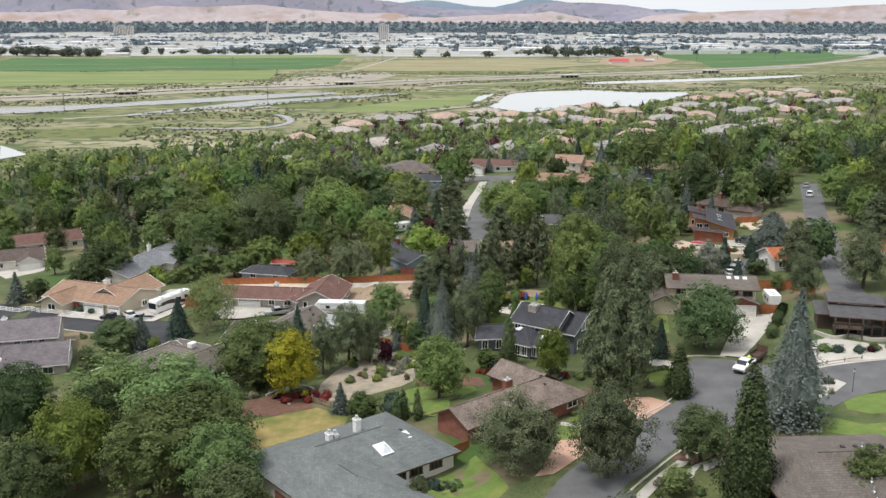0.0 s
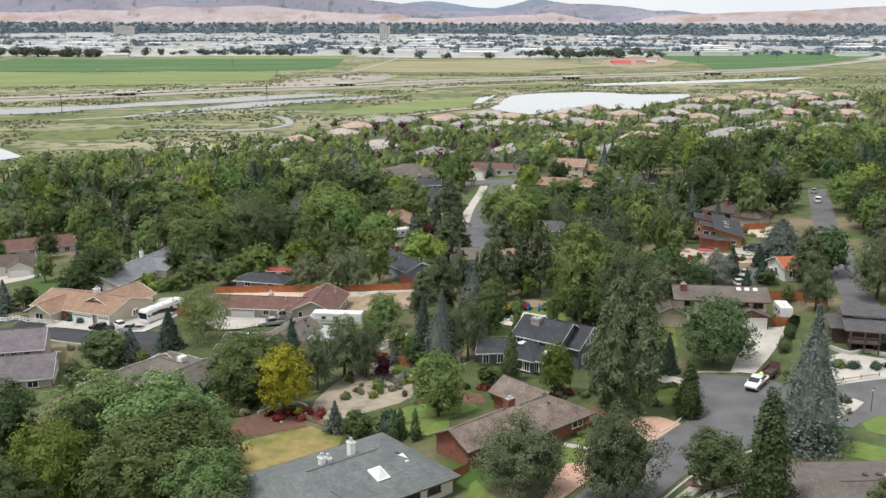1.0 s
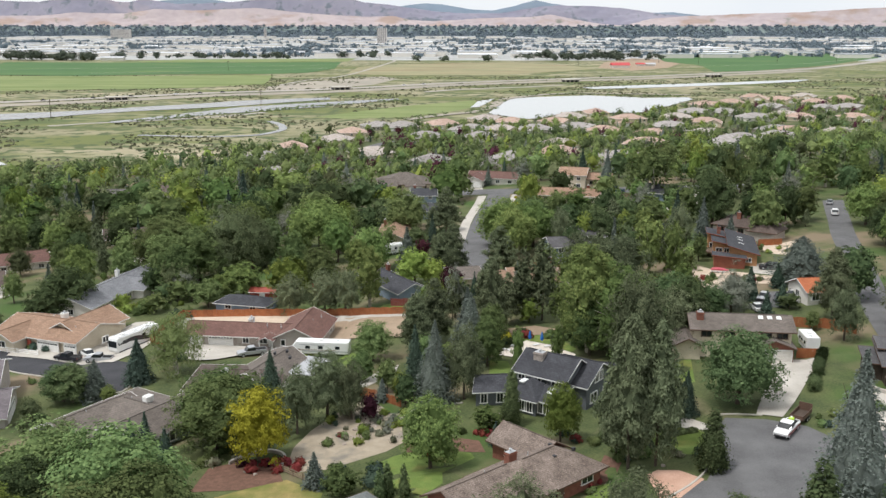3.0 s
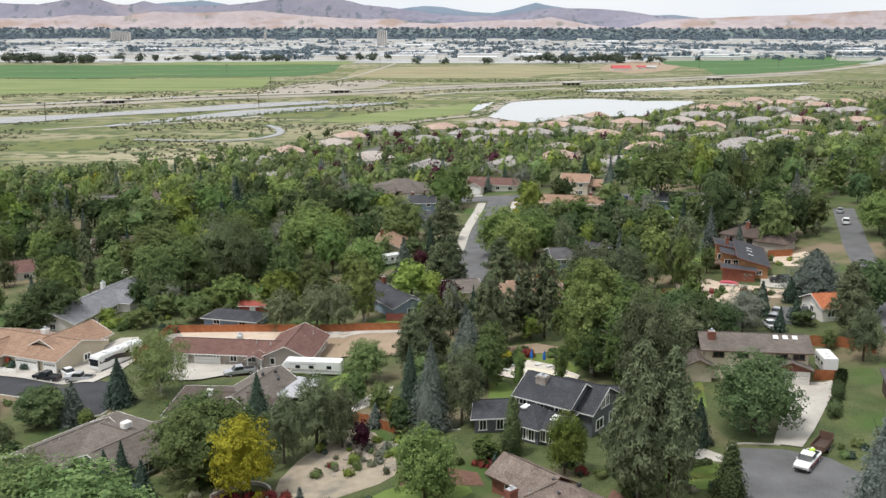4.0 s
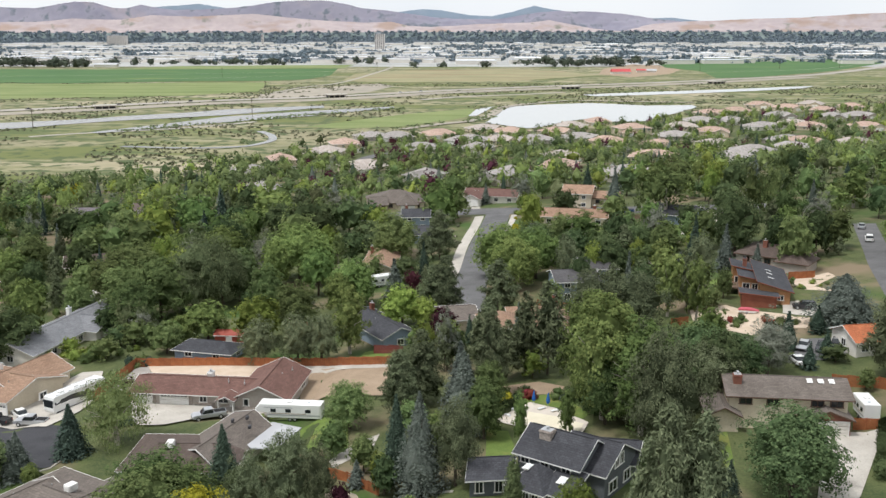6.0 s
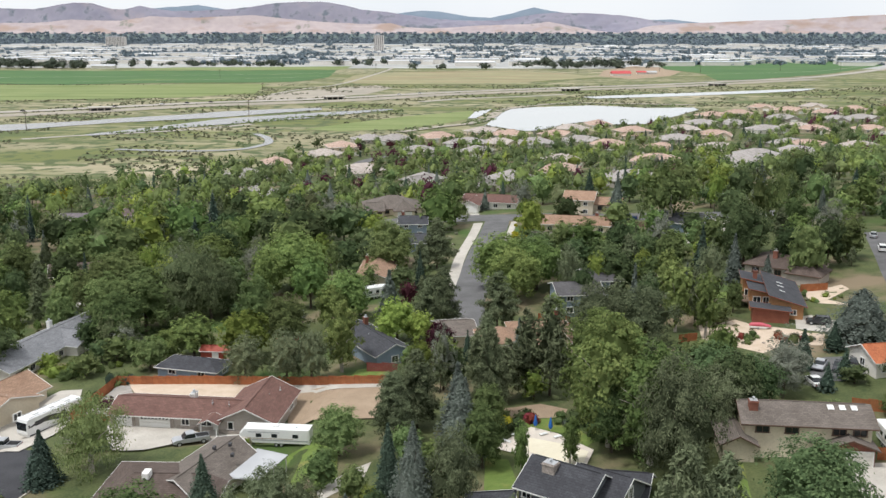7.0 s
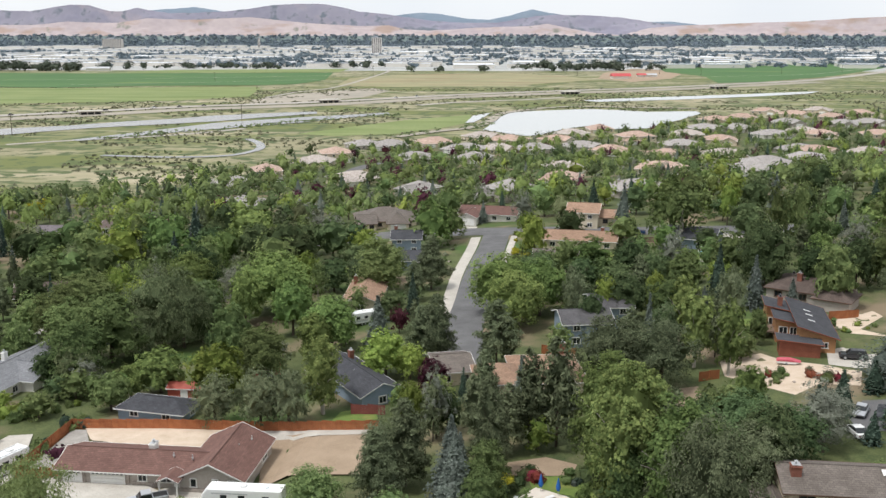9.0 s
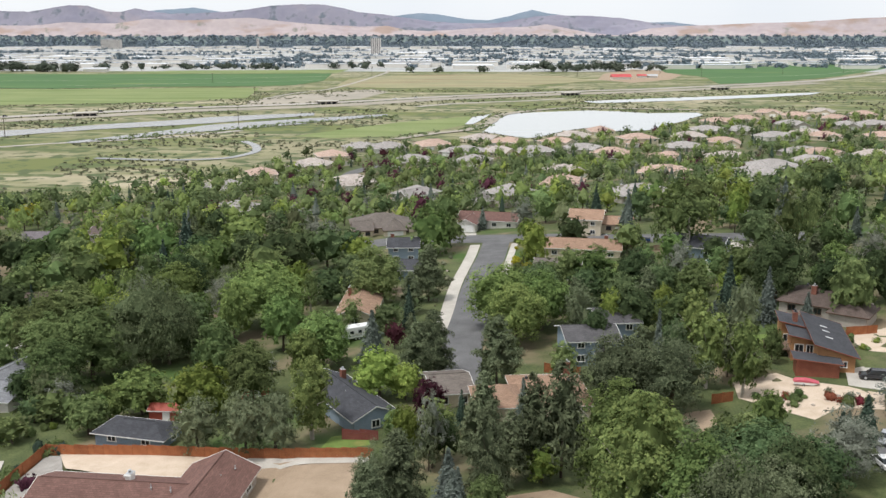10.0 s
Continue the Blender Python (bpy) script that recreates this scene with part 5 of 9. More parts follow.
def cooler_house():
    ob = home(-55.7, 149.5, -28.9, "taupe-roofed green house with a white rooftop cooler", stretch=(1.15, 1.44))
    m = block(ob, 0.4, 0.2, 15.0, 10.0, 2.65, 2.0, WALL_SAGE, ROOF_TAUPE, TRIM, turn=0, style="hip")
    m2 = block(ob, -3.2, -3.4, 9.5, 8.0, 2.6, 1.9, WALL_SAGE, ROOF_TAUPE, TRIM, turn=90)
    m3 = block(ob, 4.2, 1.0, 12.0, 8.0, 2.65, 1.9, WALL_SAGE, ROOF_TAUPE, TRIM, turn=90)
    roof_vent(ob, 1.6, 1.0, 4.7, "cooler")
    for x, y in ((3.6, 0.5), (4.4, 2.0), (-1.5, 0.8), (-3.2, -2.2), (-2.8, -4.5), (0.5, 1.6)):
        roof_vent(ob, x, y, 4.35, "box" if x > 0 else "pipe")
    opening(ob, m3, -2.0, -4.05, 0.6, "s", 1.6, 1.5)
    opening(ob, m, 3.0, -5.05, 0.6, "s", 1.8, 1.5)
    opening(ob, m2, -4.8, 0.5, 0.9, "w", 1.8, 1.2)


cooler_house()


def mauve_house():
    ob = home(-89.5, 163.2, 18.6, "split-level house with mauve-grey shingle roofs", stretch=(1.03, 1.52))
    m = block(ob, -2.0, 3.0, 12.0, 8.5, 4.6, 2.0, WALL_TAUPE, ROOF_MAUVE, TRIM)
    m2 = block(ob, -1.0, -4.2, 15.0, 9.0, 2.7, 2.1, WALL_TAUPE, ROOF_MAUVE, TRIM)
    m3 = block(ob, -4.5, -8.0, 7.0, 6.5, 2.6, 1.7, WALL_TAUPE, ROOF_MAUVE, TRIM, turn=90)
    for x in (-1.0, 1.2, 3.4):
        opening(ob, m, x, -4.3, 3.3, "s", 1.1, 0.9, TRIM)
    garage_door(ob, m2, 7.56, 0, 0, "e", 4.9)
    opening(ob, m2, 4.5, -4.55, 0.9, "s", 1.8, 1.2)
    opening(ob, m2, 1.8, -4.55, 0.9, "s", 1.5, 1.2)
    chimney(ob, -6.0, 3.4, 5.6, 1.4, TRIM, 0.9, 0.9)
    roof_vent(ob, -4.6, -9.0, 3.7, "cooler")


mauve_house()


def patio_house():
    ob = home(-40.4, 172.5, 1.0, "brown-roofed house with a white patio cover at its side", stretch=(1.00, 1.55))
    m = block(ob, -3.0, -3.6, 16.0, 7.5, 2.3, 1.3, WALL_WHITE, ROOF_BROWN, TRIM, style="hip")
    m2 = block(ob, 1.6, -0.4, 10.0, 8.4, 2.3, 1.6, WALL_WHITE, ROOF_TAUPE, TRIM, turn=62)
    roof_vent(ob, -5.2, -4.2, 3.6, "cooler")
    for x, y in ((4.0, 1.8), (5.2, -0.5), (2.0, 1.0)):
        roof_vent(ob, x, y, 4.5, "box")
    bm = bmesh.new()
    rim = [(4.2, -1.1), (6.2, -2.8), (9.9, -3.1), (12.4, 2.0), (7.3, 3.6)]
    over, under = ([bm.verts.new((x, y, z + 0.03 * x)) for x, y in rim] for z in (2.42, 2.26))
    bm.faces.new(over)
    bm.faces.new(list(reversed(under)))
    for k in range(len(rim)):
        j = (k + 1) % len(rim)
        bm.faces.new((under[k], under[j], over[j], over[k]))
    bmesh.ops.recalc_face_normals(bm, faces=bm.faces[:])
    part("patio_cover", bm, ROOF_FLAT, ob, "white flat patio cover")
    for x, y in ((9.7, -2.9), (12.1, 1.8), (11.0, -0.5)):
        part("patio_post", one_box(x, y, -1.2, 0.14, 0.14, 3.75), TRIM, ob)
    opening(ob, m, -4.0, -4.35, 0.9, "s", 1.8, 1.2)


patio_house()


def tan_house():
    ob = home(44.4, 174.2, -3.7, "two-storey tan house with brick garage gable and rooftop windows", stretch=(0.96, 1.26))
    m = block(ob, 0, -0.9, 17.2, 6.2, 5.2, 1.4, WALL_CREAM, ROOF_TAUPE, TRIM_BROWN, over=0.7)
    m2 = block(ob, 5.4, -3.6, 3.6, 6.6, 2.6, 1.2, BRICK, ROOF_TAUPE, TRIM_BROWN, turn=90, over=0.5)
    m3 = block(ob, -9.6, -2.6, 5.5, 4.4, 2.6, 1.1, WALL_CREAM, ROOF_TAUPE, TRIM_BROWN, turn=90)
    garage_door(ob, m2, -1.86, 1.4, 0, "w", 2.7, 2.15, WALL_WHITE, False)
    garage_door(ob, m2, -1.86, -1.6, 0, "w", 2.7, 2.15, WALL_WHITE, False)
    for x in (-6.2, -2.2, 4.2, 7.0):
        opening(ob, m, x, -3.15, 3.7, "s", 1.8, 1.0, TRIM_BROWN, 1)
    chimney(ob, -7.2, -2.2, 5.4, 2.0, BRICK, 1.2, 0.9, 1)
    for x in (3.6, 5.2, 6.8):
        skylight(ob, m, x, -0.75, 6.45, 24, 0.75, 0.7)
    bm = one_box(3.0, -3.2, 2.6, 6.0, 2.2, 0.16)
    part("porch_roof", bm, ROOF_TAUPE, ob)


tan_house()


def modern_house():
    ob = home(69.2, 154.4, -11.8, "dark timber modernist house with tall glass front and low roofs", stretch=(1.03, 1.52))
    m = block(ob, -1.0, 0.4, 11.0, 5.4, 3.5, 0.9, WALL_DARK, ROOF_SLATE, TRIM_BROWN, style="shed", over=0.9)
    m2 = block(ob, -2.6, 2.2, 8.4, 2.6, 4.6, 0.3, WALL_DARK, ROOF_SLATE, TRIM_BROWN, style="shed", over=0.5)
    m3 = block(ob, 8.0, -1.8, 6.5, 6.0, 2.6, 0.9, WALL_DARK, ROOF_SLATE, TRIM_BROWN, turn=-30, style="shed", over=0.8)
    m4 = block(ob, -7.6, 1.2, 2.6, 3.8, 2.8, 0.4, WALL_DARK, ROOF_SLATE, TRIM_BROWN, style="shed", over=0.5)
    for x in (-0.2, 1.5, 3.2):
        opening(ob, m, x, -2.75, 1.95, "s", 1.5, 1.5, TRIM_BROWN, 0)
        opening(ob, m, x, -2.75, 0.15, "s", 1.5, 1.6, TRIM_BROWN, 0)
    for x in (-4.4, -2.4):
        opening(ob, m, x, -2.75, 0.2, "s", 1.5, 1.7, TRIM_BROWN, 0)
    for x in (-1.6, 0.0, 1.6):
        opening(ob, m2, x, -1.33, 4.1, "s", 1.4, 0.5, TRIM_BROWN, 0)
    part("window_ledge", one_box(-2.6, 0.75, 4.35, 6.0, 0.2, 0.12), TRIM, ob, "white ledge below the roof windows")
    entry_door(ob, m, 4.7, -2.75, 0, "s", TRIM_BROWN)
    chimney(ob, 3.6, 2.2, 4.0, 2.0, STONE, 1.5, 1.2)
    for sx in (-6.6, -4.4, -2.2):
        part("deck_post", one_box(sx, -3.9, -1.0, 0.22, 0.22, 4.6), WALL_DARK, ob)
    part("balcony", one_box(-4.4, -3.4, 1.75, 4.8, 1.4, 0.2), WALL_DARK, ob)
    for k in range(11):
        part("baluster", one_box(-6.7 + 0.46 * k, -4.05, 1.95, 0.06, 0.06, 0.9), WALL_DARK, ob)
    part("balcony_rail", one_box(-4.4, -4.05, 2.8, 4.8, 0.1, 0.08), WALL_DARK, ob)


modern_house()


def corner_house():
    ob = home(43.2, 90.6, 6.9, "broad house with grey-taupe shingle roofs and rows of roof vents", stretch=(1.00, 1.54))
    m = block(ob, 0, 0.8, 19.0, 12.5, 3.0, 2.5, WALL_TAUPE, ROOF_TAUPE, TRIM_BROWN, style="hip")
    m2 = block(ob, 2.6, -4.0, 15.0, 9.0, 3.0, 2.4, WALL_TAUPE, ROOF_TAUPE, TRIM_BROWN, turn=72, style="hip")
    for k in range(7):
        roof_vent(ob, -1.0 + 0.75 * k, -5.6 + 1.35 * k, 4.5 + 0.1 * k, "pipe")
    for k in range(4):
        roof_vent(ob, 1.0 + 1.6 * k, 2.4, 5.1, "box")
    opening(ob, m, -9.55, 1.5, 0.9, "w", 2.4, 1.3, TRIM_BROWN)
    opening(ob, m, -9.55, -2.5, 0.9, "w", 2.4, 1.3, TRIM_BROWN)


corner_house()


def cedar_house():
    ob = home(62.4, 246.0, 80.0, "orange cedar house with charcoal roof, timber deck and carport")
    m = block(ob, 0, 0, 20.0, 6.2, 2.8, 1.7, WALL_WOOD, ROOF_DARK, TRIM_RED, style="shed", over=0.7)
    m2 = block(ob, 4.6, 5.2, 6.4, 5.4, 4.1, 1.0, WALL_WOOD, ROOF_DARK, TRIM_RED, style="shed")
    m3 = block(ob, -2.2, 4.6, 6.0, 4.4, 3.7, 0.8, WALL_WOOD, ROOF_DARK, TRIM_RED, style="shed")
    m4 = block(ob, -11.6, 3.4, 3.6, 7.0, 2.4, 0.5, TRIM_RED, ROOF_DARK, TRIM_RED, style="shed")
    chimney(ob, 3.6, 5.4, 4.9, 1.7, BRICK, 1.6, 0.8, 2)
    for x in (-3.0, 1.0, 4.0):
        skylight(ob, m, x, 0.3, 3.85, 16, 0.3, 1.2)
    opening(ob, m3, -3.05, 0.9, 1.2, "w", 1.5, 1.8)
    opening(ob, m3, -3.05, -0.9, 1.2, "w", 1.2, 1.8)
    opening(ob, m, -10.05, -1.2, 0.9, "w", 1.2, 1.0)
    opening(ob, m2, -3.25, 1.6, 1.2, "w", 1.4, 1.6)
    opening(ob, m, -4.0, -3.15, 0.9, "s", 1.8, 1.2)
    deck = part("deck", one_box(-1.5, 8.8, 1.4, 5.0, 4.4, 0.25), FENCE_OLD, ob)
    for k in range(12):
        part("baluster", one_box(-3.95, 6.8 + 0.38 * k, 1.6, 0.06, 0.06, 1.0), FENCE_OLD, deck)
    part("deck_rail", one_box(-3.95, 8.8, 2.6, 0.1, 4.4, 0.1), FENCE_OLD, deck)
    for x, y in ((-3.8, 6.9), (-3.8, 10.8), (0.8, 10.8)):
        part("deck_post", one_box(x, y, -1.5, 0.2, 0.2, 3.0), FENCE_OLD, ob)


cedar_house()


def plain_house(x, y, turn, length, width, wall, roof, label, h=2.7, rise=2.0, style="gable", wing=None, trim=TRIM, stack=None, vents=3, door=True):
    """A house of one wing, or two, seen from farther off."""
    ob = home(x, y, turn, label)
    m = block(ob, 0, 0, length, width, h, rise, wall, roof, trim, style=style)
    n = max(2, int(length / 4.5))
    for k in range(n):
        u = -length / 2 + length * (k + 0.5) / n
        opening(ob, m, u, -width / 2 - 0.05, 0.9, "s", 1.5, 1.2, trim)
        if h > 4:
            opening(ob, m, u, -width / 2 - 0.05, 3.5, "s", 1.3, 1.1, trim)
    opening(ob, m, -length / 2 - 0.05, 0, 0.9, "w", 1.4, 1.2, trim)
    opening(ob, m, length / 2 + 0.05, 0, 0.9, "e", 1.4, 1.2, trim)
    if wing:
        wx, wy, wl, ww, wt = wing
        m2 = block(ob, wx, wy, wl, ww, min(h, 2.7), rise * 0.85, wall, roof, trim, turn=wt, style=style)
        if door and wt == 90:
            garage_door(ob, m2, -wl / 2 - 0.06, 0, 0, "w", min(4.9, ww - 1.2), lights=False)
    if stack:
        chimney(ob, stack[0], stack[1], h + rise * 0.6, 1.6, BRICK if wall is not WALL_WHITE else TRIM, 1.0, 0.8)
    for k in range(vents):
        roof_vent(ob, -length * 0.3 + k * length * 0.25, width * 0.14, h + rise * 0.72, "pipe" if k % 2 else "box")
    return ob


plain_house(-93.5, 238.0, 78.4, 36.4, 10.9, WALL_WHITE, ROOF_PALE, "white house with pale grey shingle roof and skylights", wing=(4.6, -4.2, 8.3, 10.6, 90), stack=(6.1, 3.1))
plain_house(-55.3, 219.6, -12.0, 12.2, 6.6, WALL_BLUE, ROOF_DARK, "small blue-grey outbuilding with charcoal roof behind the fence", h=2.1, rise=1.2, style="hip", vents=0)
plain_house(-22.2, 227.8, 123.2, 19.9, 7.7, WALL_BLUE, ROOF_DARK, "blue-grey house with charcoal gable roof and white trim", rise=1.7, stack=(6.4, -1.8))
plain_house(-28.7, 290.6, 90.3, 20.9, 8.4, WALL_CREAM, ROOF_ORANGE, "cream gabled house with orange-tan roof", rise=1.7, stack=(4.6, 3.0))
plain_house(19.7, 250.4, 8.1, 9.5, 9.6, WALL_BLUE, ROOF_SLATE, "two-storey pale blue house with white trimmed gable", h=4.8, rise=1.5, wing=(2.6, -4.6, 4.6, 4.0, 90), door=False)
plain_house(25.6, 260.5, 8.1, 8.0, 9.3, WALL_BLUE, ROOF_SLATE, "grey-roofed rear wing of the pale blue house", h=5.0, rise=1.6, vents=1)
plain_house(11.1, 226.4, 6.9, 11.5, 13.9, WALL_CREAM, ROOF_ORANGE, "orange-tan hipped house with roof vents among pines", style="hip", rise=2.2, stack=(4.0, 5.4), wing=(-8.5, -2.3, 8.0, 9.3, 0))
plain_house(-5.9, 232.6, 14.0, 6.6, 10.7, WALL_CREAM, ROOF_TAUPE, "small taupe-roofed garage beside the lane", rise=1.4, vents=1)
plain_house(71.2, 273.1, -32.9, 15.4, 14.1, WALL_TAUPE, ROOF_BROWN, "brown hip-roofed house with a brick chimney", style="hip", rise=2.6, stack=(-1.8, -3.5), wing=(6.5, -5.6, 8.5, 7.1, 90), trim=TRIM_BROWN, door=False)
plain_house(66.8, 203.7, 11.6, 6.6, 8.0, WALL_WHITE, ROOF_TERRA, "small white house with bright terracotta roof", rise=1.7)
plain_house(88.7, 207.1, 11.6, 6.6, 7.7, WALL_WHITE, ROOF_TERRA, "white house with bright terracotta roof behind a fence", h=2.4, rise=1.4)
plain_house(-36.0, 399.0, 11.6, 20.2, 16.9, WALL_CREAM, ROOF_TAUPE, "large house with many taupe gables", style="hip", rise=3.4, wing=(3.5, -6.9, 10.8, 7.1, 90), trim=TRIM_BROWN)
plain_house(-41.5, 391.0, 11.6, 6.1, 8.5, WALL_CREAM, ROOF_TAUPE, "gabled front wing of the taupe house", rise=2.2, trim=TRIM_BROWN, vents=0)
plain_house(1.1, 397.0, -10.7, 19.5, 13.0, WALL_WHITE, ROOF_RED, "long low house with red-brown roof facing the cross street", rise=1.7, wing=(-5.6, -8.4, 10.7, 6.2, 90))
plain_house(31.1, 373.9, -11.8, 9.8, 13.0, WALL_CREAM, ROOF_ORANGE, "two-storey cream house with orange tiled gables", h=5.2, rise=2.0)
plain_house(40.6, 374.5, -11.8, 8.8, 10.7, WALL_CREAM, ROOF_ORANGE, "low orange-roofed wing beside the two-storey house", rise=1.6, trim=TRIM_BROWN)
plain_house(27.3, 342.5, -8.4, 20.4, 12.6, WALL_CREAM, ROOF_ORANGE, "long low house with orange-tan roof", rise=1.6, stack=(6.1, 1.5))
plain_house(18.6, 317.7, -7.2, 11.2, 13.8, WALL_CREAM, ROOF_TAUPE, "low house with taupe shingle roof", rise=1.7)
plain_house(-21.4, 328.6, 4.6, 8.5, 10.8, WALL_BLUE, ROOF_DARK, "blue-grey house with charcoal roof", rise=1.6)
plain_house(-24.0, 349.8, 4.6, 8.5, 10.8, WALL_BLUE, ROOF_DARK, "blue-grey two-storey house with charcoal roof", h=4.6, rise=1.6, stack=(-3.2, 2.3))
plain_house(-142.1, 280.6, 33.6, 20.4, 13.0, WALL_WHITE, ROOF_RED, "white house with red-brown roof beside a drive")
plain_house(-138.6, 254.7, 26.3, 14.0, 11.9, WALL_WHITE, ROOF_BROWN, "white house with brown roof beside parked cars", wing=(3.2, -6.0, 8.9, 6.5, 90))
plain_house(-118.1, 312.4, 20.8, 14.6, 13.6, WALL_CREAM, ROOF_BROWN, "brown-roofed house hidden among trees")
plain_house(-133.1, 416.1, 3.4, 20.0, 13.9, WALL_TAUPE, ROOF_BROWN, "long low building at the edge of the meadow", rise=1.5)
plain_house(-160.1, 410.8, 3.4, 12.0, 13.9, WALL_TAUPE, ROOF_MAUVE, "low building at the edge of the meadow", rise=1.5)
plain_house(58.1, 335.6, -24.9, 13.4, 13.2, WALL_BLUE, ROOF_DARK, "dark-roofed house behind the swimming pool")


def estate_house(x, y, turn, length, width, wall, roof, label, h, plan):
    """A tile-roofed house of the estate by the pond: a hipped wing, a cross wing with garage, windows and vents."""
    ob = thing("house", pose(x, y, terrain(x, y), 0, 0, turn), label, "house", "estate houses")
    m = block(ob, 0, 0, length * 0.92, width, h, 2.9, wall, roof, TRIM, style="hip")
    side = (-1, 1, 1)[plan] * length * 0.26
    m2 = block(ob, side, -width * 0.35, width * 0.9, length * 0.42, 2.7, 2.4, wall, roof, TRIM, turn=90, style="gable" if plan else "hip")
    garage_door(ob, m2, -width * 0.45 - 0.06, 0, 0, "w", min(4.9, length * 0.3), lights=False)
    for u in (-0.36, -0.12, 0.12, 0.36):
        opening(ob, m, u * length, -width / 2 - 0.05, h - 1.9, "s", 1.4, 1.2)
    for u in (-0.2, 0.2):
        opening(ob, m, -length * 0.46 - 0.05, u * width, h - 1.9, "w", 1.2, 1.2)
        opening(ob, m, length * 0.46 + 0.05, u * width, h - 1.9, "e", 1.2, 1.2)
    if plan == 1:
        chimney(ob, -side, 1.0, h + 1.2, 1.6, wall, 1.0, 0.9)
    roof_vent(ob, side * 0.4, 1.2, h + 1.9, "box")

# ---- houses of the newer estate by the pond ----
estate_house(-113.5, 553.6, 18.5, 15.4, 17.0, WALL_CREAM, ROOF_TILE, "cream stucco house with pale clay tile roof", 5.0, 2)
estate_house(-89.8, 626.3, 18.5, 19.4, 17.0, WALL_CREAM, ROOF_TILE, "cream stucco house with pale clay tile roof", 5.0, 2)
estate_house(-97.3, 604.5, -5.4, 21.7, 16.3, WALL_CREAM, ROOF_SAND, "cream house with sand-coloured tile roof", 2.8, 0)
estate_house(-64.6, 527.9, 31.6, 25.0, 17.0, WALL_CREAM, ROOF_SAND, "cream house with sand-coloured tile roof", 2.8, 0)
estate_house(-81.9, 687.8, 28.6, 20.2, 17.0, WALL_TAUPE, ROOF_STONE, "taupe house with beige grey tile roof", 2.8, 1)
estate_house(-64.0, 688.1, 4.5, 23.6, 17.0, WALL_TAUPE, ROOF_STONE, "taupe house with beige grey tile roof", 2.8, 0)
estate_house(-42.2, 616.1, -9.7, 25.0, 17.0, WALL_TAUPE, ROOF_STONE, "taupe house with beige grey tile roof", 2.8, 0)
estate_house(-36.4, 705.8, 20.6, 25.0, 17.0, WALL_CREAM, ROOF_TILE, "cream stucco house with pale clay tile roof", 2.8, 0)
estate_house(-29.8, 475.4, -36.2, 13.7, 17.0, WALL_TAUPE, ROOF_STONE, "taupe house with beige grey tile roof", 2.8, 2)
estate_house(-13.4, 665.7, -32.5, 25.0, 17.0, WALL_TAUPE, ROOF_STONE, "taupe house with beige grey tile roof", 2.8, 0)
estate_house(8.3, 443.6, -41.7, 14.3, 17.0, WALL_TAUPE, ROOF_STONE, "taupe house with beige grey tile roof", 5.0, 0)
estate_house(13.2, 722.2, -29.7, 22.5, 17.0, WALL_CREAM, ROOF_TILE, "cream stucco house with pale clay tile roof", 2.8, 0)
estate_house(-7.7, 742.9, 36.3, 21.1, 16.5, WALL_CREAM, ROOF_SAND, "cream house with sand-coloured tile roof", 2.8, 2)
estate_house(27.6, 666.0, 8.8, 25.0, 17.0, WALL_TAUPE, ROOF_STONE, "taupe house with beige grey tile roof", 2.8, 0)
estate_house(35.9, 542.7, 14.2, 17.2, 17.0, WALL_CREAM, ROOF_SAND, "cream house with sand-coloured tile roof", 2.8, 1)
estate_house(32.1, 490.5, -13.9, 17.5, 17.0, WALL_CREAM, ROOF_TILE, "cream stucco house with pale clay tile roof", 2.8, 0)
estate_house(57.5, 765.2, -22.0, 25.0, 17.0, WALL_CREAM, ROOF_SAND, "cream house with sand-coloured tile roof", 2.8, 1)
estate_house(81.4, 803.7, 6.6, 20.0, 17.0, WALL_CREAM, ROOF_TILE, "stucco house with pinkish clay tile roof", 2.8, 0)
estate_house(97.4, 728.8, 16.4, 25.0, 17.0, WALL_CREAM, ROOF_TILE, "cream stucco house with pale clay tile roof", 5.0, 0)
estate_house(56.2, 681.4, 24.7, 25.0, 17.0, WALL_TAUPE, ROOF_STONE, "taupe house with beige grey tile roof", 2.8, 1)
estate_house(71.7, 651.6, -27.8, 25.0, 17.0, WALL_CREAM, ROOF_TILE, "stucco house with pinkish clay tile roof", 2.8, 1)
estate_house(99.5, 613.3, -37.1, 25.0, 17.0, WALL_CREAM, ROOF_TILE, "stucco house with pinkish clay tile roof", 2.8, 0)
estate_house(79.5, 515.6, -13.9, 25.0, 17.0, WALL_CREAM, ROOF_TILE, "cream stucco house with pale clay tile roof", 2.8, 1)
estate_house(55.7, 438.1, 22.6, 23.1, 15.9, WALL_TAUPE, ROOF_STONE, "taupe house with beige grey tile roof", 2.8, 1)
estate_house(184.2, 885.8, 26.7, 25.0, 17.0, WALL_CREAM, ROOF_TILE, "stucco house with pinkish clay tile roof", 2.8, 1)
estate_house(212.7, 909.1, -28.8, 25.0, 15.2, WALL_CREAM, ROOF_TILE, "stucco house with pinkish clay tile roof", 2.8, 0)
estate_house(249.9, 977.5, -23.0, 25.0, 16.1, WALL_CREAM, ROOF_TILE, "stucco house with pinkish clay tile roof", 2.8, 1)
estate_house(153.4, 729.1, -14.9, 25.0, 17.0, WALL_CREAM, ROOF_TILE, "stucco house with pinkish clay tile roof", 2.8, 2)
estate_house(129.5, 610.4, -5.4, 25.0, 17.0, WALL_CREAM, ROOF_SAND, "cream house with sand-coloured tile roof", 2.8, 2)
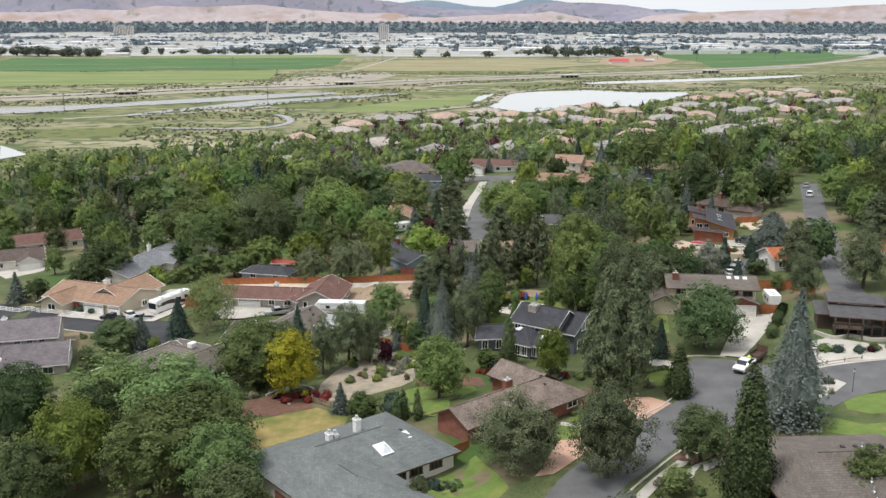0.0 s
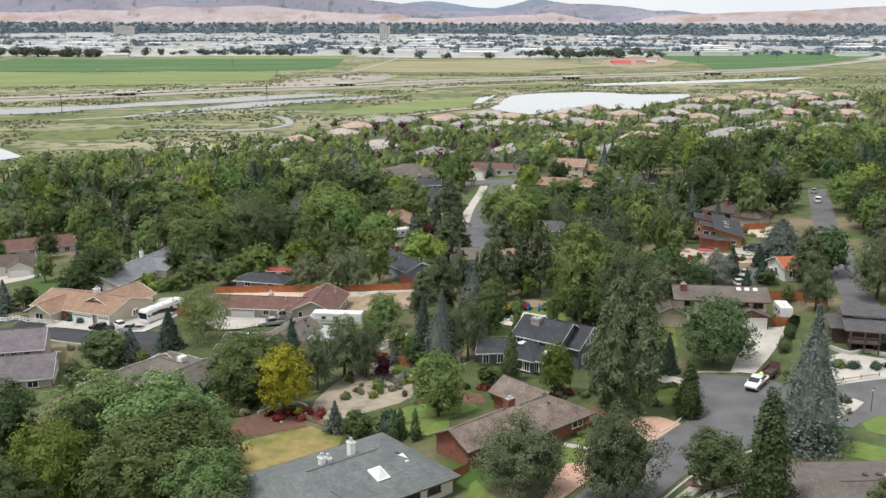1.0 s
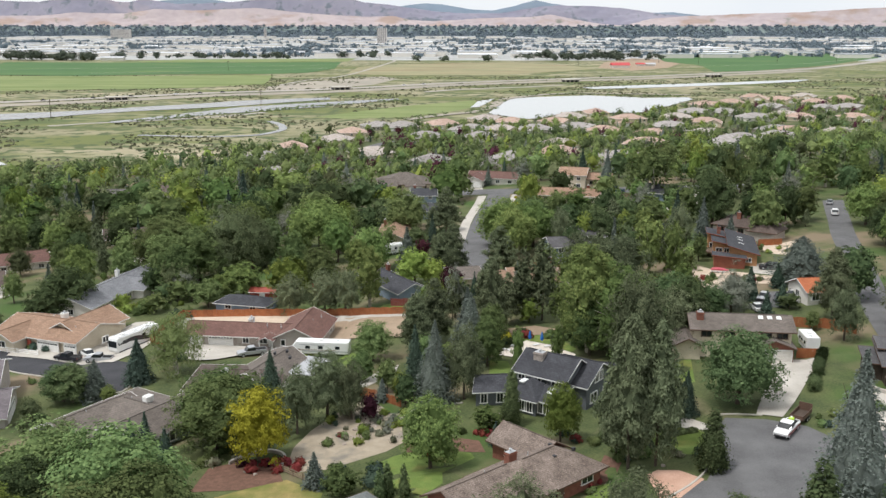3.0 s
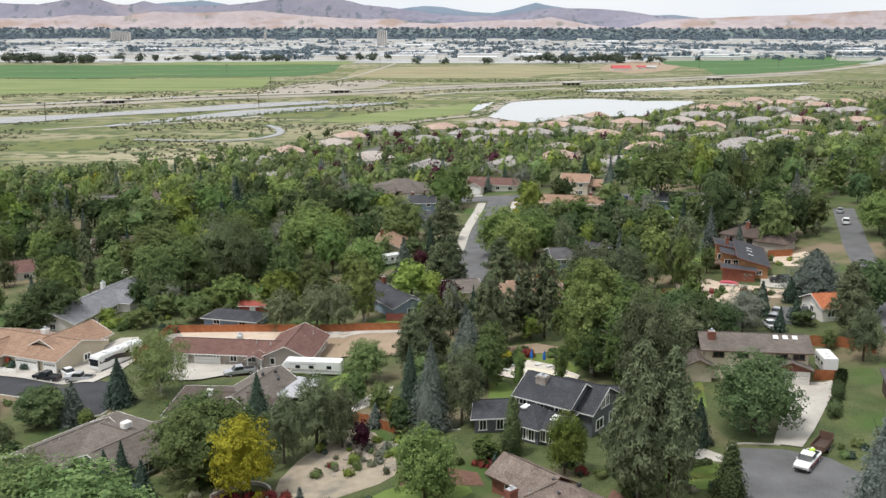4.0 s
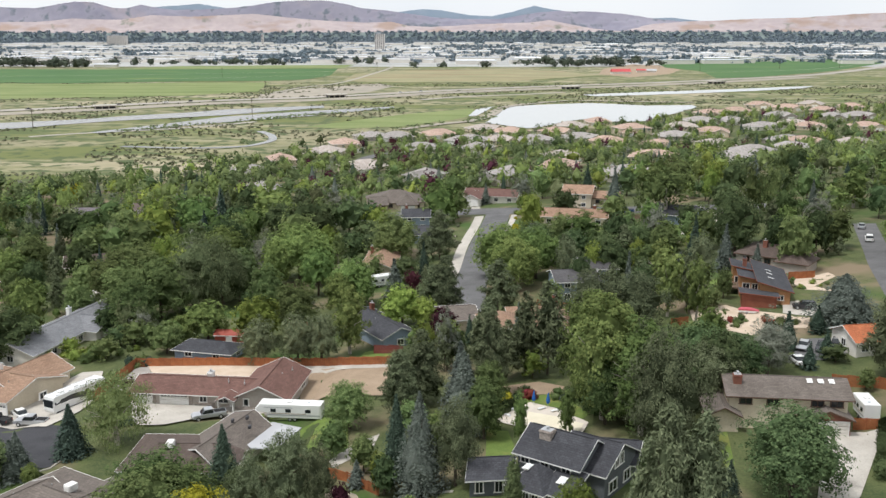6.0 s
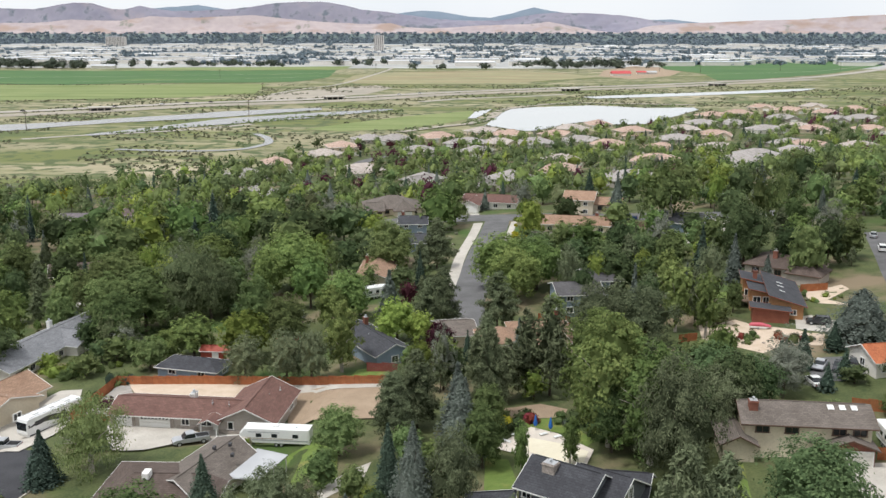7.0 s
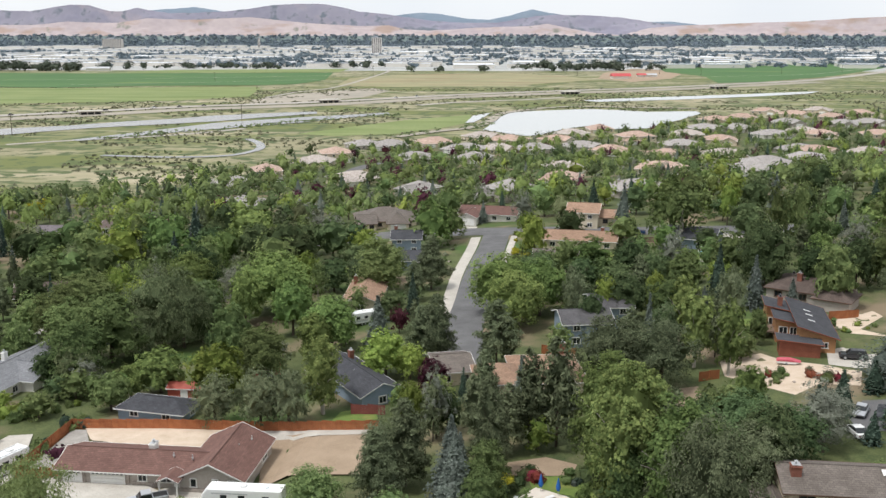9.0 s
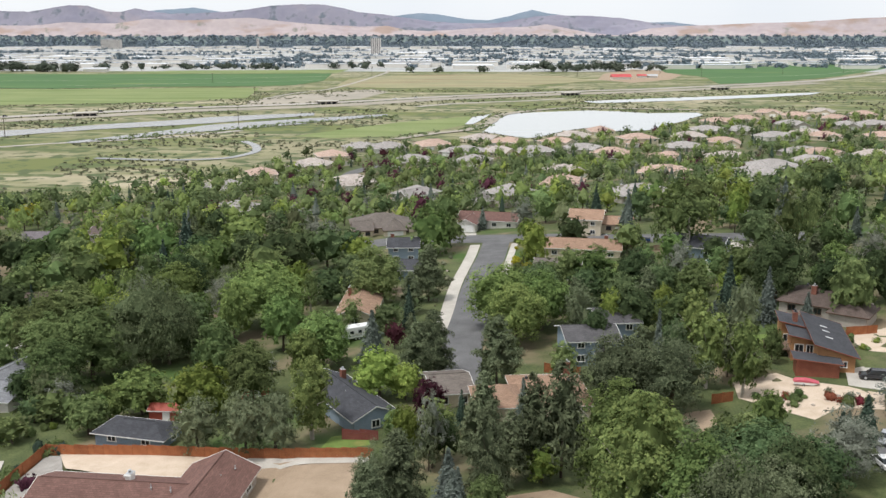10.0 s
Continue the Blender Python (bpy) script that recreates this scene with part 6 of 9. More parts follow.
estate_house(197.3, 768.1, 23.6, 25.0, 17.0, WALL_WHITE, ROOF_STONE, "large pale house with light grey roof", 2.8, 1)
estate_house(184.8, 813.2, 35.4, 25.0, 15.0, WALL_TAUPE, ROOF_STONE, "taupe house with beige grey tile roof", 2.8, 0)
estate_house(236.6, 862.6, -1.0, 25.0, 17.0, WALL_TAUPE, ROOF_STONE, "taupe house with beige grey tile roof", 2.8, 1)
estate_house(227.3, 789.6, -15.9, 25.0, 17.0, WALL_CREAM, ROOF_SAND, "cream house with sand-coloured tile roof", 2.8, 2)
estate_house(232.8, 769.9, -18.0, 25.0, 17.0, WALL_CREAM, ROOF_TILE, "stucco house with pinkish clay tile roof", 2.8, 1)
estate_house(184.6, 662.7, 23.6, 25.0, 17.0, WALL_TAUPE, ROOF_STONE, "taupe house with beige grey tile roof", 2.8, 2)
estate_house(190.9, 651.0, 14.2, 25.0, 17.0, WALL_CREAM, ROOF_TILE, "stucco house with pinkish clay tile roof", 2.8, 1)
estate_house(162.1, 570.6, -38.0, 25.0, 14.9, WALL_TAUPE, ROOF_STONE, "taupe house with beige grey tile roof", 2.8, 2)
estate_house(129.2, 523.2, -10.7, 23.7, 17.0, WALL_TAUPE, ROOF_STONE, "taupe house with beige grey tile roof", 2.8, 0)
estate_house(290.5, 918.5, -14.9, 25.0, 17.0, WALL_CREAM, ROOF_TILE, "stucco house with pinkish clay tile roof", 2.8, 1)
estate_house(329.7, 962.2, -8.6, 25.0, 17.0, WALL_CREAM, ROOF_TILE, "stucco house with pinkish clay tile roof", 2.8, 0)
estate_house(301.3, 865.8, 9.9, 25.0, 17.0, WALL_TAUPE, ROOF_STONE, "taupe house with beige grey tile roof", 2.8, 1)
estate_house(277.8, 854.7, -25.9, 25.0, 17.0, WALL_TAUPE, ROOF_STONE, "taupe house with beige grey tile roof", 2.8, 2)
estate_house(218.7, 637.5, -31.6, 25.0, 17.0, WALL_CREAM, ROOF_SAND, "cream house with sand-coloured tile roof", 2.8, 1)
estate_house(113.1, 491.0, -7.5, 18.5, 16.7, WALL_TAUPE, ROOF_STONE, "taupe house with beige grey tile roof", 2.8, 0)
estate_house(138.9, 765.3, -8.6, 24.9, 16.4, WALL_CREAM, ROOF_SAND, "cream house with sand-coloured tile roof", 2.8, 0)
estate_house(-124.7, 525.7, 39.1, 25.0, 17.0, WALL_TAUPE, ROOF_STONE, "taupe house with beige grey tile roof", 2.8, 0)
estate_house(274.3, 772.0, -6.5, 25.0, 17.0, WALL_CREAM, ROOF_TILE, "stucco house with pinkish clay tile roof", 2.8, 1)
estate_house(-9.0, 613.0, -18.0, 19.1, 17.0, WALL_TAUPE, ROOF_STONE, "taupe house with beige grey tile roof", 2.8, 1)
estate_house(-101.6, 457.8, -10.7, 16.7, 17.0, WALL_TAUPE, ROOF_STONE, "taupe house with beige grey tile roof", 2.8, 0)
estate_house(43.1, 723.7, 25.7, 20.0, 16.3, WALL_CREAM, ROOF_TILE, "stucco house with pinkish clay tile roof", 2.8, 2)
estate_house(265.9, 946.7, 8.8, 25.0, 17.0, WALL_CREAM, ROOF_TILE, "stucco house with pinkish clay tile roof", 2.8, 1)
estate_house(302.8, 993.3, -28.8, 25.0, 17.0, WALL_CREAM, ROOF_SAND, "cream house with sand-coloured tile roof", 2.8, 1)
estate_house(159.6, 812.0, 22.6, 25.0, 17.0, WALL_TAUPE, ROOF_STONE, "taupe house with beige grey tile roof", 2.8, 2)
estate_house(3.7, 665.8, 22.6, 17.7, 17.0, WALL_CREAM, ROOF_SAND, "cream house with sand-coloured tile roof", 2.8, 1)
estate_house(121.3, 696.1, 12.1, 25.0, 17.0, WALL_TAUPE, ROOF_STONE, "taupe house with beige grey tile roof", 2.8, 1)

POOL = bpy.data.materials.new("pool water")
POOL.use_nodes = True
POOL.node_tree.nodes["Principled BSDF"].inputs["Base Color"].default_value = (0.22, 0.52, 0.55, 1)
POOL.node_tree.nodes["Principled BSDF"].inputs["Roughness"].default_value = 0.08
DOOR_RED_FENCE = material("dull red boards", (0.17, 0.045, 0.04), (0.26, 0.085, 0.07), 0.85, 0.9, 8, fine=7, spread=0.12)


def fence_panel(length, h, mat):
    """Upright boards on two rails."""
    bm = bmesh.new()
    n = max(2, round(length / 0.15))
    rnd = random.Random(int(length * 100))
    for k in range(n):
        box(bm, length * (k + 0.5) / n, rnd.uniform(-0.008, 0.008), -0.35, length / n - 0.012, 0.025, h + 0.35 + rnd.uniform(-0.02, 0.02))
    for z in (0.35, h - 0.35):
        box(bm, length / 2, 0.04, z, length, 0.05, 0.09)
    return mesh_of("panel", bm, mat)


def fence(corners, h, mat, label):
    """A board fence along corners: a post at each 2.4 m and a panel between two posts."""
    pts = [Vector(p) for p in corners]
    x0, y0 = pts[0]
    ob = thing("fence", pose(x0, y0, terrain(x0, y0)), label, "fence", "garden fences")
    post = stored(("post", h, mat.name), lambda: mesh_of("post", one_box(0, 0, -0.5, 0.11, 0.11, h + 0.58), mat))
    for a, b in zip(pts, pts[1:]):
        n = max(1, round((b - a).length / 2.4))
        step = (b - a) / n
        piece = stored(("panel", round(step.length, 2), h, mat.name), lambda: fence_panel(step.length, h, mat))
        turn = math.degrees(math.atan2(step.y, step.x))
        for k in range(n):
            p = a + step * k
            z = min(terrain(p.x, p.y), terrain(p.x + step.x, p.y + step.y))
            o = tagged(part("panel", piece, None, ob), kind="stuff")
            o.matrix_local = ob.matrix_world.inverted() @ pose(p.x, p.y, z + 0.04, 0, 0, turn)
            o = part("post", post, None, ob)
            o.matrix_local = ob.matrix_world.inverted() @ pose(p.x, p.y, z, 0, 0, turn)


def rail_fence(corners, h, mat, label, step=2.4, rails=3):
    pts = [Vector(p) for p in corners]
    ob = thing("rail_fence", pose(*pts[0], terrain(*pts[0])), label, "fence", "garden fences")
    for a, b in zip(pts, pts[1:]):
        n = max(1, round((b - a).length / step))
        for k in range(n + 1):
            p = a + (b - a) * k / n
            o = part("post", stored(("rp", h, mat.name), lambda: mesh_of("post", one_box(0, 0, -0.4, 0.13, 0.13, h + 0.5), mat)), None, ob)
            o.matrix_local = ob.matrix_world.inverted() @ pose(p.x, p.y, terrain(p.x, p.y))
        for r in range(rails):
            z = h * (r + 0.7) / rails
            bm = bmesh.new()
            for k in range(n):
                p, q = a + (b - a) * k / n, a + (b - a) * (k + 1) / n
                A, B = Vector((p.x, p.y, terrain(p.x, p.y) + z)), Vector((q.x, q.y, terrain(q.x, q.y) + z))
                inv = ob.matrix_world.inverted()
                tube(bm, inv @ A, inv @ B, 0.07, 0.07, 4)
            part("rail", bm, mat, ob)


# ---- vehicles ----
PAINT_LIME = material("lime green plastic", (0.42, 0.62, 0.06), (0.55, 0.75, 0.10), 0.5, 1, 3)
TYRE = material("tyre rubber", (0.012, 0.012, 0.013), (0.025, 0.025, 0.025), 0.9, 3, 3)
GRAPHIC = material("dark coach graphics", (0.03, 0.03, 0.035), (0.06, 0.06, 0.07), 0.3, 1, 3, gloss=0.6)
TARP_RED = material("faded pink canvas", (0.42, 0.07, 0.10), (0.55, 0.13, 0.16), 0.85, 1, 5)
CANVAS_BLUE = material("blue canvas", (0.015, 0.10, 0.36), (0.03, 0.15, 0.46), 0.85, 1, 5)
BIN_GREEN = material("green plastic", (0.015, 0.17, 0.10), (0.025, 0.23, 0.14), 0.5, 1, 4)


def hull(bm, profile, half, inset=0.12):
    """A car body: a side profile swept across, drawn in at both flanks."""
    rows = []
    for y, s in ((-half, 0.0), (-half + inset, 1.0), (half - inset, 1.0), (half, 0.0)):
        cx, cz = sum(p[0] for p in profile) / len(profile), sum(p[1] for p in profile) / len(profile)
        k = 1.0 if s else 0.955
        rows.append([bm.verts.new((cx + (x - cx) * k, y, cz + (z - cz) * (1.0 if s else 0.90))) for x, z in profile])
    n = len(profile)
    for a, b in zip(rows, rows[1:]):
        for k in range(n):
            bm.faces.new((a[k], a[(k + 1) % n], b[(k + 1) % n], b[k]))
    bm.faces.new(list(reversed(rows[0])))
    bm.faces.new(rows[-1])
    bmesh.ops.recalc_face_normals(bm, faces=bm.faces[:])
    return bm


def wheels(ob, axles, half, r):
    tyre = stored(("tyre", r), lambda: mesh_of("wheel", tube(bmesh.new(), (0, -0.11, 0), (0, 0.11, 0), r, r, 14), TYRE))
    rim = stored(("rim", r), lambda: mesh_of("rim", tube(bmesh.new(), (0, -0.125, 0), (0, 0.125, 0), r * 0.6, r * 0.6, 10), METAL))
    for x in axles:
        for s in (-1, 1):
            o = part("wheel", tyre, None, ob)
            o.location = (x, s * (half - 0.1), r)
            part("rim", rim, None, o)


def car(x, y, turn, paint, label, kind="sedan", group="parked cars"):
    """A car that heads along its own +x."""
    ob = thing("pickup_truck" if kind == "pickup" else "car", pose(x, y, terrain(x, y) + 0.07, 0, 0, turn), label, "pickup" if kind == "pickup" else "car", group)
    if kind == "sedan":
        low = [(-2.3, 0.32), (2.25, 0.30), (2.32, 0.62), (1.9, 0.78), (1.05, 0.90), (-1.6, 0.93), (-2.25, 0.85)]
        top = [(-1.75, 0.92), (1.1, 0.88), (0.45, 1.38), (-0.95, 1.42)]
        roof = [(-0.95, 1.40), (0.45, 1.36), (0.42, 1.44), (-0.9, 1.47)]
        axles, half, r = (-1.4, 1.4), 0.9, 0.33
    elif kind == "suv":
        low = [(-2.35, 0.40), (2.3, 0.38), (2.38, 0.80), (2.1, 0.98), (1.2, 1.06), (-2.3, 1.10)]
        top = [(-2.25, 1.08), (1.25, 1.04), (0.6, 1.66), (-2.0, 1.70)]
        roof = [(-2.0, 1.68), (0.6, 1.64), (0.5, 1.75), (-1.9, 1.78)]
        axles, half, r = (-1.45, 1.45), 0.96, 0.38
    else:
        low = [(-2.9, 0.50), (2.75, 0.46), (2.85, 0.92), (2.5, 1.10), (1.35, 1.16), (-2.85, 1.14)]
        top = [(-0.75, 1.14), (1.35, 1.14), (0.75, 1.76), (-0.65, 1.80)]
        roof = [(-0.65, 1.78), (0.75, 1.74), (0.68, 1.85), (-0.6, 1.88)]
        axles, half, r = (-1.85, 1.85), 0.99, 0.40
    part("body", hull(bmesh.new(), low, half), paint, ob)
    part("cabin_glass", hull(bmesh.new(), top, half - 0.1, 0.16), GLASS, ob)
    part("roof", hull(bmesh.new(), roof, half - 0.2, 0.1), paint, ob)
    for s in (-1, 1):
        part("headlight", one_box(low[2][0] - 0.10, s * (half - 0.3), low[2][1] - 0.12, 0.12, 0.34, 0.14), SKYLIGHT, ob)
        part("tail_light", one_box(low[0][0] - 0.0, s * (half - 0.25), low[-1][1] - 0.28, 0.08, 0.2, 0.22), PAINT_RED, ob)
        part("mirror", one_box(top[1][0] - 0.25, s * (half + 0.06), top[1][1] + 0.05, 0.12, 0.18, 0.13, bevel=0.02), paint, ob)
    part("bumper", one_box(low[1][0] + 0.03, 0, low[1][1], 0.14, half * 1.7, 0.2, bevel=0.03), DARK_METAL, ob)
    if kind == "pickup":
        bm = bmesh.new()
        box(bm, -1.85, 0, 1.145, 1.9, half * 1.62, 0.012)
        part("cargo_bed", bm, TYRE, ob)
        for s in (-1, 1):
            part("bed_side", one_box(-1.85, s * (half - 0.14), 1.13, 2.05, 0.09, 0.10), paint, ob)
        part("tailgate", one_box(-2.83, 0, 0.75, 0.08, half * 1.6, 0.48), paint, ob)
    wheels(ob, axles, half, r)
    return ob


def motor_coach(x, y, turn):
    """A long white motor home with dark swept graphics."""
    ob = thing("motor_home", pose(x, y, terrain(x, y) + 0.06, 0, 0, turn), "long white motor home with dark swept graphics on its side", "motor home")
    body = [(-6.0, 0.45), (5.7, 0.42), (6.0, 1.0), (6.0, 2.2), (5.75, 3.35), (5.4, 3.5), (-5.9, 3.5), (-6.05, 3.2)]
    part("body", hull(bmesh.new(), body, 1.27, 0.08), PAINT_WHITE, ob)
    bm = bmesh.new()
    box(bm, 5.98, 0, 1.55, 0.12, 2.2, 1.35, bevel=0.04)
    part("windscreen", bm, GLASS, ob)
    for s in (-1, 1):
        for lx, xx in ((1.5, 3.6), (1.3, 1.2), (1.0, -1.6), (1.2, -4.0)):
            part("window", one_box(xx, s * 1.275, 1.95, lx, 0.04, 0.75, bevel=0.015), GLASS, ob)
        bm = bmesh.new()
        rings = []
        for k in range(25):
            u = k / 24
            mid = 1.75 + 0.75 * math.sin(u * 4.2 + 0.4) * (1 - 0.4 * u)
            half = 0.08 + 0.42 * math.sin(u * 3.14)
            rings.append([bm.verts.new((5.3 - 10.8 * u, s * yy, zz)) for yy, zz in ((1.2, mid - half), (1.3, mid - half), (1.3, mid + half), (1.2, mid + half))])
        for a, b in zip(rings, rings[1:]):
            for q in range(4):
                bm.faces.new((a[q], a[(q + 1) % 4], b[(q + 1) % 4], b[q]))
        bm.faces.new(rings[0])
        bm.faces.new(rings[-1])
        bmesh.ops.recalc_face_normals(bm, faces=bm.faces[:])
        part("graphic_band", bm, GRAPHIC, ob)
        part("skirt_stripe", one_box(0, s * 1.275, 0.5, 11.0, 0.035, 0.22), GRAPHIC, ob)
        part("mirror", one_box(5.7, s * 1.5, 2.1, 0.15, 0.25, 0.5, bevel=0.03), DARK_METAL, ob)
    for xx in (3.2, 0.0, -3.4):
        part("roof_unit", one_box(xx, 0, 3.5, 1.1, 0.9, 0.28, bevel=0.06), PAINT_WHITE, ob)
    part("roof_rail", box(one_box(0, -0.95, 3.5, 10.5, 0.06, 0.08), 0, 0.95, 3.5, 10.5, 0.06, 0.08), PAINT_SILVER, ob)
    wheels(ob, (3.6, -2.6, -3.8), 1.25, 0.5)


def caravan(x, y, turn, length, label, stripe=True):
    """A boxy travel trailer."""
    a = length / 2
    ob = thing("travel_trailer", pose(x, y, terrain(x, y) + 0.05, 0, 0, turn), label, "trailer", "parked trailers")
    body = [(-a, 0.55), (a * 0.62, 0.55), (a * 0.72, 1.45), (a, 1.55), (a, 2.1), (a * 0.86, 2.95), (-a, 2.95)]
    part("body", hull(bmesh.new(), body, 1.2, 0.1), PAINT_WHITE, ob)
    for s in (-1, 1):
        for xx in (-0.6, 0.0, 0.45):
            part("window", one_box(xx * a, s * 1.205, 1.55, 0.9, 0.04, 0.6, bevel=0.015), GLASS, ob)
        if stripe:
            part("stripe", one_box(-0.16 * a, s * 1.2, 1.0, 1.6 * a, 0.035, 0.2), PAINT_SILVER, ob)
            part("stripe", one_box(0.1 * a, s * 1.2, 1.3, 1.3 * a, 0.035, 0.1, bevel=0.01), SOIL, ob, "tan painted stripe")
            part("stripe", one_box(0.3 * a, s * 1.2, 2.3, 0.9 * a, 0.035, 0.12), PAINT_SILVER, ob)
    part("door", one_box(0.22 * a, -1.21, 0.7, 0.7, 0.04, 1.8), TRIM, ob)
    part("roof_unit", one_box(0, 0, 2.95, 0.9, 0.8, 0.25, bevel=0.06), PAINT_WHITE, ob)
    part("roof_vent", one_box(-0.6 * a, 0.2, 2.95, 0.4, 0.4, 0.14), SKYLIGHT, ob)
    part("drawbar", one_box(a + 0.5, 0, 0.5, 1.4, 0.12, 0.12), DARK_METAL, ob)
    wheels(ob, (-0.25, -1.05), 1.15, 0.35)


motor_coach(-73.2, 196.3, 246.5)
car(-84.2, 188.9, 163.8, PAINT_DARK, "dark pickup truck parked on the concrete drive", "pickup")
car(-81.6, 192.2, 136.0, PAINT_WHITE, "small white car parked on the concrete drive", "sedan")
car(-77.2, 187.4, 178.8, PAINT_SILVER, "silver pickup truck parked across the drive", "pickup")
car(-45.8, 185.9, 206.0, PAINT_SILVER, "silver pickup truck beside the brown roof", "pickup")
caravan(-31.6, 183.9, 177.3, 11.0, "long white travel trailer parked beside a house")
caravan(57.1, 174.4, 88.7, 5.6, "white travel trailer parked behind a cedar gate")
caravan(-26.6, 271.0, 32.8, 6.5, "white camper parked beside the cream house")
car(65.9, 232.7, 168.2, PAINT_DARK, "black estate car on a concrete parking space", "suv")
car(57.5, 205.6, 240.5, PAINT_SILVER, "silver car in a shaded parking space")
car(60.3, 204.4, 244.8, PAINT_DARK, "dark car in a shaded parking space")
car(63.3, 205.4, 244.8, PAINT_DARK, "dark car in a shaded parking space", "suv")
car(54.1, 197.9, 96.5, PAINT_WHITE, "white car half hidden by shrubs")
car(44.7, 354.1, 168.2, PAINT_BLUE, "dark blue pickup truck beside the long house", "pickup")
car(-136.1, 250.8, 206.0, PAINT_RED, "dark red car on a concrete drive", "suv")
car(-134.3, 256.2, 206.0, PAINT_SILVER, "silver car on a concrete drive", "pickup")
car(-5.0, 236.8, 83.4, PAINT_RED, "dark red car beside the small garage", "suv")
car(99.8, 290.5, 72.8, PAINT_WHITE, "white car parked along the side street", "suv")
car(103.8, 307.2, 70.5, PAINT_SILVER, "silver car parked along the side street")
caravan(81.1, 376.0, 160.9, 6.0, "small white camper among trees")
tow = car(42.6, 136.5, 236.0, PAINT_WHITE, "white work pickup with maroon sides on the turning circle", "pickup")
part("side_panel", box(one_box(-0.2, -0.985, 0.55, 5.2, 0.03, 0.36), -0.2, 0.985, 0.55, 5.2, 0.03, 0.36), PAINT_RED, tow)
# Lime green load of unknown kind; its tank and pump are made up.
load = thing("equipment_load", pose(43.6, 138.0, terrain(43.6, 138.0) + 1.23, 0, 0, 56.0), "lime green garden equipment load in the pickup bed", "sprayer")
part("tank", one_box(0, 0, 0, 0.8, 0.7, 0.6, bevel=0.15), PAINT_LIME, load)
part("pump", one_box(0.6, 0, 0, 0.35, 0.4, 0.35, bevel=0.04), DARK_METAL, load)
part("cap", tube(bmesh.new(), (0, 0, 0.6), (0, 0, 0.7), 0.15, 0.15, 8), PAINT_WHITE, load)


def work_trailer(x, y, turn):
    ob = thing("utility_trailer", pose(x, y, terrain(x, y) + 0.07, 0, 0, turn), "rusty brown utility trailer hitched to the pickup", "trailer")
    part("deck", one_box(0, 0, 0.6, 4.2, 1.9, 0.12), WALL_DARK, ob)
    for s in (-1, 1):
        part("side_wall", one_box(0, s * 0.93, 0.72, 4.2, 0.06, 0.6), TRIM_BROWN, ob)
    part("tail_ramp", one_box(-2.1, 0, 0.72, 0.06, 1.9, 1.2), TRIM_BROWN, ob)
    part("front_wall", one_box(2.1, 0, 0.72, 0.06, 1.9, 0.6), TRIM_BROWN, ob)
    part("drawbar", one_box(2.8, 0, 0.55, 1.5, 0.1, 0.1), DARK_METAL, ob)
    wheels(ob, (-0.35, 0.4), 1.1, 0.32)


work_trailer(45.9, 141.2, 236.0)
boat = thing("covered_boat", pose(53.7, 229.9, terrain(53.7, 229.9), 0, 0, -13.3) @ Matrix.Diagonal((0.72, 0.72, 0.72, 1)), "small boat under a faded pink canvas cover", "boat")
part("hull", hull(bmesh.new(), [(-2.6, 0.35), (1.6, 0.35), (2.9, 0.95), (-2.7, 0.95)], 1.0, 0.35), PAINT_WHITE, boat)
part("cover", hull(bmesh.new(), [(-2.75, 0.9), (3.0, 0.93), (1.8, 1.25), (0.2, 1.55), (-2.4, 1.3)], 1.05, 0.5), TARP_RED, boat)
wheels(boat, (-0.4,), 1.0, 0.3)

wheelie = thing("wheelie_bin", pose(33.0, 134.7, terrain(33.0, 134.7), 0, 0, 39.2), "green plastic wheelie bin at the kerb", "bin")
part("body", hull(bmesh.new(), [(-0.30, 0.05), (0.26, 0.05), (0.36, 1.0), (-0.36, 1.0)], 0.32, 0.04), BIN_GREEN, wheelie)
part("lid", one_box(0, 0, 1.0, 0.8, 0.7, 0.09, bevel=0.03), BIN_GREEN, wheelie)
for s in (-1, 1):
    part("wheel", tube(bmesh.new(), (-0.3, s * 0.26, 0.1), (-0.3, s * 0.33, 0.1), 0.1, 0.1, 10), TYRE, wheelie)
part("handle", tube(bmesh.new(), (-0.44, -0.25, 0.98), (-0.44, 0.25, 0.98), 0.025, 0.025, 6), BIN_GREEN, wheelie)


def mailbox(x, y, turn, label):
    ob = thing("mailbox", pose(x, y, terrain(x, y), 0, 0, turn), label, "mailbox")
    part("post", one_box(0, 0, -0.4, 0.1, 0.1, 1.45), DARK_METAL, ob)
    bm = one_box(0, 0.1, 1.05, 0.22, 0.5, 0.15)
    tube(bm, (0, -0.15, 1.2), (0, 0.35, 1.2), 0.11, 0.11, 10)
    part("box", bm, DARK_METAL, ob)


mailbox(8.3, 102.1, 39.2, "dark metal mailbox on a post by the drive")
mailbox(28.1, 104.0, 50.7, "dark metal mailbox on a post by the kerb")


def street_lamp(x, y, h=3.2):
    ob = thing("garden_lamp", pose(x, y, terrain(x, y)), "slim dark lamp post on the lawn edge", "lamp post")
    part("post", tube(bmesh.new(), (0, 0, -0.4), (0, 0, h), 0.06, 0.045, 8), DARK_METAL, ob)
    part("lantern", one_box(0, 0, h, 0.28, 0.28, 0.4, bevel=0.04), SKYLIGHT, ob)
    part("cap", tube(bmesh.new(), (0, 0, h + 0.4), (0, 0, h + 0.55), 0.22, 0.02, 8), DARK_METAL, ob)


street_lamp(55.8, 124.7)


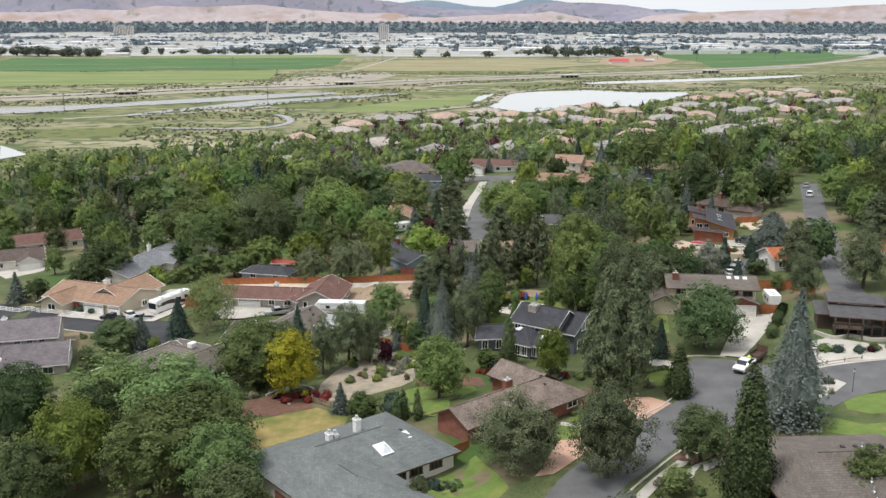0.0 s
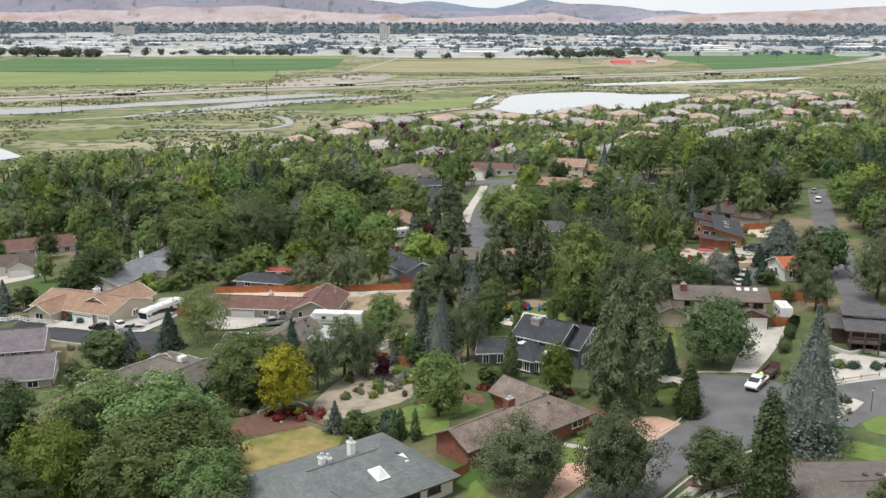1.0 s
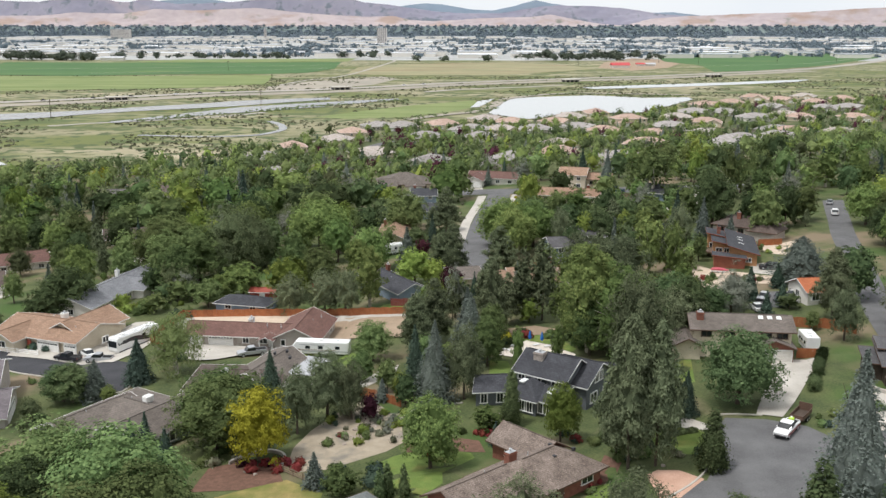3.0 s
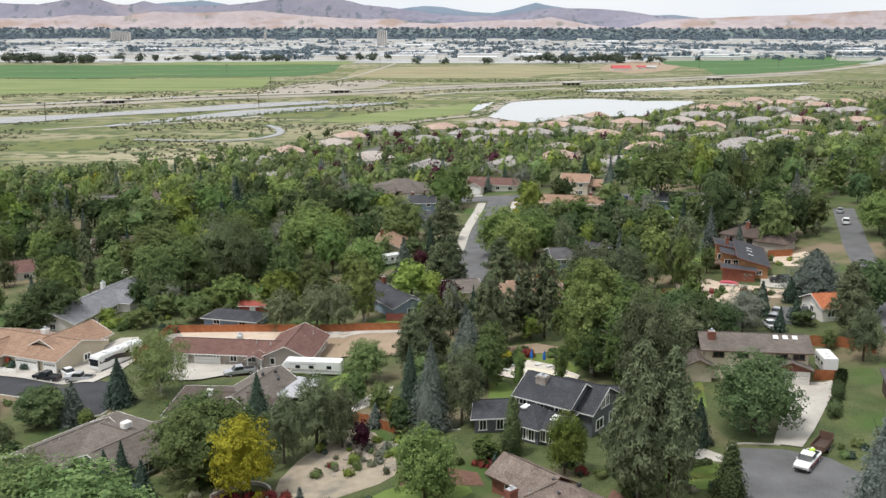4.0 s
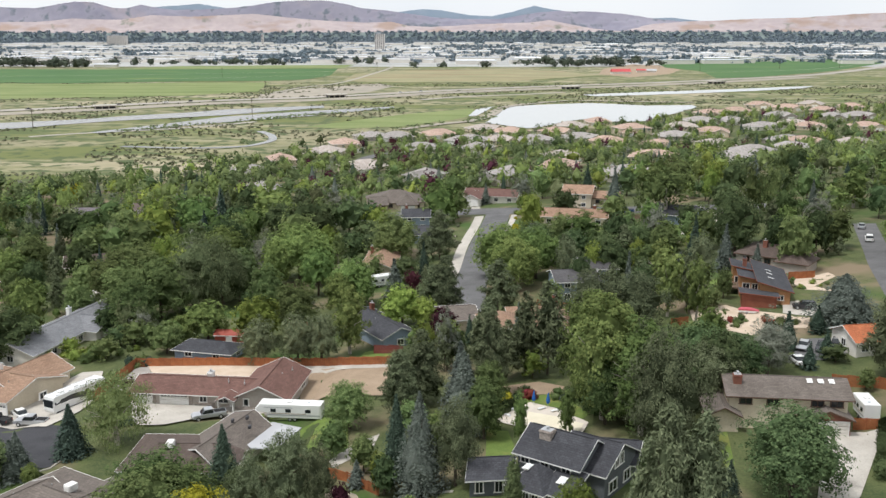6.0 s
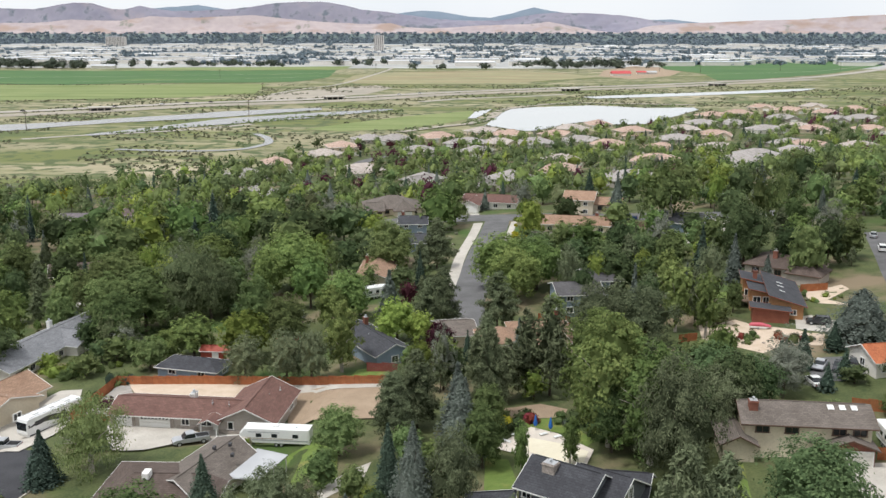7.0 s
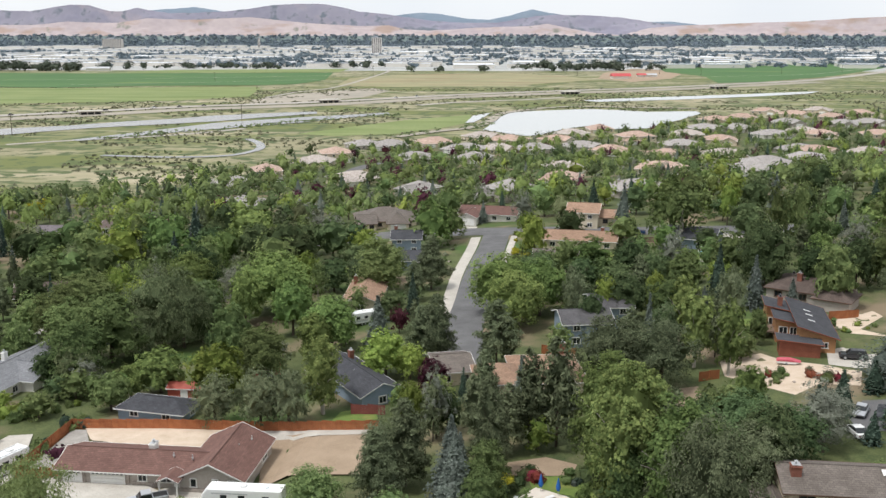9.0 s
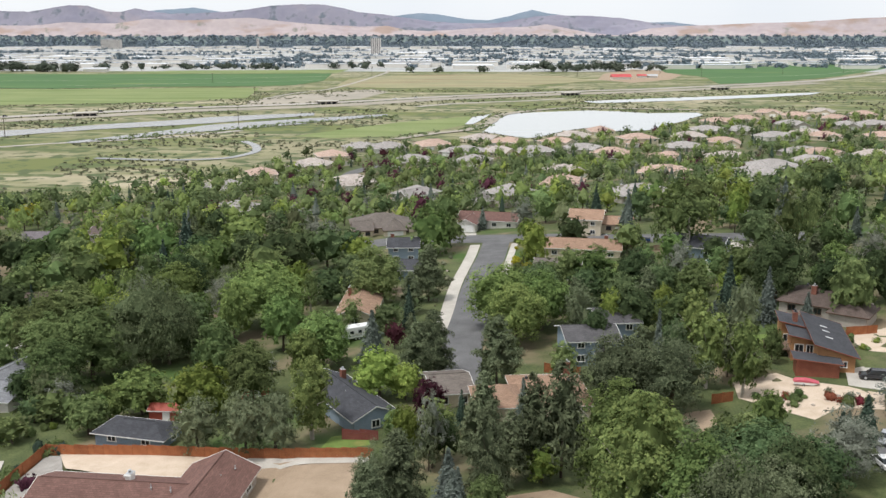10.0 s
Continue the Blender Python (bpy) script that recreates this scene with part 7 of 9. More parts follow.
def umbrella(x, y, label, open_it=False):
    ob = thing("patio_umbrella", pose(x, y, terrain(x, y) + 0.07), label, "umbrella", "patio umbrellas")
    part("pole", tube(bmesh.new(), (0, 0, 0), (0, 0, 2.6), 0.03, 0.03, 6), METAL, ob)
    part("base", tube(bmesh.new(), (0, 0, 0), (0, 0, 0.12), 0.28, 0.25, 12), DARK_METAL, ob)
    bm = bmesh.new()
    tube(bm, (0, 0, 0.85), (0, 0, 1.25), 0.22, 0.34, 8)
    tube(bm, (0, 0, 1.25), (0, 0, 2.6), 0.34, 0.06, 8)
    part("canopy", bm, CANVAS_BLUE, ob, "folded blue canvas canopy")


umbrella(8.3, 183.6, "folded blue umbrella standing on the patio")
umbrella(10.5, 182.2, "folded blue umbrella standing on the patio")


def lounger(x, y, turn):
    ob = thing("sun_lounger", pose(x, y, terrain(x, y) + 0.07, 0, 0, turn), "white sun lounger on the pale patio", "lounger", "patio loungers")
    part("seat", one_box(0.2, 0, 0.3, 1.35, 0.62, 0.09, bevel=0.03), PAINT_WHITE, ob)
    b = part("backrest", one_box(0.32, 0, 0, 0.72, 0.62, 0.08, bevel=0.03), PAINT_WHITE, ob)
    b.location, b.rotation_euler = (-0.45, 0, 0.34), (0, radians(130), 0)
    for sx in (-0.35, 0.75):
        for sy in (-0.26, 0.26):
            part("leg", one_box(sx, sy, 0, 0.05, 0.05, 0.3), PAINT_WHITE, ob)


for x, y, turn in ((9.6, 181.6, 215), (11.6, 180.4, 215), (4.0, 179.4, 150), (5.5, 181.4, 150)):
    lounger(x, y, turn)


def hedge(points, width, h, label):
    """A clipped hedge: a tight block of small leaves along a line."""
    line = along(points, 0.5)
    r = np.random.default_rng(9)
    x0, y0 = line[0]
    ob = thing("hedge", pose(x0, y0, terrain(x0, y0)), label, "hedge")
    lobes = [(p.x - x0, p.y - y0, terrain(p.x, p.y) - terrain(x0, y0) + h * z, width * 0.5, h * 0.32) for p in line for z in (0.25, 0.65)]
    v, f = lobed(lobes, int(900 * len(line) ** 0.9), 0.17, r, low=-0.8)
    part("leaves", cards_mesh("leaves", v, f, LEAF["cypress"]), None, ob)
    bm = bmesh.new()
    for p in line[::3]:
        tube(bm, (p.x - x0, p.y - y0, terrain(p.x, p.y) - terrain(x0, y0) - 0.3), (p.x - x0, p.y - y0, terrain(p.x, p.y) - terrain(x0, y0) + h * 0.7), 0.05, 0.02, 4)
    part("stems", bm, BARK, ob)


hedge([(57.7, 168.3), (55.7, 163.8), (53.5, 157.7)], 1.6, 1.7, "long clipped green hedge beside the wide drive")
hedge([(52.1, 154.7), (51.1, 152.0)], 1.9, 1.9, "square clipped green hedge block beside the wide drive")
hedge([(26.7, 137.3), (30.3, 138.5)], 1.0, 0.7, "low clipped hedge on the small lawn")
hedge([(-66.0, 164.5), (-61.0, 160.4), (-57.5, 160.8)], 1.2, 1.0, "low green hedge along the dark court")

rail_fence([(-117.1, 202.1), (-104.1, 195.0), (-91.8, 191.8)], 1.1, TRIM, "white vinyl rail fence beside the dark court")
rail_fence([(-29.2, 132.2), (-24.3, 127.9), (-19.4, 125.4)], 1.0, FENCE_OLD, "grey weathered rail fence between gardens")
rail_fence([(50.6, 134.7), (56.1, 137.3), (62.2, 138.9)], 0.6, FENCE_OLD, "low rustic rail along the forecourt", 3.0, 1)


def shed(x, y, turn, lx, ly, h, wall, roof, label):
    ob = thing("garden_shed", pose(x, y, terrain(x, y), 0, 0, turn), label, "shed")
    m = block(ob, 0, 0, lx, ly, h, 0.7, wall, roof, TRIM, over=0.25)
    part("door", one_box(0, -ly / 2 - 0.04, 0, 1.3, 0.08, 1.9), TRIM, ob)


shed(-51.8, 107.3, 26.0, 3.0, 2.6, 2.2, WALL_TAUPE, ROOF_DARK, "small grey garden shed with a dark roof under trees")
shed(-53.6, 228.8, -1.2, 6.0, 2.6, 1.9, DOOR_RED, DOOR_RED, "red painted shed behind the outbuilding")
shed(-41.0, 238.3, 39.2, 4.5, 2.6, 2.0, DOOR_RED, DOOR_RED, "red painted shed among firs")
shed(20.4, 319.9, -1.2, 2.6, 2.2, 2.0, WALL_TAUPE, ROOF_TAUPE, "small taupe garden shed")

ribbon("edging", [(-3.4, 152.5), (-6.4, 154.0), (-10.4, 152.7), (-12.9, 148.6), (-14.1, 143.5)], 0.3, CONCRETE, 0.02, 1.0, 0.15, label="pale curved lawn edging", category="edging")
ribbon("garden_wall", [(-36.2, 134.1), (-34.0, 137.0), (-31.0, 137.8), (-28.6, 135.9), (-28.2, 132.7)], 0.35, CONCRETE, 0.02, 0.6, 0.5, label="low curved pale garden wall", category="wall")
ribbon("garden_wall", [(58.6, 152.2), (61.1, 149.2), (64.2, 150.3), (67.2, 148.3), (70.2, 148.6)], 0.35, CONCRETE, 0.02, 0.8, 0.6, label="low wavy pale garden wall before the glass front", category="wall")

# ---- drives, lawns, yards and patios ----
sheet("driveway", [(-65.0, 193.3), (-61.1, 194.2), (-53.9, 193.2), (-48.1, 191.9), (-46.0, 190.4), (-44.0, 191.5), (-35.0, 189.2), (-36.5, 188.1), (-42.1, 186.8), (-48.2, 184.6), (-52.0, 182.3), (-55.9, 182.7), (-62.9, 184.9)], CONCRETE, 0.3, 2.5, "pale concrete driveway before two garage doors", "driveway")
sheet("driveway", [(-98.4, 191.8), (-98.1, 197.9), (-92.2, 200.6), (-87.2, 202.6), (-82.0, 204.5), (-79.0, 213.0), (-74.9, 213.1), (-69.6, 197.0), (-70.2, 191.1), (-73.1, 184.4), (-79.4, 185.3), (-89.0, 189.2), (-94.2, 190.6)], CONCRETE, 0.22, 2.5, "pale concrete driveway with parked vehicles", "driveway")
sheet("yard", [(-67.4, 216.1), (-41.9, 211.9), (-39.7, 203.8), (-43.2, 202.1), (-48.7, 203.7), (-62.4, 207.5)], SAND, 0.22, 2.5, "sandy back yard behind the red-roofed house", "yard")
sheet("yard", [(-68.6, 214.2), (-66.0, 213.9), (-62.4, 206.4), (-63.3, 198.0), (-67.2, 196.8), (-68.9, 198.5), (-68.8, 207.0)], GRAVEL, 0.25, 2.5, "grey gravel lane inside the fence", "yard")
sheet("yard", [(-34.2, 208.3), (-16.4, 207.2), (-16.3, 199.9), (-16.7, 191.4), (-31.8, 192.8), (-33.5, 201.6)], SOIL, 0.25, 2.5, "bare brown soil yard with dug trenches", "yard")
sheet("path", [(-29.6, 209.7), (-16.4, 208.5), (-16.3, 206.0), (-34.6, 207.1), (-35.1, 209.5)], CONCRETE, 0.3, 2.5, "pale concrete strip along the fence", "path")
sheet("yard", [(-27.6, 133.6), (-27.9, 138.9), (-26.4, 145.4), (-23.8, 151.2), (-20.9, 157.4), (-16.5, 154.2), (-12.5, 146.1), (-11.6, 139.2), (-13.7, 136.3), (-17.5, 133.6), (-21.3, 131.0), (-25.4, 130.5)], GARDEN_SAND, 0.05, 2.5, "tan gravel garden with shrubs and boulders", "garden")
sheet("lawn", [(-15.7, 131.0), (-12.6, 134.4), (-9.3, 136.1), (-5.0, 136.0), (-1.6, 134.5), (-1.0, 132.8), (-3.6, 129.4), (-5.2, 126.8), (-5.0, 123.7), (-7.2, 120.2), (-10.4, 121.6), (-13.4, 126.0)], LAWN, 0.05, 2.5, "round mown green lawn with a pale edging", "lawn")
sheet("lawn", [(-37.7, 118.6), (-36.4, 123.0), (-31.6, 125.9), (-26.6, 128.2), (-20.8, 123.5), (-21.1, 116.9), (-26.3, 113.3), (-30.7, 110.5), (-33.1, 110.1)], DRY_LAWN, 0.05, 2.5, "dry yellow lawn with green patches", "lawn")
sheet("lawn", [(-10.4, 95.2), (-8.7, 99.9), (-4.4, 103.8), (-0.7, 107.4), (2.8, 100.4), (3.8, 97.1), (2.4, 94.1), (-3.2, 93.1)], LAWN, 0.05, 2.5, "green front lawn with a dry patch", "lawn")
sheet("driveway", [(7.2, 100.0), (8.1, 102.3), (10.9, 111.1), (14.3, 111.7), (16.7, 113.8), (15.7, 108.5), (9.7, 100.6)], PINK_PAVING, 0.09, 2.5, "pinkish concrete driveway", "driveway")
sheet("driveway", [(21.5, 125.1), (23.1, 126.4), (25.9, 126.1), (28.6, 123.2), (23.5, 116.9), (22.2, 118.7)], PINK_PAVING, 0.09, 2.5, "pinkish concrete driveway", "driveway")
sheet("lawn", [(11.1, 118.2), (14.7, 116.8), (14.2, 112.5), (10.7, 110.5)], LAWN, 0.05, 2.5, "small green lawn by the drive", "lawn")
sheet("lawn", [(12.7, 119.6), (14.9, 123.9), (17.6, 125.2), (16.6, 119.1), (15.2, 117.8)], LAWN, 0.05, 2.5, "small green lawn by the drive", "lawn")
sheet("path", [(11.6, 119.3), (16.0, 117.8), (15.9, 116.7), (11.5, 118.0)], CONCRETE, 0.07, 2.5, "pale concrete garden path", "path")
sheet("garden_bed", [(-11.5, 138.7), (-5.3, 140.8), (-0.5, 138.6), (0.5, 134.5), (-3.2, 135.0), (-10.7, 135.4)], MULCH, 0.05, 2.5, "red-brown mulch bed round the lawn", "garden")
sheet("garden_bed", [(12.6, 121.8), (16.9, 132.2), (18.9, 129.4), (17.1, 124.8), (14.4, 122.7)], MULCH, 0.04, 2.5, "red-brown mulch bed beside the house", "garden")
sheet("garden_bed", [(-39.3, 125.6), (-38.9, 133.0), (-34.6, 135.1), (-28.8, 132.5), (-27.0, 127.7), (-32.5, 125.6)], MULCH, 0.05, 2.5, "dark red planted bed with a curved wall", "garden")
sheet("lawn", [(22.5, 137.4), (25.7, 140.5), (30.8, 139.9), (31.9, 135.6), (30.1, 130.5), (25.0, 131.6)], LAWN, 0.05, 2.5, "small green lawn beside the turning circle", "lawn")
sheet("driveway", [(49.3, 168.2), (57.7, 168.4), (53.7, 160.6), (47.0, 147.8), (43.7, 142.2), (40.3, 143.8), (45.3, 157.1)], CONCRETE, 0.16, 2.5, "wide pale concrete driveway to the brick garage", "driveway")
sheet("path", [(26.0, 147.0), (28.8, 145.5), (33.2, 140.4), (33.6, 138.1), (29.5, 139.7), (26.0, 142.7)], CONCRETE, 0.06, 2.5, "pale curved concrete drive", "driveway")
sheet("lawn", [(22.2, 139.5), (28.2, 140.6), (31.9, 137.8), (30.3, 133.9), (23.4, 133.8)], LAWN, 0.05, 2.5, "green lawn with a clipped hedge", "lawn")
sheet("lawn", [(32.0, 167.0), (35.3, 167.8), (34.3, 158.5), (30.7, 155.7), (30.5, 160.1)], LAWN, 0.05, 2.5, "green lawn beside the tan house", "lawn")
sheet("driveway", [(57.3, 148.9), (60.9, 150.1), (64.9, 147.6), (68.8, 145.8), (68.9, 138.5), (61.8, 136.3), (54.0, 133.0), (54.6, 140.7)], CONCRETE, 0.06, 2.5, "broad pale concrete forecourt", "driveway")
sheet("kerb_island", [(49.8, 125.0), (52.3, 127.6), (55.1, 129.8), (56.1, 128.1), (53.6, 125.0), (50.3, 122.5)], CONCRETE, 0.14, 2.5, "pale concrete traffic island edge", "kerb")
sheet("lawn", [(53.3, 121.3), (57.2, 123.5), (63.1, 123.7), (61.7, 116.1), (55.2, 115.8), (52.8, 117.8)], LAWN, 0.05, 2.5, "green lawn by the side street", "lawn")
sheet("lawn", [(45.8, 114.4), (49.6, 115.3), (53.2, 112.3), (58.8, 112.8), (58.2, 107.5), (52.1, 107.1), (47.3, 110.5)], LAWN, 0.05, 2.5, "green front lawn by the side street", "lawn")
sheet("garden_bed", [(25.2, 103.9), (29.9, 107.6), (33.8, 108.1), (33.5, 103.5), (27.9, 101.1)], MULCH, 0.06, 2.5, "red-brown mulch bed with a small tree", "garden")
sheet("path", [(22.2, 97.2), (27.8, 100.7), (33.2, 102.5), (33.4, 100.1), (27.3, 97.9), (23.0, 95.4)], CONCRETE, 0.07, 2.5, "pale concrete walk", "path")
sheet("patio", [(2.0, 177.5), (4.8, 181.5), (7.7, 184.9), (11.6, 181.8), (16.3, 175.2), (14.4, 169.0), (7.3, 173.6)], PALE_PAVING, 0.22, 2.5, "pale stone pool patio with loungers", "patio")
sheet("pool_cover", [(7.3, 180.6), (11.4, 178.1), (15.5, 174.6), (14.1, 169.8), (9.3, 173.0), (5.9, 176.8)], POOL_CANVAS, 0.30, 2.5, "cream canvas cover stretched over a swimming pool", "pool cover")
sheet("lawn", [(0.8, 174.7), (4.1, 173.5), (5.1, 165.9), (3.6, 161.0), (0.7, 161.2)], LAWN, 0.05, 2.5, "green lawn beside the patio", "lawn")
sheet("lawn", [(6.7, 188.3), (11.4, 188.4), (14.1, 185.2), (16.8, 178.9), (15.0, 176.1), (12.3, 182.3), (7.4, 184.0)], LAWN, 0.05, 2.5, "green lawn behind the patio", "lawn")
sheet("yard", [(2.4, 193.3), (9.6, 194.9), (13.8, 191.9), (12.7, 188.3), (4.1, 189.3)], SOIL, 0.05, 2.5, "bare shaded soil under the pines", "yard")
sheet("yard", [(42.8, 234.3), (50.5, 235.6), (53.5, 231.6), (60.5, 228.9), (64.7, 225.1), (61.8, 217.5), (55.8, 219.3), (50.5, 214.8), (46.4, 219.6), (41.7, 225.2)], SAND, 0.05, 2.5, "sandy dry garden with boulders and shrubs", "garden")
sheet("driveway", [(62.7, 237.2), (66.4, 239.2), (71.6, 235.3), (67.9, 226.0), (60.6, 229.5)], CONCRETE, 0.06, 2.5, "pale concrete parking space", "driveway")
sheet("lawn", [(48.6, 258.7), (55.5, 259.0), (52.0, 247.4), (45.6, 245.1)], LAWN, 0.05, 2.5, "green lawn beside the deck", "lawn")
sheet("path", [(70.3, 256.3), (74.2, 259.4), (79.6, 260.7), (79.7, 255.6), (72.6, 247.9), (76.3, 242.3), (69.8, 245.7), (68.9, 250.3)], SAND, 0.05, 2.5, "pale sandy garden path round a bed", "path")
sheet("yard", [(29.5, 214.7), (31.8, 220.1), (36.3, 220.9), (36.4, 215.4), (32.6, 211.5)], SOIL, 0.05, 2.5, "bare brown soil clearing", "yard")
sheet("parking", [(55.3, 205.1), (59.7, 211.0), (66.8, 210.8), (64.8, 202.1), (59.3, 198.6), (54.9, 199.5)], ASPHALT, 0.06, 2.5, "grey asphalt parking space", "driveway")
sheet("driveway", [(-7.3, 371.1), (-3.8, 370.0), (-3.3, 383.0), (-7.0, 384.1)], CONCRETE, 0.07, 2.5, "pale concrete driveway", "driveway")
sheet("lawn", [(25.6, 331.3), (40.4, 330.1), (40.0, 316.8), (26.0, 319.1)], LAWN, 0.05, 2.5, "green back lawn", "lawn")
sheet("lawn", [(35.0, 375.4), (42.6, 375.9), (41.9, 366.6), (34.3, 363.7)], LAWN, 0.05, 2.5, "green front lawn", "lawn")
sheet("lawn", [(-49.0, 331.3), (-37.3, 331.1), (-32.7, 319.6), (-44.2, 317.3)], LAWN, 0.05, 2.5, "green back lawn among trees", "lawn")
sheet("lawn", [(-23.5, 217.1), (-18.2, 218.3), (-16.7, 213.0), (-20.9, 212.3), (-24.5, 212.8)], LAWN, 0.05, 2.5, "small green lawn behind the fence", "lawn")
sheet("driveway", [(-140.7, 244.9), (-142.0, 260.8), (-131.5, 262.7), (-123.6, 249.1), (-127.6, 241.7), (-133.2, 236.5)], CONCRETE, 0.05, 2.5, "pale concrete drive with parked cars", "driveway")
sheet("driveway", [(-110.7, 279.9), (-110.1, 288.5), (-104.2, 290.6), (-100.4, 282.8), (-103.9, 276.9)], CONCRETE, 0.06, 2.5, "pale concrete drive among trees", "driveway")
sheet("pool", [(57.7, 326.0), (62.9, 328.2), (61.9, 318.8), (57.3, 314.9)], POOL, 0.1, 2.5, "turquoise swimming pool", "pool")
sheet("patio", [(58.1, 329.6), (64.9, 336.4), (70.3, 331.2), (65.6, 315.4), (61.6, 313.1), (55.4, 312.9)], CONCRETE, 0.06, 2.5, "pale concrete pool surround", "patio")
sheet("driveway", [(65.2, 348.1), (75.4, 357.7), (76.1, 344.9), (67.6, 331.9)], CONCRETE, 0.06, 2.5, "pale concrete drive", "driveway")
sheet("lawn", [(-29.4, 180.9), (-25.8, 183.2), (-21.3, 179.6), (-19.5, 166.5), (-24.0, 165.8), (-28.4, 172.6)], LAWN, 0.05, 2.5, "green lawn behind the houses", "lawn")
sheet("path", [(-22.1, 165.5), (-19.2, 171.4), (-15.7, 174.8), (-16.1, 169.7), (-19.3, 165.2), (-21.0, 163.0)], CONCRETE, 0.07, 2.5, "pale gravel path", "path")

# ---- fences ----
fence([(-15.8, 207.8), (-34.8, 209.6), (-51.7, 212.8), (-68.9, 215.0)], 1.9, FENCE_RED, "tall red-stained cedar board fence")
fence([(-68.9, 215.0), (-69.4, 205.4), (-69.6, 196.0)], 1.9, FENCE_RED, "tall red-stained cedar board fence beside the drive")
fence([(-69.6, 196.0), (-60.8, 194.2)], 1.8, FENCE_RED, "red-stained cedar gate fence beside the garage")
fence([(-21.6, 215.8), (-15.8, 214.8)], 1.8, DOOR_RED_FENCE, "dull red board fence below the blue house")
fence([(56.1, 186.4), (62.6, 184.1), (67.2, 179.4)], 1.9, FENCE_RED, "red-brown board fence behind the tan house")
fence([(53.7, 169.6), (57.3, 169.4)], 1.8, FENCE_RED, "cedar gate beside the white trailer")
fence([(-23.8, 161.8), (-18.3, 158.3), (-13.3, 153.5)], 1.5, FENCE_RED, "red-stained garden fence behind the gravel garden")
fence([(-4.0, 107.3), (-1.6, 109.9)], 1.7, FENCE_RED, "red garden gate beside the brick house")
fence([(69.2, 255.7), (75.7, 257.5)], 1.7, FENCE_RED, "red-brown board fence beside a garden path")
fence([(37.0, 223.3), (40.6, 224.3)], 1.7, FENCE_RED, "red-brown board fence in the garden")
fence([(-59.8, 265.2), (-57.0, 274.7)], 1.7, FENCE_OLD, "weathered board fence among trees")
fence([(36.2, 344.7), (49.0, 341.0)], 1.6, FENCE_OLD, "weathered brown board fence")
fence([(11.3, 243.1), (17.6, 240.0)], 1.8, FENCE_RED, "red-brown board fence beside the lane house")

# ---- trees and shrubs ----


def trunk_mesh(name, h, r, limbs, reach, mat, lean=0.0, sides=7):
    """A tapered trunk with limbs that fork up and out."""
    bm = bmesh.new()
    rnd = random.Random(len(name) + int(h * 10))
    tube(bm, (0, 0, -0.8), (0.02 * h, 0, h * 0.34), r * 1.15, r * 0.85, sides)
    tube(bm, (0.02 * h, 0, h * 0.33), (lean * h, 0, h * 0.80), r * 0.85, r * 0.25, sides)
    for k in range(limbs):
        a = k * 2.4 + rnd.uniform(-0.4, 0.4)
        z0 = h * rnd.uniform(0.24, 0.5)
        z1 = z0 + h * rnd.uniform(0.18, 0.34)
        p = Vector((math.cos(a) * reach * 0.55, math.sin(a) * reach * 0.55, z1))
        tube(bm, (0.02 * h, 0, z0), p, r * 0.45, r * 0.2, 5)
        q = p + Vector((math.cos(a + rnd.uniform(-0.7, 0.7)) * reach * 0.4, math.sin(a) * reach * 0.4, h * rnd.uniform(0.05, 0.16)))
        tube(bm, p, q, r * 0.2, r * 0.06, 4)
    return mesh_of(name, bm, mat)


def round_lobes(w, h, foot, count, rng, top=1.0, uneven=0.28, ball=0.24):
    """Balls over an uneven egg-shaped crown that starts at the height foot."""
    out = []
    mid, tall = (h + foot) / 2, (h - foot) / 2
    for k in range(count):
        t = (k + 0.5) / count
        z = 1 - 1.88 * t
        a = k * 2.39996 + rng.normal() * 0.3
        ring = math.sqrt(max(0.0, 1 - z * z * (1.0 if z > 0 else 0.5))) * (1 - 0.25 * max(0, z) * (1 - top))
        grow = 1 + rng.normal() * uneven * 0.5
        rr = w * ball * rng.uniform(0.65, 1.25)
        x, y = math.cos(a) * ring * (w / 2 - rr * 0.75) * grow, math.sin(a) * ring * (w / 2 - rr * 0.75) * grow
        zz = mid + z * (tall - rr * 0.7) * (1 + rng.normal() * uneven * 0.3)
        out.append((x, y, zz, rr, rr * rng.uniform(0.65, 0.95)))
    out.append((0, 0, mid, w * 0.26, tall * 0.6))
    return out


def whorls(w, h, foot, layers, arms, size, rng, droop=0.25, ragged=0.2, power=0.9, per=5):
    """Tiers of drooping boughs, for spruces and firs."""
    cs, ns, ss = [], [], []
    for i in range(layers):
        f = i / (layers - 1)
        z = foot + (h - foot) * f ** 0.92
        reach = max(0.12, w / 2 * (1 - f) ** power)
        n = max(4, int(arms * (1 - 0.65 * f)))
        for k in range(n):
            a = k / n * 6.283 + i * 1.1 + rng.normal() * 0.15
            r = reach * (1 + max(-0.6, min(0.16, rng.normal() * ragged * 0.6)))
            for j in range(per):
                g = (j + 0.5) / per
                x, y = math.cos(a) * r * g, math.sin(a) * r * g
                zz = z - droop * r * g * g + rng.normal() * 0.08
                cs.append((x + rng.normal() * 0.06 * r, y + rng.normal() * 0.06 * r, zz))
                ns.append((math.cos(a) * 0.5 + rng.normal() * 0.4, math.sin(a) * 0.5 + rng.normal() * 0.4, 0.9 + rng.normal() * 0.3))
                ss.append(size * (1.15 - 0.45 * f) * rng.uniform(0.7, 1.3))
    cs.append((0, 0, h)), ns.append((1, 0, 0.2)), ss.append(size * 0.8)
    return leaf_cards(np.array(cs), np.array(ns), np.array(ss), rng, 0.1, 0.7)


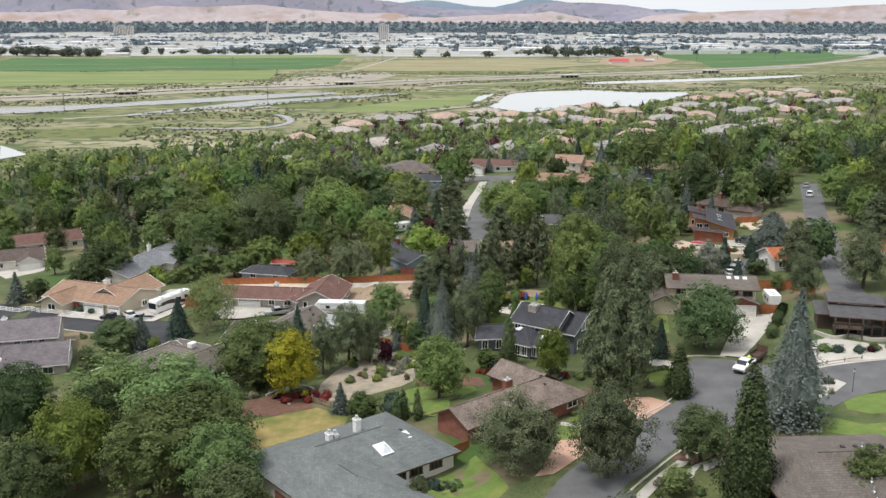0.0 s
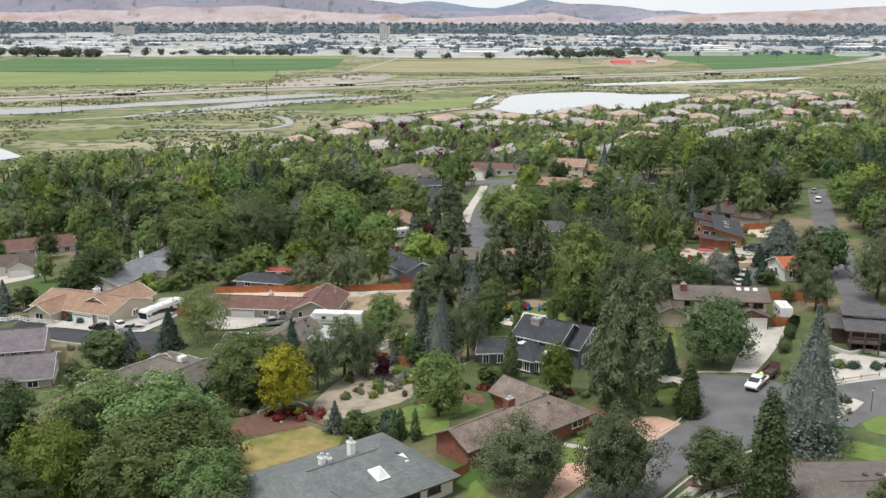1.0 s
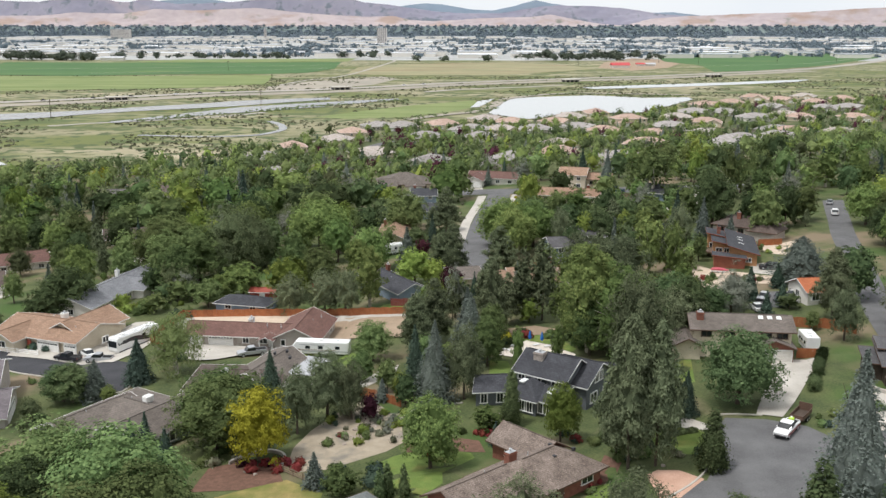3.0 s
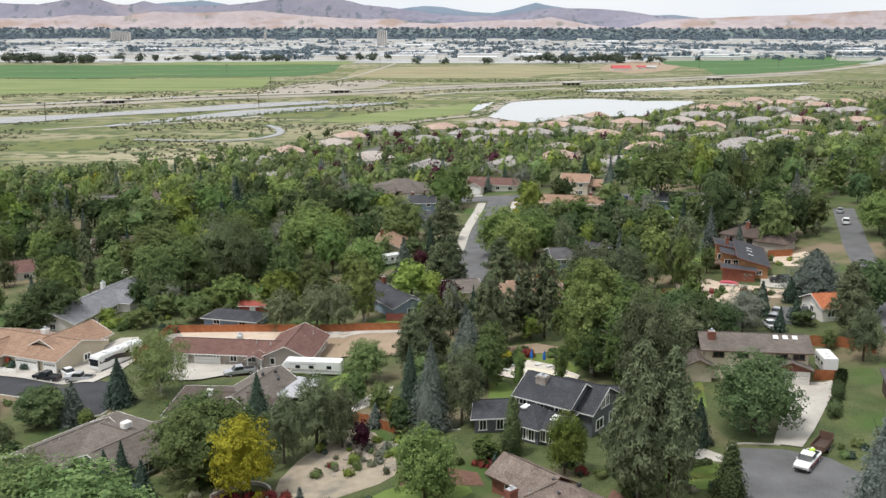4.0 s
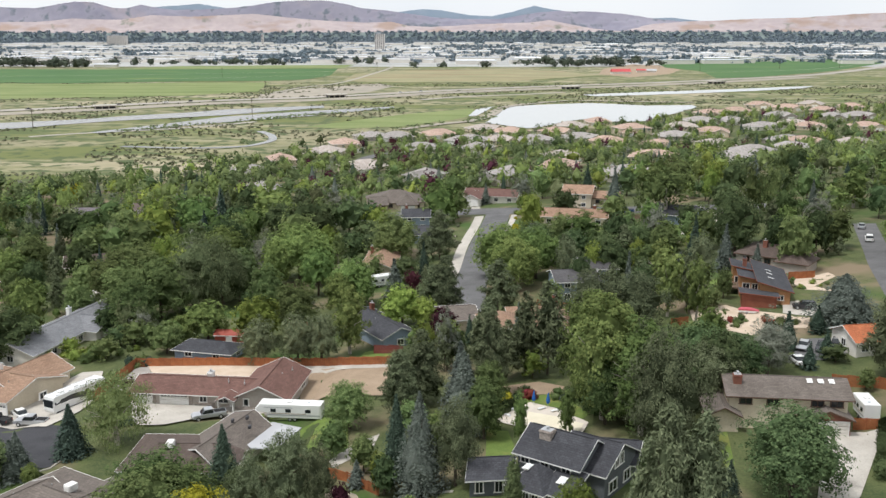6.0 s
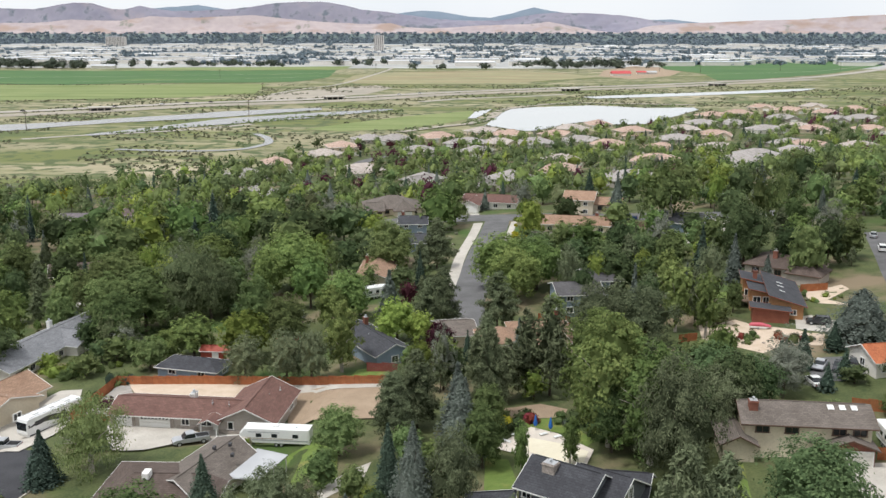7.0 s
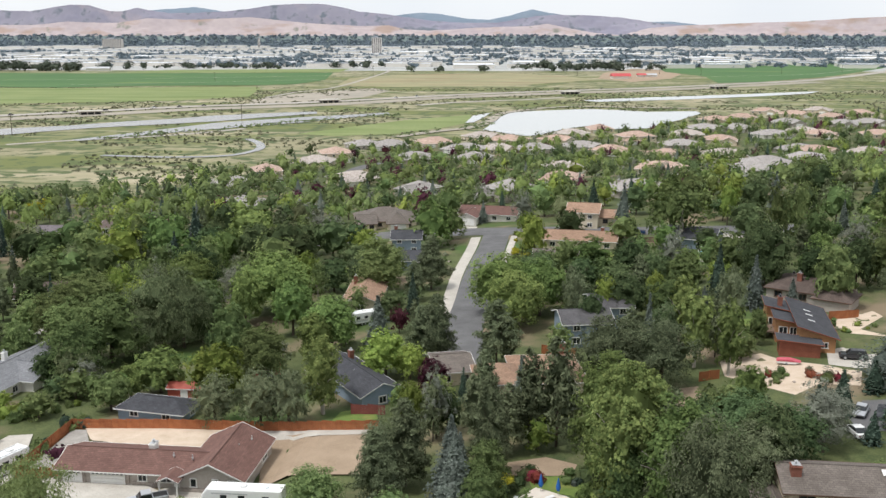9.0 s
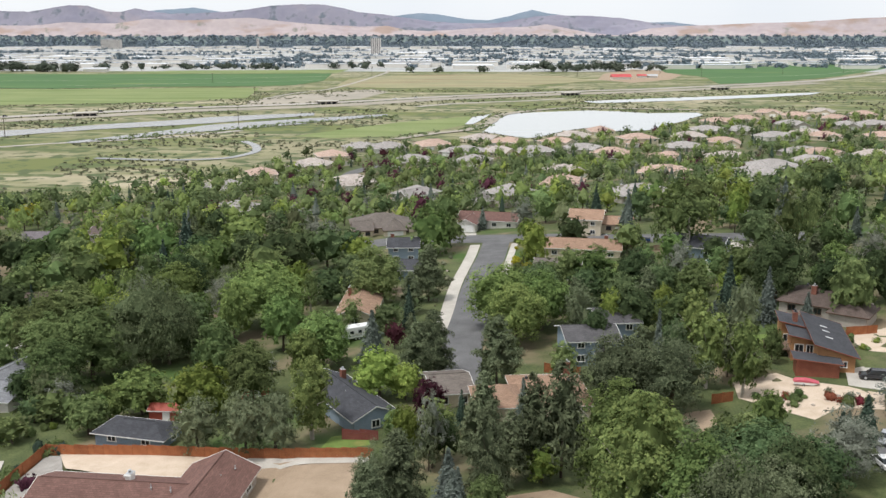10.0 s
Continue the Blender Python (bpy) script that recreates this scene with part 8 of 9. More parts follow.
def boughs(w, h, foot, count, rng, ball=0.17, power=0.75):
    """Balls along an open, rounded cone, for pines."""
    out = []
    for k in range(count):
        f = ((k + 0.5) / count) ** 0.85
        z = foot + (h - foot) * f * 0.97
        reach = w / 2 * min(1.0, 0.55 + 1.6 * f) * (1 - f ** 1.6) ** power
        a = k * 2.39996 + rng.normal() * 0.4
        rr = w * ball * rng.uniform(0.6, 1.2) * (1 - 0.45 * f)
        g = rng.uniform(0.5, 1.0)
        out.append((math.cos(a) * reach * g, math.sin(a) * reach * g, z, rr, rr * rng.uniform(0.45, 0.7)))
    return out


def crown(species, tier, seed):
    """The crown of a tree 10 m tall and about as wide as is usual for its kind; tier 0 is nearest and finest."""
    r = np.random.default_rng(seed)
    n, s, k = ((6200, 0.29, 0.9), (1950, 0.465, 0.85), (920, 0.59, 0.6), (165, 0.96, 0.34), (8600, 0.25, 1.2))[tier]
    c = (0.74, 0.77, 0.78, 0.78, 0.74)[tier]
    under = (-0.45, -0.6, -1.0, -1.0, -0.45)[tier]
    fine = (3, 3, 2, 1, 3)[tier]
    grand = tier == 4
    tier = tier if tier < 4 else 0
    leaf = LEAF.get(species, LEAF["ash"])
    if species in ("maple", "lime"):
        v, f = lobed(round_lobes(9.0, 10, 0.5, int(62 * k), r, uneven=0.26, ball=0.14), n, s, r, core=c, low=under, level=fine)
    elif species in ("ash", "elm", "yellow", "plum", "red"):
        v, f = lobed(round_lobes(8.5, 10, 0.3, int(60 * k), r, uneven=0.32, ball=0.145), n, s * 0.95, r, core=c, low=under, level=fine)
    elif species == "silver":
        v, f = lobed(round_lobes(8.0, 10, 0.5, int(60 * k), r, uneven=0.8, ball=0.11), int(n * 1.2), s * 0.9, r, core=c * 0.85, slim=0.6, level=fine, loose=0.3)
    elif species == "willow":
        v, f = lobed(round_lobes(9.5, 10, 0.2, int(56 * k), r, uneven=0.28, ball=0.145), int(n * 1.3), s * 1.25, r, core=c, low=-0.8, droop=0.45, slim=0.5, level=fine)
    elif species == "birch":
        leaf = LEAF["birch"]
        v, f = lobed(round_lobes(7.0, 10, 0.6, int(56 * k), r, uneven=0.45, ball=0.13), int(n * 1.2), s * 1.4, r, core=c * 0.7, low=-0.9, droop=0.6, slim=0.4, level=fine, loose=0.35)
    elif species == "poplar":
        v, f = lobed(round_lobes(5.5, 10, 0.3, int(64 * k), r, uneven=0.36, ball=0.155), n, s * 0.85, r, core=c, low=under, level=fine)
    elif species == "cottonwood":
        leaf = LEAF["ash"]
        v, f = lobed(round_lobes(7.0, 10, 0.6, int(62 * k), r, uneven=0.7, ball=0.12), n, s * 0.8, r, core=c * 0.8, low=under, level=fine, loose=0.32)
    elif species == "pine":
        v, f = lobed(boughs(6.5, 10, 1.3, int(84 * k), r, ball=0.135), int(n * 1.3), s * 1.25, r, core=c * 0.92, low=-0.7, slim=0.4, level=fine, spread=0.9, loose=0.25)
    elif species == "scotch":
        leaf = LEAF["pine"]
        v, f = lobed(round_lobes(8.5, 10, 0.3, int(76 * k), r, uneven=0.45, ball=0.115), int(n * 1.4), s * 1.25, r, core=c * 0.95, low=-0.7, slim=0.4, level=fine, spread=0.9, loose=0.25)
    elif species in ("spruce", "fir"):
        v, f = whorls(5.2, 10, 0.25, (54, 34, 20, 12)[tier], (30, 18, 12, 8)[tier], s * (0.82 if grand else (1.25, 1.25, 1.15, 0.9)[tier]), r, per=17 if grand else (9, 6, 5, 3)[tier], ragged=0.5)
    elif species == "cedar":
        leaf = LEAF["spruce"]
        v, f = whorls(9.5, 10, 0.5, (44, 30, 18, 12)[tier], (32, 24, 14, 8)[tier], s * 1.3, r, droop=0.1, ragged=0.6, power=0.6, per=(10, 8, 5, 4)[tier])
    else:
        v, f = lobed([(0, 0, z, 2.1 * (1 - z / 10.6) ** 0.7 * min(1, 0.6 + z / 4) + 0.12, 0.9) for z in np.linspace(0.7, 9.6, 14)]
                     + [(math.cos(i * 2.4) * 1.3 * (1 - i / 40), math.sin(i * 2.4) * 1.3 * (1 - i / 40), 0.6 + i * 0.24, 0.6, 0.8) for i in range(36)], n, s * 0.85, r, low=-0.8, core=c, level=fine)
    if species in ("spruce", "fir", "cedar"):
        wide, power = (9.5, 0.6) if species == "cedar" else (5.2, 0.9)
        bv, bf = ball_mesh(min(fine, 3))
        up = (bv[:, 2] + 1) / 2
        lump = np.stack([bv[:, 0], bv[:, 1], 0 * up], 1) / np.maximum(np.hypot(bv[:, 0], bv[:, 1]), 1e-3)[:, None] * (0.40 * wide * (1 - up) ** power * np.minimum(1, 6 * up) * r.uniform(0.75, 1.1, len(bv)))[:, None]
        lump[:, 2] = 0.3 + 9.2 * up
        f = np.concatenate([f, bf + len(v)])
        v = np.concatenate([v, lump])
    away = np.hypot(v[:, 0], v[:, 1])
    v[:, :2] *= USUAL.get(species, 8.5) / 2 / np.quantile(away, 0.985)
    v[:, 2] = np.where(v[:, 2] > 0.3, 0.3 + (v[:, 2] - 0.3) * 9.7 / (np.quantile(v[:, 2], 0.999) - 0.3), v[:, 2])
    return cards_mesh("crown", v, f, leaf)


USUAL = {"maple": 9.0, "lime": 9.0, "silver": 8.0, "willow": 9.5, "birch": 7.0, "poplar": 5.5, "cottonwood": 7.0, "pine": 6.5, "scotch": 8.5, "spruce": 5.2, "fir": 5.2, "cedar": 9.5, "cypress": 4.2}
KIND = {"maple": ("maple_tree", "bright green leafy maple in a garden"), "lime": ("locust_tree", "lime green leafy tree in a garden"), "ash": ("ash_tree", "mid green broad-crowned ash tree in a garden"),
        "elm": ("elm_tree", "dark green dense elm tree among houses"), "yellow": ("honey_locust", "golden yellow leafy tree among green ones"), "plum": ("plum_tree", "dark purple-leaved plum tree"),
        "silver": ("olive_tree", "silver grey loose-crowned Russian olive tree"), "willow": ("willow_tree", "dull green weeping willow with hanging boughs"), "birch": ("birch_tree", "weeping birch with yellow-green leaves and pale trunk"),
        "poplar": ("poplar_tree", "tall light green poplar tree"), "cottonwood": ("cottonwood_tree", "very tall open cottonwood with pale bare limbs"), "pine": ("pine_tree", "dark olive pine tree with a bare lower trunk"),
        "scotch": ("pine_tree", "broad bushy dark green pine tree"), "spruce": ("spruce_tree", "blue-grey spruce tree with drooping tiers"), "fir": ("fir_tree", "dark green pointed fir tree"),
        "cedar": ("cedar_tree", "wide flat-tiered blue cedar tree"), "cypress": ("cypress_tree", "olive green columnar cypress tree"), "red": ("barberry_tree", "small red-leaved ornamental tree")}
PALE = ("birch", "cottonwood", "poplar")
CONE = ("spruce", "fir", "cedar", "cypress", "pine")
count_of = {}


def tree(species, x, y, h, w, label=""):
    """A tree of that height and crown width, standing on the land."""
    k = count_of[species] = count_of.get(species, 0) + 1
    big = w > 1.3 * USUAL.get(species, 8.5)
    tier = (4 if big else 0) if y < 190 else (0 if big else 1) if y < 312 else 2 if y < 400 else 3
    if h < 6.8 and tier < 3:
        tier = 1 if tier in (0, 4) else tier + 1
    form = k % 3
    cr = stored(("crown", species, tier, form), lambda: crown(species, tier, 1000 + 17 * form + len(species) * 131 + ord(species[0])))
    pale = species in PALE
    near = y < 312
    tr = stored(("trunk", species, near), lambda: trunk_mesh("trunk", 9.0 if species in CONE else 8.0, 0.16 if species in CONE else 0.24, (2 if species in CONE else (9 if pale else 6)) if near else 1, 1.2 if species in CONE else 2.6, BARK_PALE if pale else BARK, 0.0, 7 if near else 4))
    name, told = KIND[species]
    s = w / USUAL.get(species, 8.5)
    ob = thing(name, pose(x, y, terrain(x, y), 0, 0, (k * 137.5) % 360) @ Matrix.Diagonal((s, s, h / 10.0, 1)), label or told, "tree", told)
    part("trunk", tr, None, ob)
    part("crown", cr, None, ob)
    return ob


def shrub(species, x, y, h, w, label="", name="shrub"):
    """A low bush: twigs and a leafy mound."""
    k = count_of["shrub"] = count_of.get("shrub", 0) + 1
    def mound():
        r = np.random.default_rng(77 + k)
        v, f = lobed(round_lobes(2.0, 1.0, -0.25, 22, r, uneven=0.5, ball=0.17), 380, 0.16, r, low=-0.5, core=0.85, level=2)
        return cards_mesh("leaves", v, f, LEAF[species])
    lv = stored(("shrub", species, k % 3), mound)
    st = stored("stem", lambda: mesh_of("stem", tube(bmesh.new(), (0, 0, -0.2), (0.05, 0, 0.6), 0.07, 0.03, 5), BARK))
    words = {"plum": "purple", "red": "dark red", "yellow": "yellow", "silver": "silver grey", "sage": "grey green", "spruce": "blue grey", "lime": "lime green", "fir": "dark green"}
    ob = thing(name, pose(x, y, terrain(x, y), 0, 0, (k * 97) % 360) @ Matrix.Diagonal((w / 2, w / 2, h, 1)), label or f"rounded {words.get(species, 'green')} garden shrub in a planted bed", "shrub", "garden shrubs")
    part("stem", st, None, ob)
    part("foliage", lv, None, ob)

# ---- each tree, placed to fit the camera's view: kind, x, y, height, crown width ----
tree("spruce", 43.6, 113.6, 19.8, 10.4)
tree("scotch", 16.4, 99.0, 13.2, 11.4)
tree("scotch", 4.8, 103.6, 11.5, 12.7)
tree("cypress", 31.3, 89.2, 17.5, 7.5)
tree("elm", 28.6, 101.7, 7.7, 8.9)
tree("cypress", 30.1, 125.9, 8.6, 5.0)
tree("elm", 38.7, 148.6, 12.0, 14.0)
tree("maple", -7.0, 129.9, 11.0, 9.3)
tree("yellow", -31.8, 133.7, 11.8, 9.6)
tree("plum", -17.6, 147.8, 4.8, 3.4)
tree("lime", 11.2, 137.7, 9.0, 5.9)
tree("pine", 19.5, 127.5, 21.4, 8.3)
tree("pine", 23.1, 127.9, 20.1, 7.9)
tree("pine", 18.2, 130.6, 16.4, 6.2)
tree("spruce", -7.9, 154.4, 14.1, 7.7)
tree("elm", 35.6, 188.6, 11.1, 12.8)
tree("elm", 41.4, 188.1, 9.2, 10.2)
tree("elm", 29.5, 178.8, 11.0, 9.4)
tree("scotch", 25.5, 163.1, 18.4, 12.4)
tree("poplar", 18.6, 176.6, 20.5, 11.1)
tree("poplar", 23.3, 169.9, 18.5, 10.3)
tree("spruce", -2.7, 174.2, 13.0, 6.6)
tree("pine", 1.4, 188.4, 15.5, 6.4)
tree("pine", 11.2, 198.6, 17.0, 8.2)
tree("pine", 7.4, 200.4, 15.0, 6.6)
tree("lime", 8.6, 197.2, 5.4, 5.6)
tree("silver", -6.7, 203.7, 12.0, 6.4)
tree("poplar", 5.7, 168.4, 8.2, 2.6)
tree("poplar", 12.6, 170.6, 7.4, 2.8)
tree("ash", 0.4, 171.2, 9.6, 7.2)
tree("scotch", 34.4, 177.8, 10.4, 11.1)
tree("maple", 102.5, 273.8, 12.0, 12.3)
tree("ash", 106.5, 263.1, 13.2, 14.1)
tree("scotch", 77.4, 181.6, 15.0, 11.5)
tree("elm", 98.6, 248.5, 11.0, 11.4)
tree("pine", 93.4, 219.5, 13.0, 10.3)
tree("elm", 60.4, 197.4, 3.4, 5.2)
tree("silver", 49.6, 199.0, 10.5, 10.2)
tree("fir", 62.6, 214.2, 5.5, 4.6)
tree("yellow", -182.4, 445.2, 9.0, 11.4)
tree("elm", -199.9, 491.1, 8.0, 7.5)
tree("ash", -182.3, 462.4, 9.0, 11.4)
tree("elm", -175.6, 486.0, 9.0, 11.4)
tree("elm", -184.4, 520.0, 9.0, 11.4)
tree("elm", -157.4, 474.3, 9.0, 11.4)
tree("lime", -148.9, 458.1, 8.0, 10.1)
tree("elm", -186.7, 440.0, 8.0, 10.1)
tree("silver", -161.6, 441.4, 8.0, 10.1)
tree("elm", -152.2, 493.6, 8.0, 10.1)
tree("fir", -131.8, 447.3, 9.0, 6.2)
tree("lime", -156.8, 533.4, 8.0, 10.1)
tree("elm", -144.8, 523.6, 9.0, 11.4)
tree("elm", -131.8, 501.4, 9.0, 11.4)
tree("ash", -128.4, 456.2, 9.0, 11.4)
tree("pine", -119.0, 479.7, 9.0, 9.8)
tree("fir", -94.0, 367.8, 15.0, 8.2)
tree("lime", -118.4, 379.5, 12.2, 12.8)
tree("maple", -99.3, 357.6, 15.0, 15.4)
tree("poplar", -112.3, 380.5, 12.2, 9.5)
tree("lime", -106.9, 337.5, 15.0, 18.6)
tree("pine", -103.7, 342.3, 13.0, 7.9)
tree("ash", -132.7, 364.2, 15.0, 16.0)
tree("ash", -136.9, 357.1, 12.1, 12.7)
tree("ash", -126.4, 361.1, 12.1, 12.5)
tree("elm", -146.5, 362.4, 12.2, 13.2)
tree("elm", -83.6, 349.6, 11.3, 11.9)
tree("maple", -98.9, 421.2, 9.0, 11.4)
tree("ash", -113.7, 319.5, 12.9, 13.6)
tree("ash", -120.7, 316.4, 12.0, 12.9)
tree("ash", -106.9, 323.6, 13.5, 14.4)
tree("elm", -75.6, 307.2, 14.2, 14.9)
tree("maple", -74.6, 299.7, 13.5, 13.7)
tree("lime", -86.4, 284.6, 15.0, 9.0)
tree("ash", -91.8, 276.3, 15.0, 19.0)
tree("ash", -93.6, 266.7, 15.0, 13.2)
tree("fir", -106.0, 289.7, 12.0, 3.6)
tree("willow", -68.4, 260.8, 18.1, 19.4)
tree("willow", -63.9, 260.1, 15.0, 14.1)
tree("ash", -76.6, 252.0, 15.0, 16.9)
tree("willow", -71.5, 255.2, 12.0, 13.0)
tree("ash", -84.9, 252.8, 14.1, 14.9)
tree("elm", -115.0, 297.4, 11.0, 10.4)
tree("ash", -104.0, 274.2, 11.0, 9.4)
tree("willow", -76.6, 235.9, 9.3, 10.0)
tree("elm", -84.1, 239.8, 7.2, 7.9)
tree("silver", -74.2, 234.1, 7.0, 8.9)
tree("maple", -59.2, 231.4, 8.8, 11.1)
tree("lime", -47.0, 225.9, 10.8, 11.6)
tree("ash", -71.7, 230.4, 5.0, 6.3)
tree("elm", -78.0, 229.9, 5.0, 6.3)
tree("maple", -73.8, 361.3, 15.0, 19.0)
tree("maple", -77.0, 344.5, 11.4, 12.4)
tree("elm", -55.8, 333.5, 15.0, 15.6)
tree("elm", -66.0, 336.8, 13.4, 14.4)
tree("ash", -55.9, 313.7, 14.7, 15.3)
tree("elm", -52.5, 328.3, 11.5, 12.1)
tree("maple", -49.8, 284.7, 15.0, 19.0)
tree("lime", -45.4, 303.8, 11.0, 8.7)
tree("maple", -54.3, 275.0, 13.0, 9.3)
tree("elm", -52.9, 350.4, 11.3, 12.1)
tree("maple", -43.7, 276.5, 12.0, 10.4)
tree("ash", -100.2, 558.9, 9.0, 11.4)
tree("ash", -102.7, 513.7, 8.0, 10.1)
tree("spruce", -83.5, 484.0, 9.0, 6.4)
tree("plum", -74.5, 480.6, 7.0, 8.1)
tree("elm", -91.1, 479.5, 9.0, 11.3)
tree("silver", -55.2, 381.5, 12.0, 12.6)
tree("silver", -68.2, 418.4, 9.0, 11.4)
tree("silver", -49.8, 376.1, 9.0, 9.4)
tree("elm", -57.5, 428.2, 9.0, 11.4)
tree("elm", -67.3, 447.8, 9.0, 11.4)
tree("silver", -46.3, 438.8, 9.0, 10.3)
tree("ash", -43.0, 467.3, 9.0, 11.4)
tree("elm", -49.7, 448.6, 9.0, 11.4)
tree("fir", -66.2, 497.0, 9.0, 5.8)
tree("elm", -45.0, 342.5, 12.6, 13.4)
tree("elm", -40.1, 353.0, 10.0, 10.3)
tree("lime", -34.9, 338.1, 10.5, 11.4)
tree("ash", -26.2, 300.0, 14.7, 15.3)
tree("elm", -35.4, 320.2, 9.0, 9.2)
tree("maple", -16.2, 353.6, 14.9, 16.1)
tree("ash", -10.9, 363.5, 9.7, 10.5)
tree("pine", -13.5, 299.5, 14.0, 9.1)
tree("pine", -16.7, 288.5, 10.0, 6.6)
tree("ash", -37.7, 512.9, 9.0, 11.4)
tree("spruce", -22.3, 450.5, 9.0, 6.4)
tree("elm", -38.5, 427.0, 8.0, 8.6)
tree("elm", -116.7, 538.1, 8.0, 10.1)
tree("ash", -128.7, 541.5, 8.0, 10.1)
tree("elm", -85.4, 439.6, 9.0, 11.4)
tree("elm", -38.4, 302.5, 9.4, 10.0)
tree("cottonwood", -5.3, 570.4, 9.0, 8.3)
tree("elm", -9.7, 434.0, 9.0, 11.4)
tree("ash", -14.6, 450.7, 9.0, 11.4)
tree("spruce", -1.5, 389.3, 8.0, 4.6)
tree("lime", 12.4, 361.7, 8.0, 7.4)
tree("elm", 24.6, 347.4, 10.3, 10.8)
tree("lime", 41.6, 409.5, 8.0, 10.1)
tree("spruce", 42.6, 366.9, 14.0, 7.7)
tree("ash", 38.9, 339.5, 9.5, 10.4)
tree("ash", 29.8, 432.8, 9.0, 11.4)
tree("ash", 18.9, 420.5, 9.0, 11.4)
tree("elm", 46.9, 496.8, 9.0, 11.4)
tree("elm", 13.3, 513.2, 9.0, 11.4)
tree("lime", 54.7, 419.9, 9.0, 11.4)
tree("silver", 69.5, 535.5, 8.0, 10.1)
tree("elm", 65.6, 456.9, 9.0, 10.7)
tree("elm", 22.2, 486.4, 8.0, 10.1)
tree("ash", 33.0, 410.6, 9.0, 9.6)
tree("lime", 39.3, 506.6, 8.0, 10.1)
tree("maple", 3.5, 274.3, 14.0, 15.3)
tree("maple", 12.1, 270.0, 13.0, 13.3)
tree("maple", 6.7, 260.6, 13.0, 12.7)
tree("pine", 2.7, 236.9, 13.0, 9.1)
tree("scotch", 19.4, 264.8, 12.0, 7.9)
tree("lime", 25.2, 260.3, 11.0, 5.7)
tree("elm", 29.8, 260.6, 11.0, 10.2)
tree("elm", 21.3, 251.1, 10.0, 6.7)
tree("scotch", 20.9, 220.9, 14.0, 13.2)
tree("pine", 25.8, 227.3, 13.0, 8.0)
tree("spruce", 28.8, 227.4, 15.0, 4.4)
tree("scotch", 29.8, 220.0, 15.0, 13.5)
tree("poplar", 37.6, 230.7, 15.0, 6.9)
tree("ash", 37.8, 254.8, 12.0, 10.6)
tree("poplar", 38.2, 244.9, 14.0, 6.8)
tree("spruce", 6.5, 213.7, 9.5, 3.8)
tree("spruce", 13.2, 213.6, 9.0, 5.6)
tree("pine", 0.7, 216.3, 10.0, 5.6)
tree("fir", -3.0, 219.3, 6.0, 2.8)
tree("poplar", 17.1, 188.9, 18.0, 10.2)
tree("poplar", 21.2, 184.5, 17.0, 9.7)
tree("poplar", 18.4, 184.4, 15.0, 8.9)
tree("pine", 24.9, 182.8, 14.0, 8.3)
tree("elm", 29.8, 188.5, 11.0, 7.3)
tree("scotch", 24.3, 172.2, 14.0, 10.6)
tree("poplar", 24.2, 178.8, 13.0, 7.4)
tree("poplar", -26.4, 216.5, 14.0, 7.8)
tree("scotch", -35.7, 211.0, 11.0, 8.6)
tree("scotch", -31.2, 211.3, 12.0, 8.8)
tree("scotch", -43.9, 213.6, 9.5, 8.7)
tree("lime", -17.8, 233.4, 9.8, 10.7)
tree("lime", -13.0, 232.0, 7.0, 6.1)
tree("plum", -8.4, 223.2, 7.0, 6.3)
tree("plum", -17.9, 262.2, 6.5, 4.5)
tree("spruce", -21.3, 252.9, 10.9, 6.5)
tree("pine", -8.8, 243.0, 13.0, 8.9)
tree("pine", -11.8, 242.9, 11.0, 7.4)
tree("elm", -20.8, 272.9, 7.0, 7.5)
tree("maple", -30.8, 251.7, 12.0, 11.9)
tree("maple", -33.1, 246.6, 10.0, 7.8)
tree("ash", -43.2, 285.2, 7.0, 6.8)
tree("ash", -40.8, 235.1, 11.3, 11.8)
tree("elm", -60.8, 263.3, 9.0, 6.5)
tree("spruce", -3.5, 182.6, 12.0, 6.5)
tree("pine", -0.5, 201.2, 12.0, 5.8)
tree("pine", -10.0, 187.0, 13.0, 8.3)
tree("spruce", -2.3, 181.4, 10.0, 5.1)
tree("ash", -13.3, 215.7, 5.0, 4.7)
tree("pine", 4.1, 196.6, 11.0, 6.4)
tree("elm", -5.1, 206.5, 7.0, 5.2)
tree("pine", -7.2, 202.7, 10.0, 4.2)
tree("cottonwood", 54.2, 334.0, 22.0, 20.2)
tree("cottonwood", 50.3, 346.7, 17.0, 12.2)
tree("lime", 72.9, 359.5, 14.0, 7.6)
tree("lime", 101.1, 492.8, 9.0, 11.4)
tree("elm", 93.7, 434.7, 9.0, 11.4)
tree("elm", 84.2, 371.0, 13.0, 12.4)
tree("cottonwood", 76.9, 323.3, 19.0, 9.5)
tree("cottonwood", 84.9, 326.5, 21.0, 8.1)
tree("ash", 100.1, 345.1, 14.0, 10.4)
tree("elm", 62.7, 279.9, 17.0, 13.8)
tree("ash", 73.1, 264.8, 15.0, 10.5)
tree("elm", 81.8, 277.2, 13.0, 8.9)
tree("fir", 52.1, 277.6, 12.0, 5.4)
tree("ash", 44.8, 280.7, 11.0, 10.3)
tree("elm", 112.3, 442.9, 9.0, 11.4)
tree("elm", 121.5, 421.5, 9.0, 11.4)
tree("ash", 84.1, 337.5, 13.0, 10.9)
tree("elm", 74.7, 343.8, 11.0, 10.9)
tree("ash", 83.4, 311.1, 13.0, 10.0)
tree("maple", 82.9, 441.3, 9.0, 11.4)
tree("ash", 129.6, 411.8, 9.0, 11.4)
tree("elm", 72.9, 333.4, 9.7, 10.5)
tree("elm", 58.5, 320.8, 7.6, 8.1)
tree("elm", 71.6, 273.4, 12.0, 8.5)
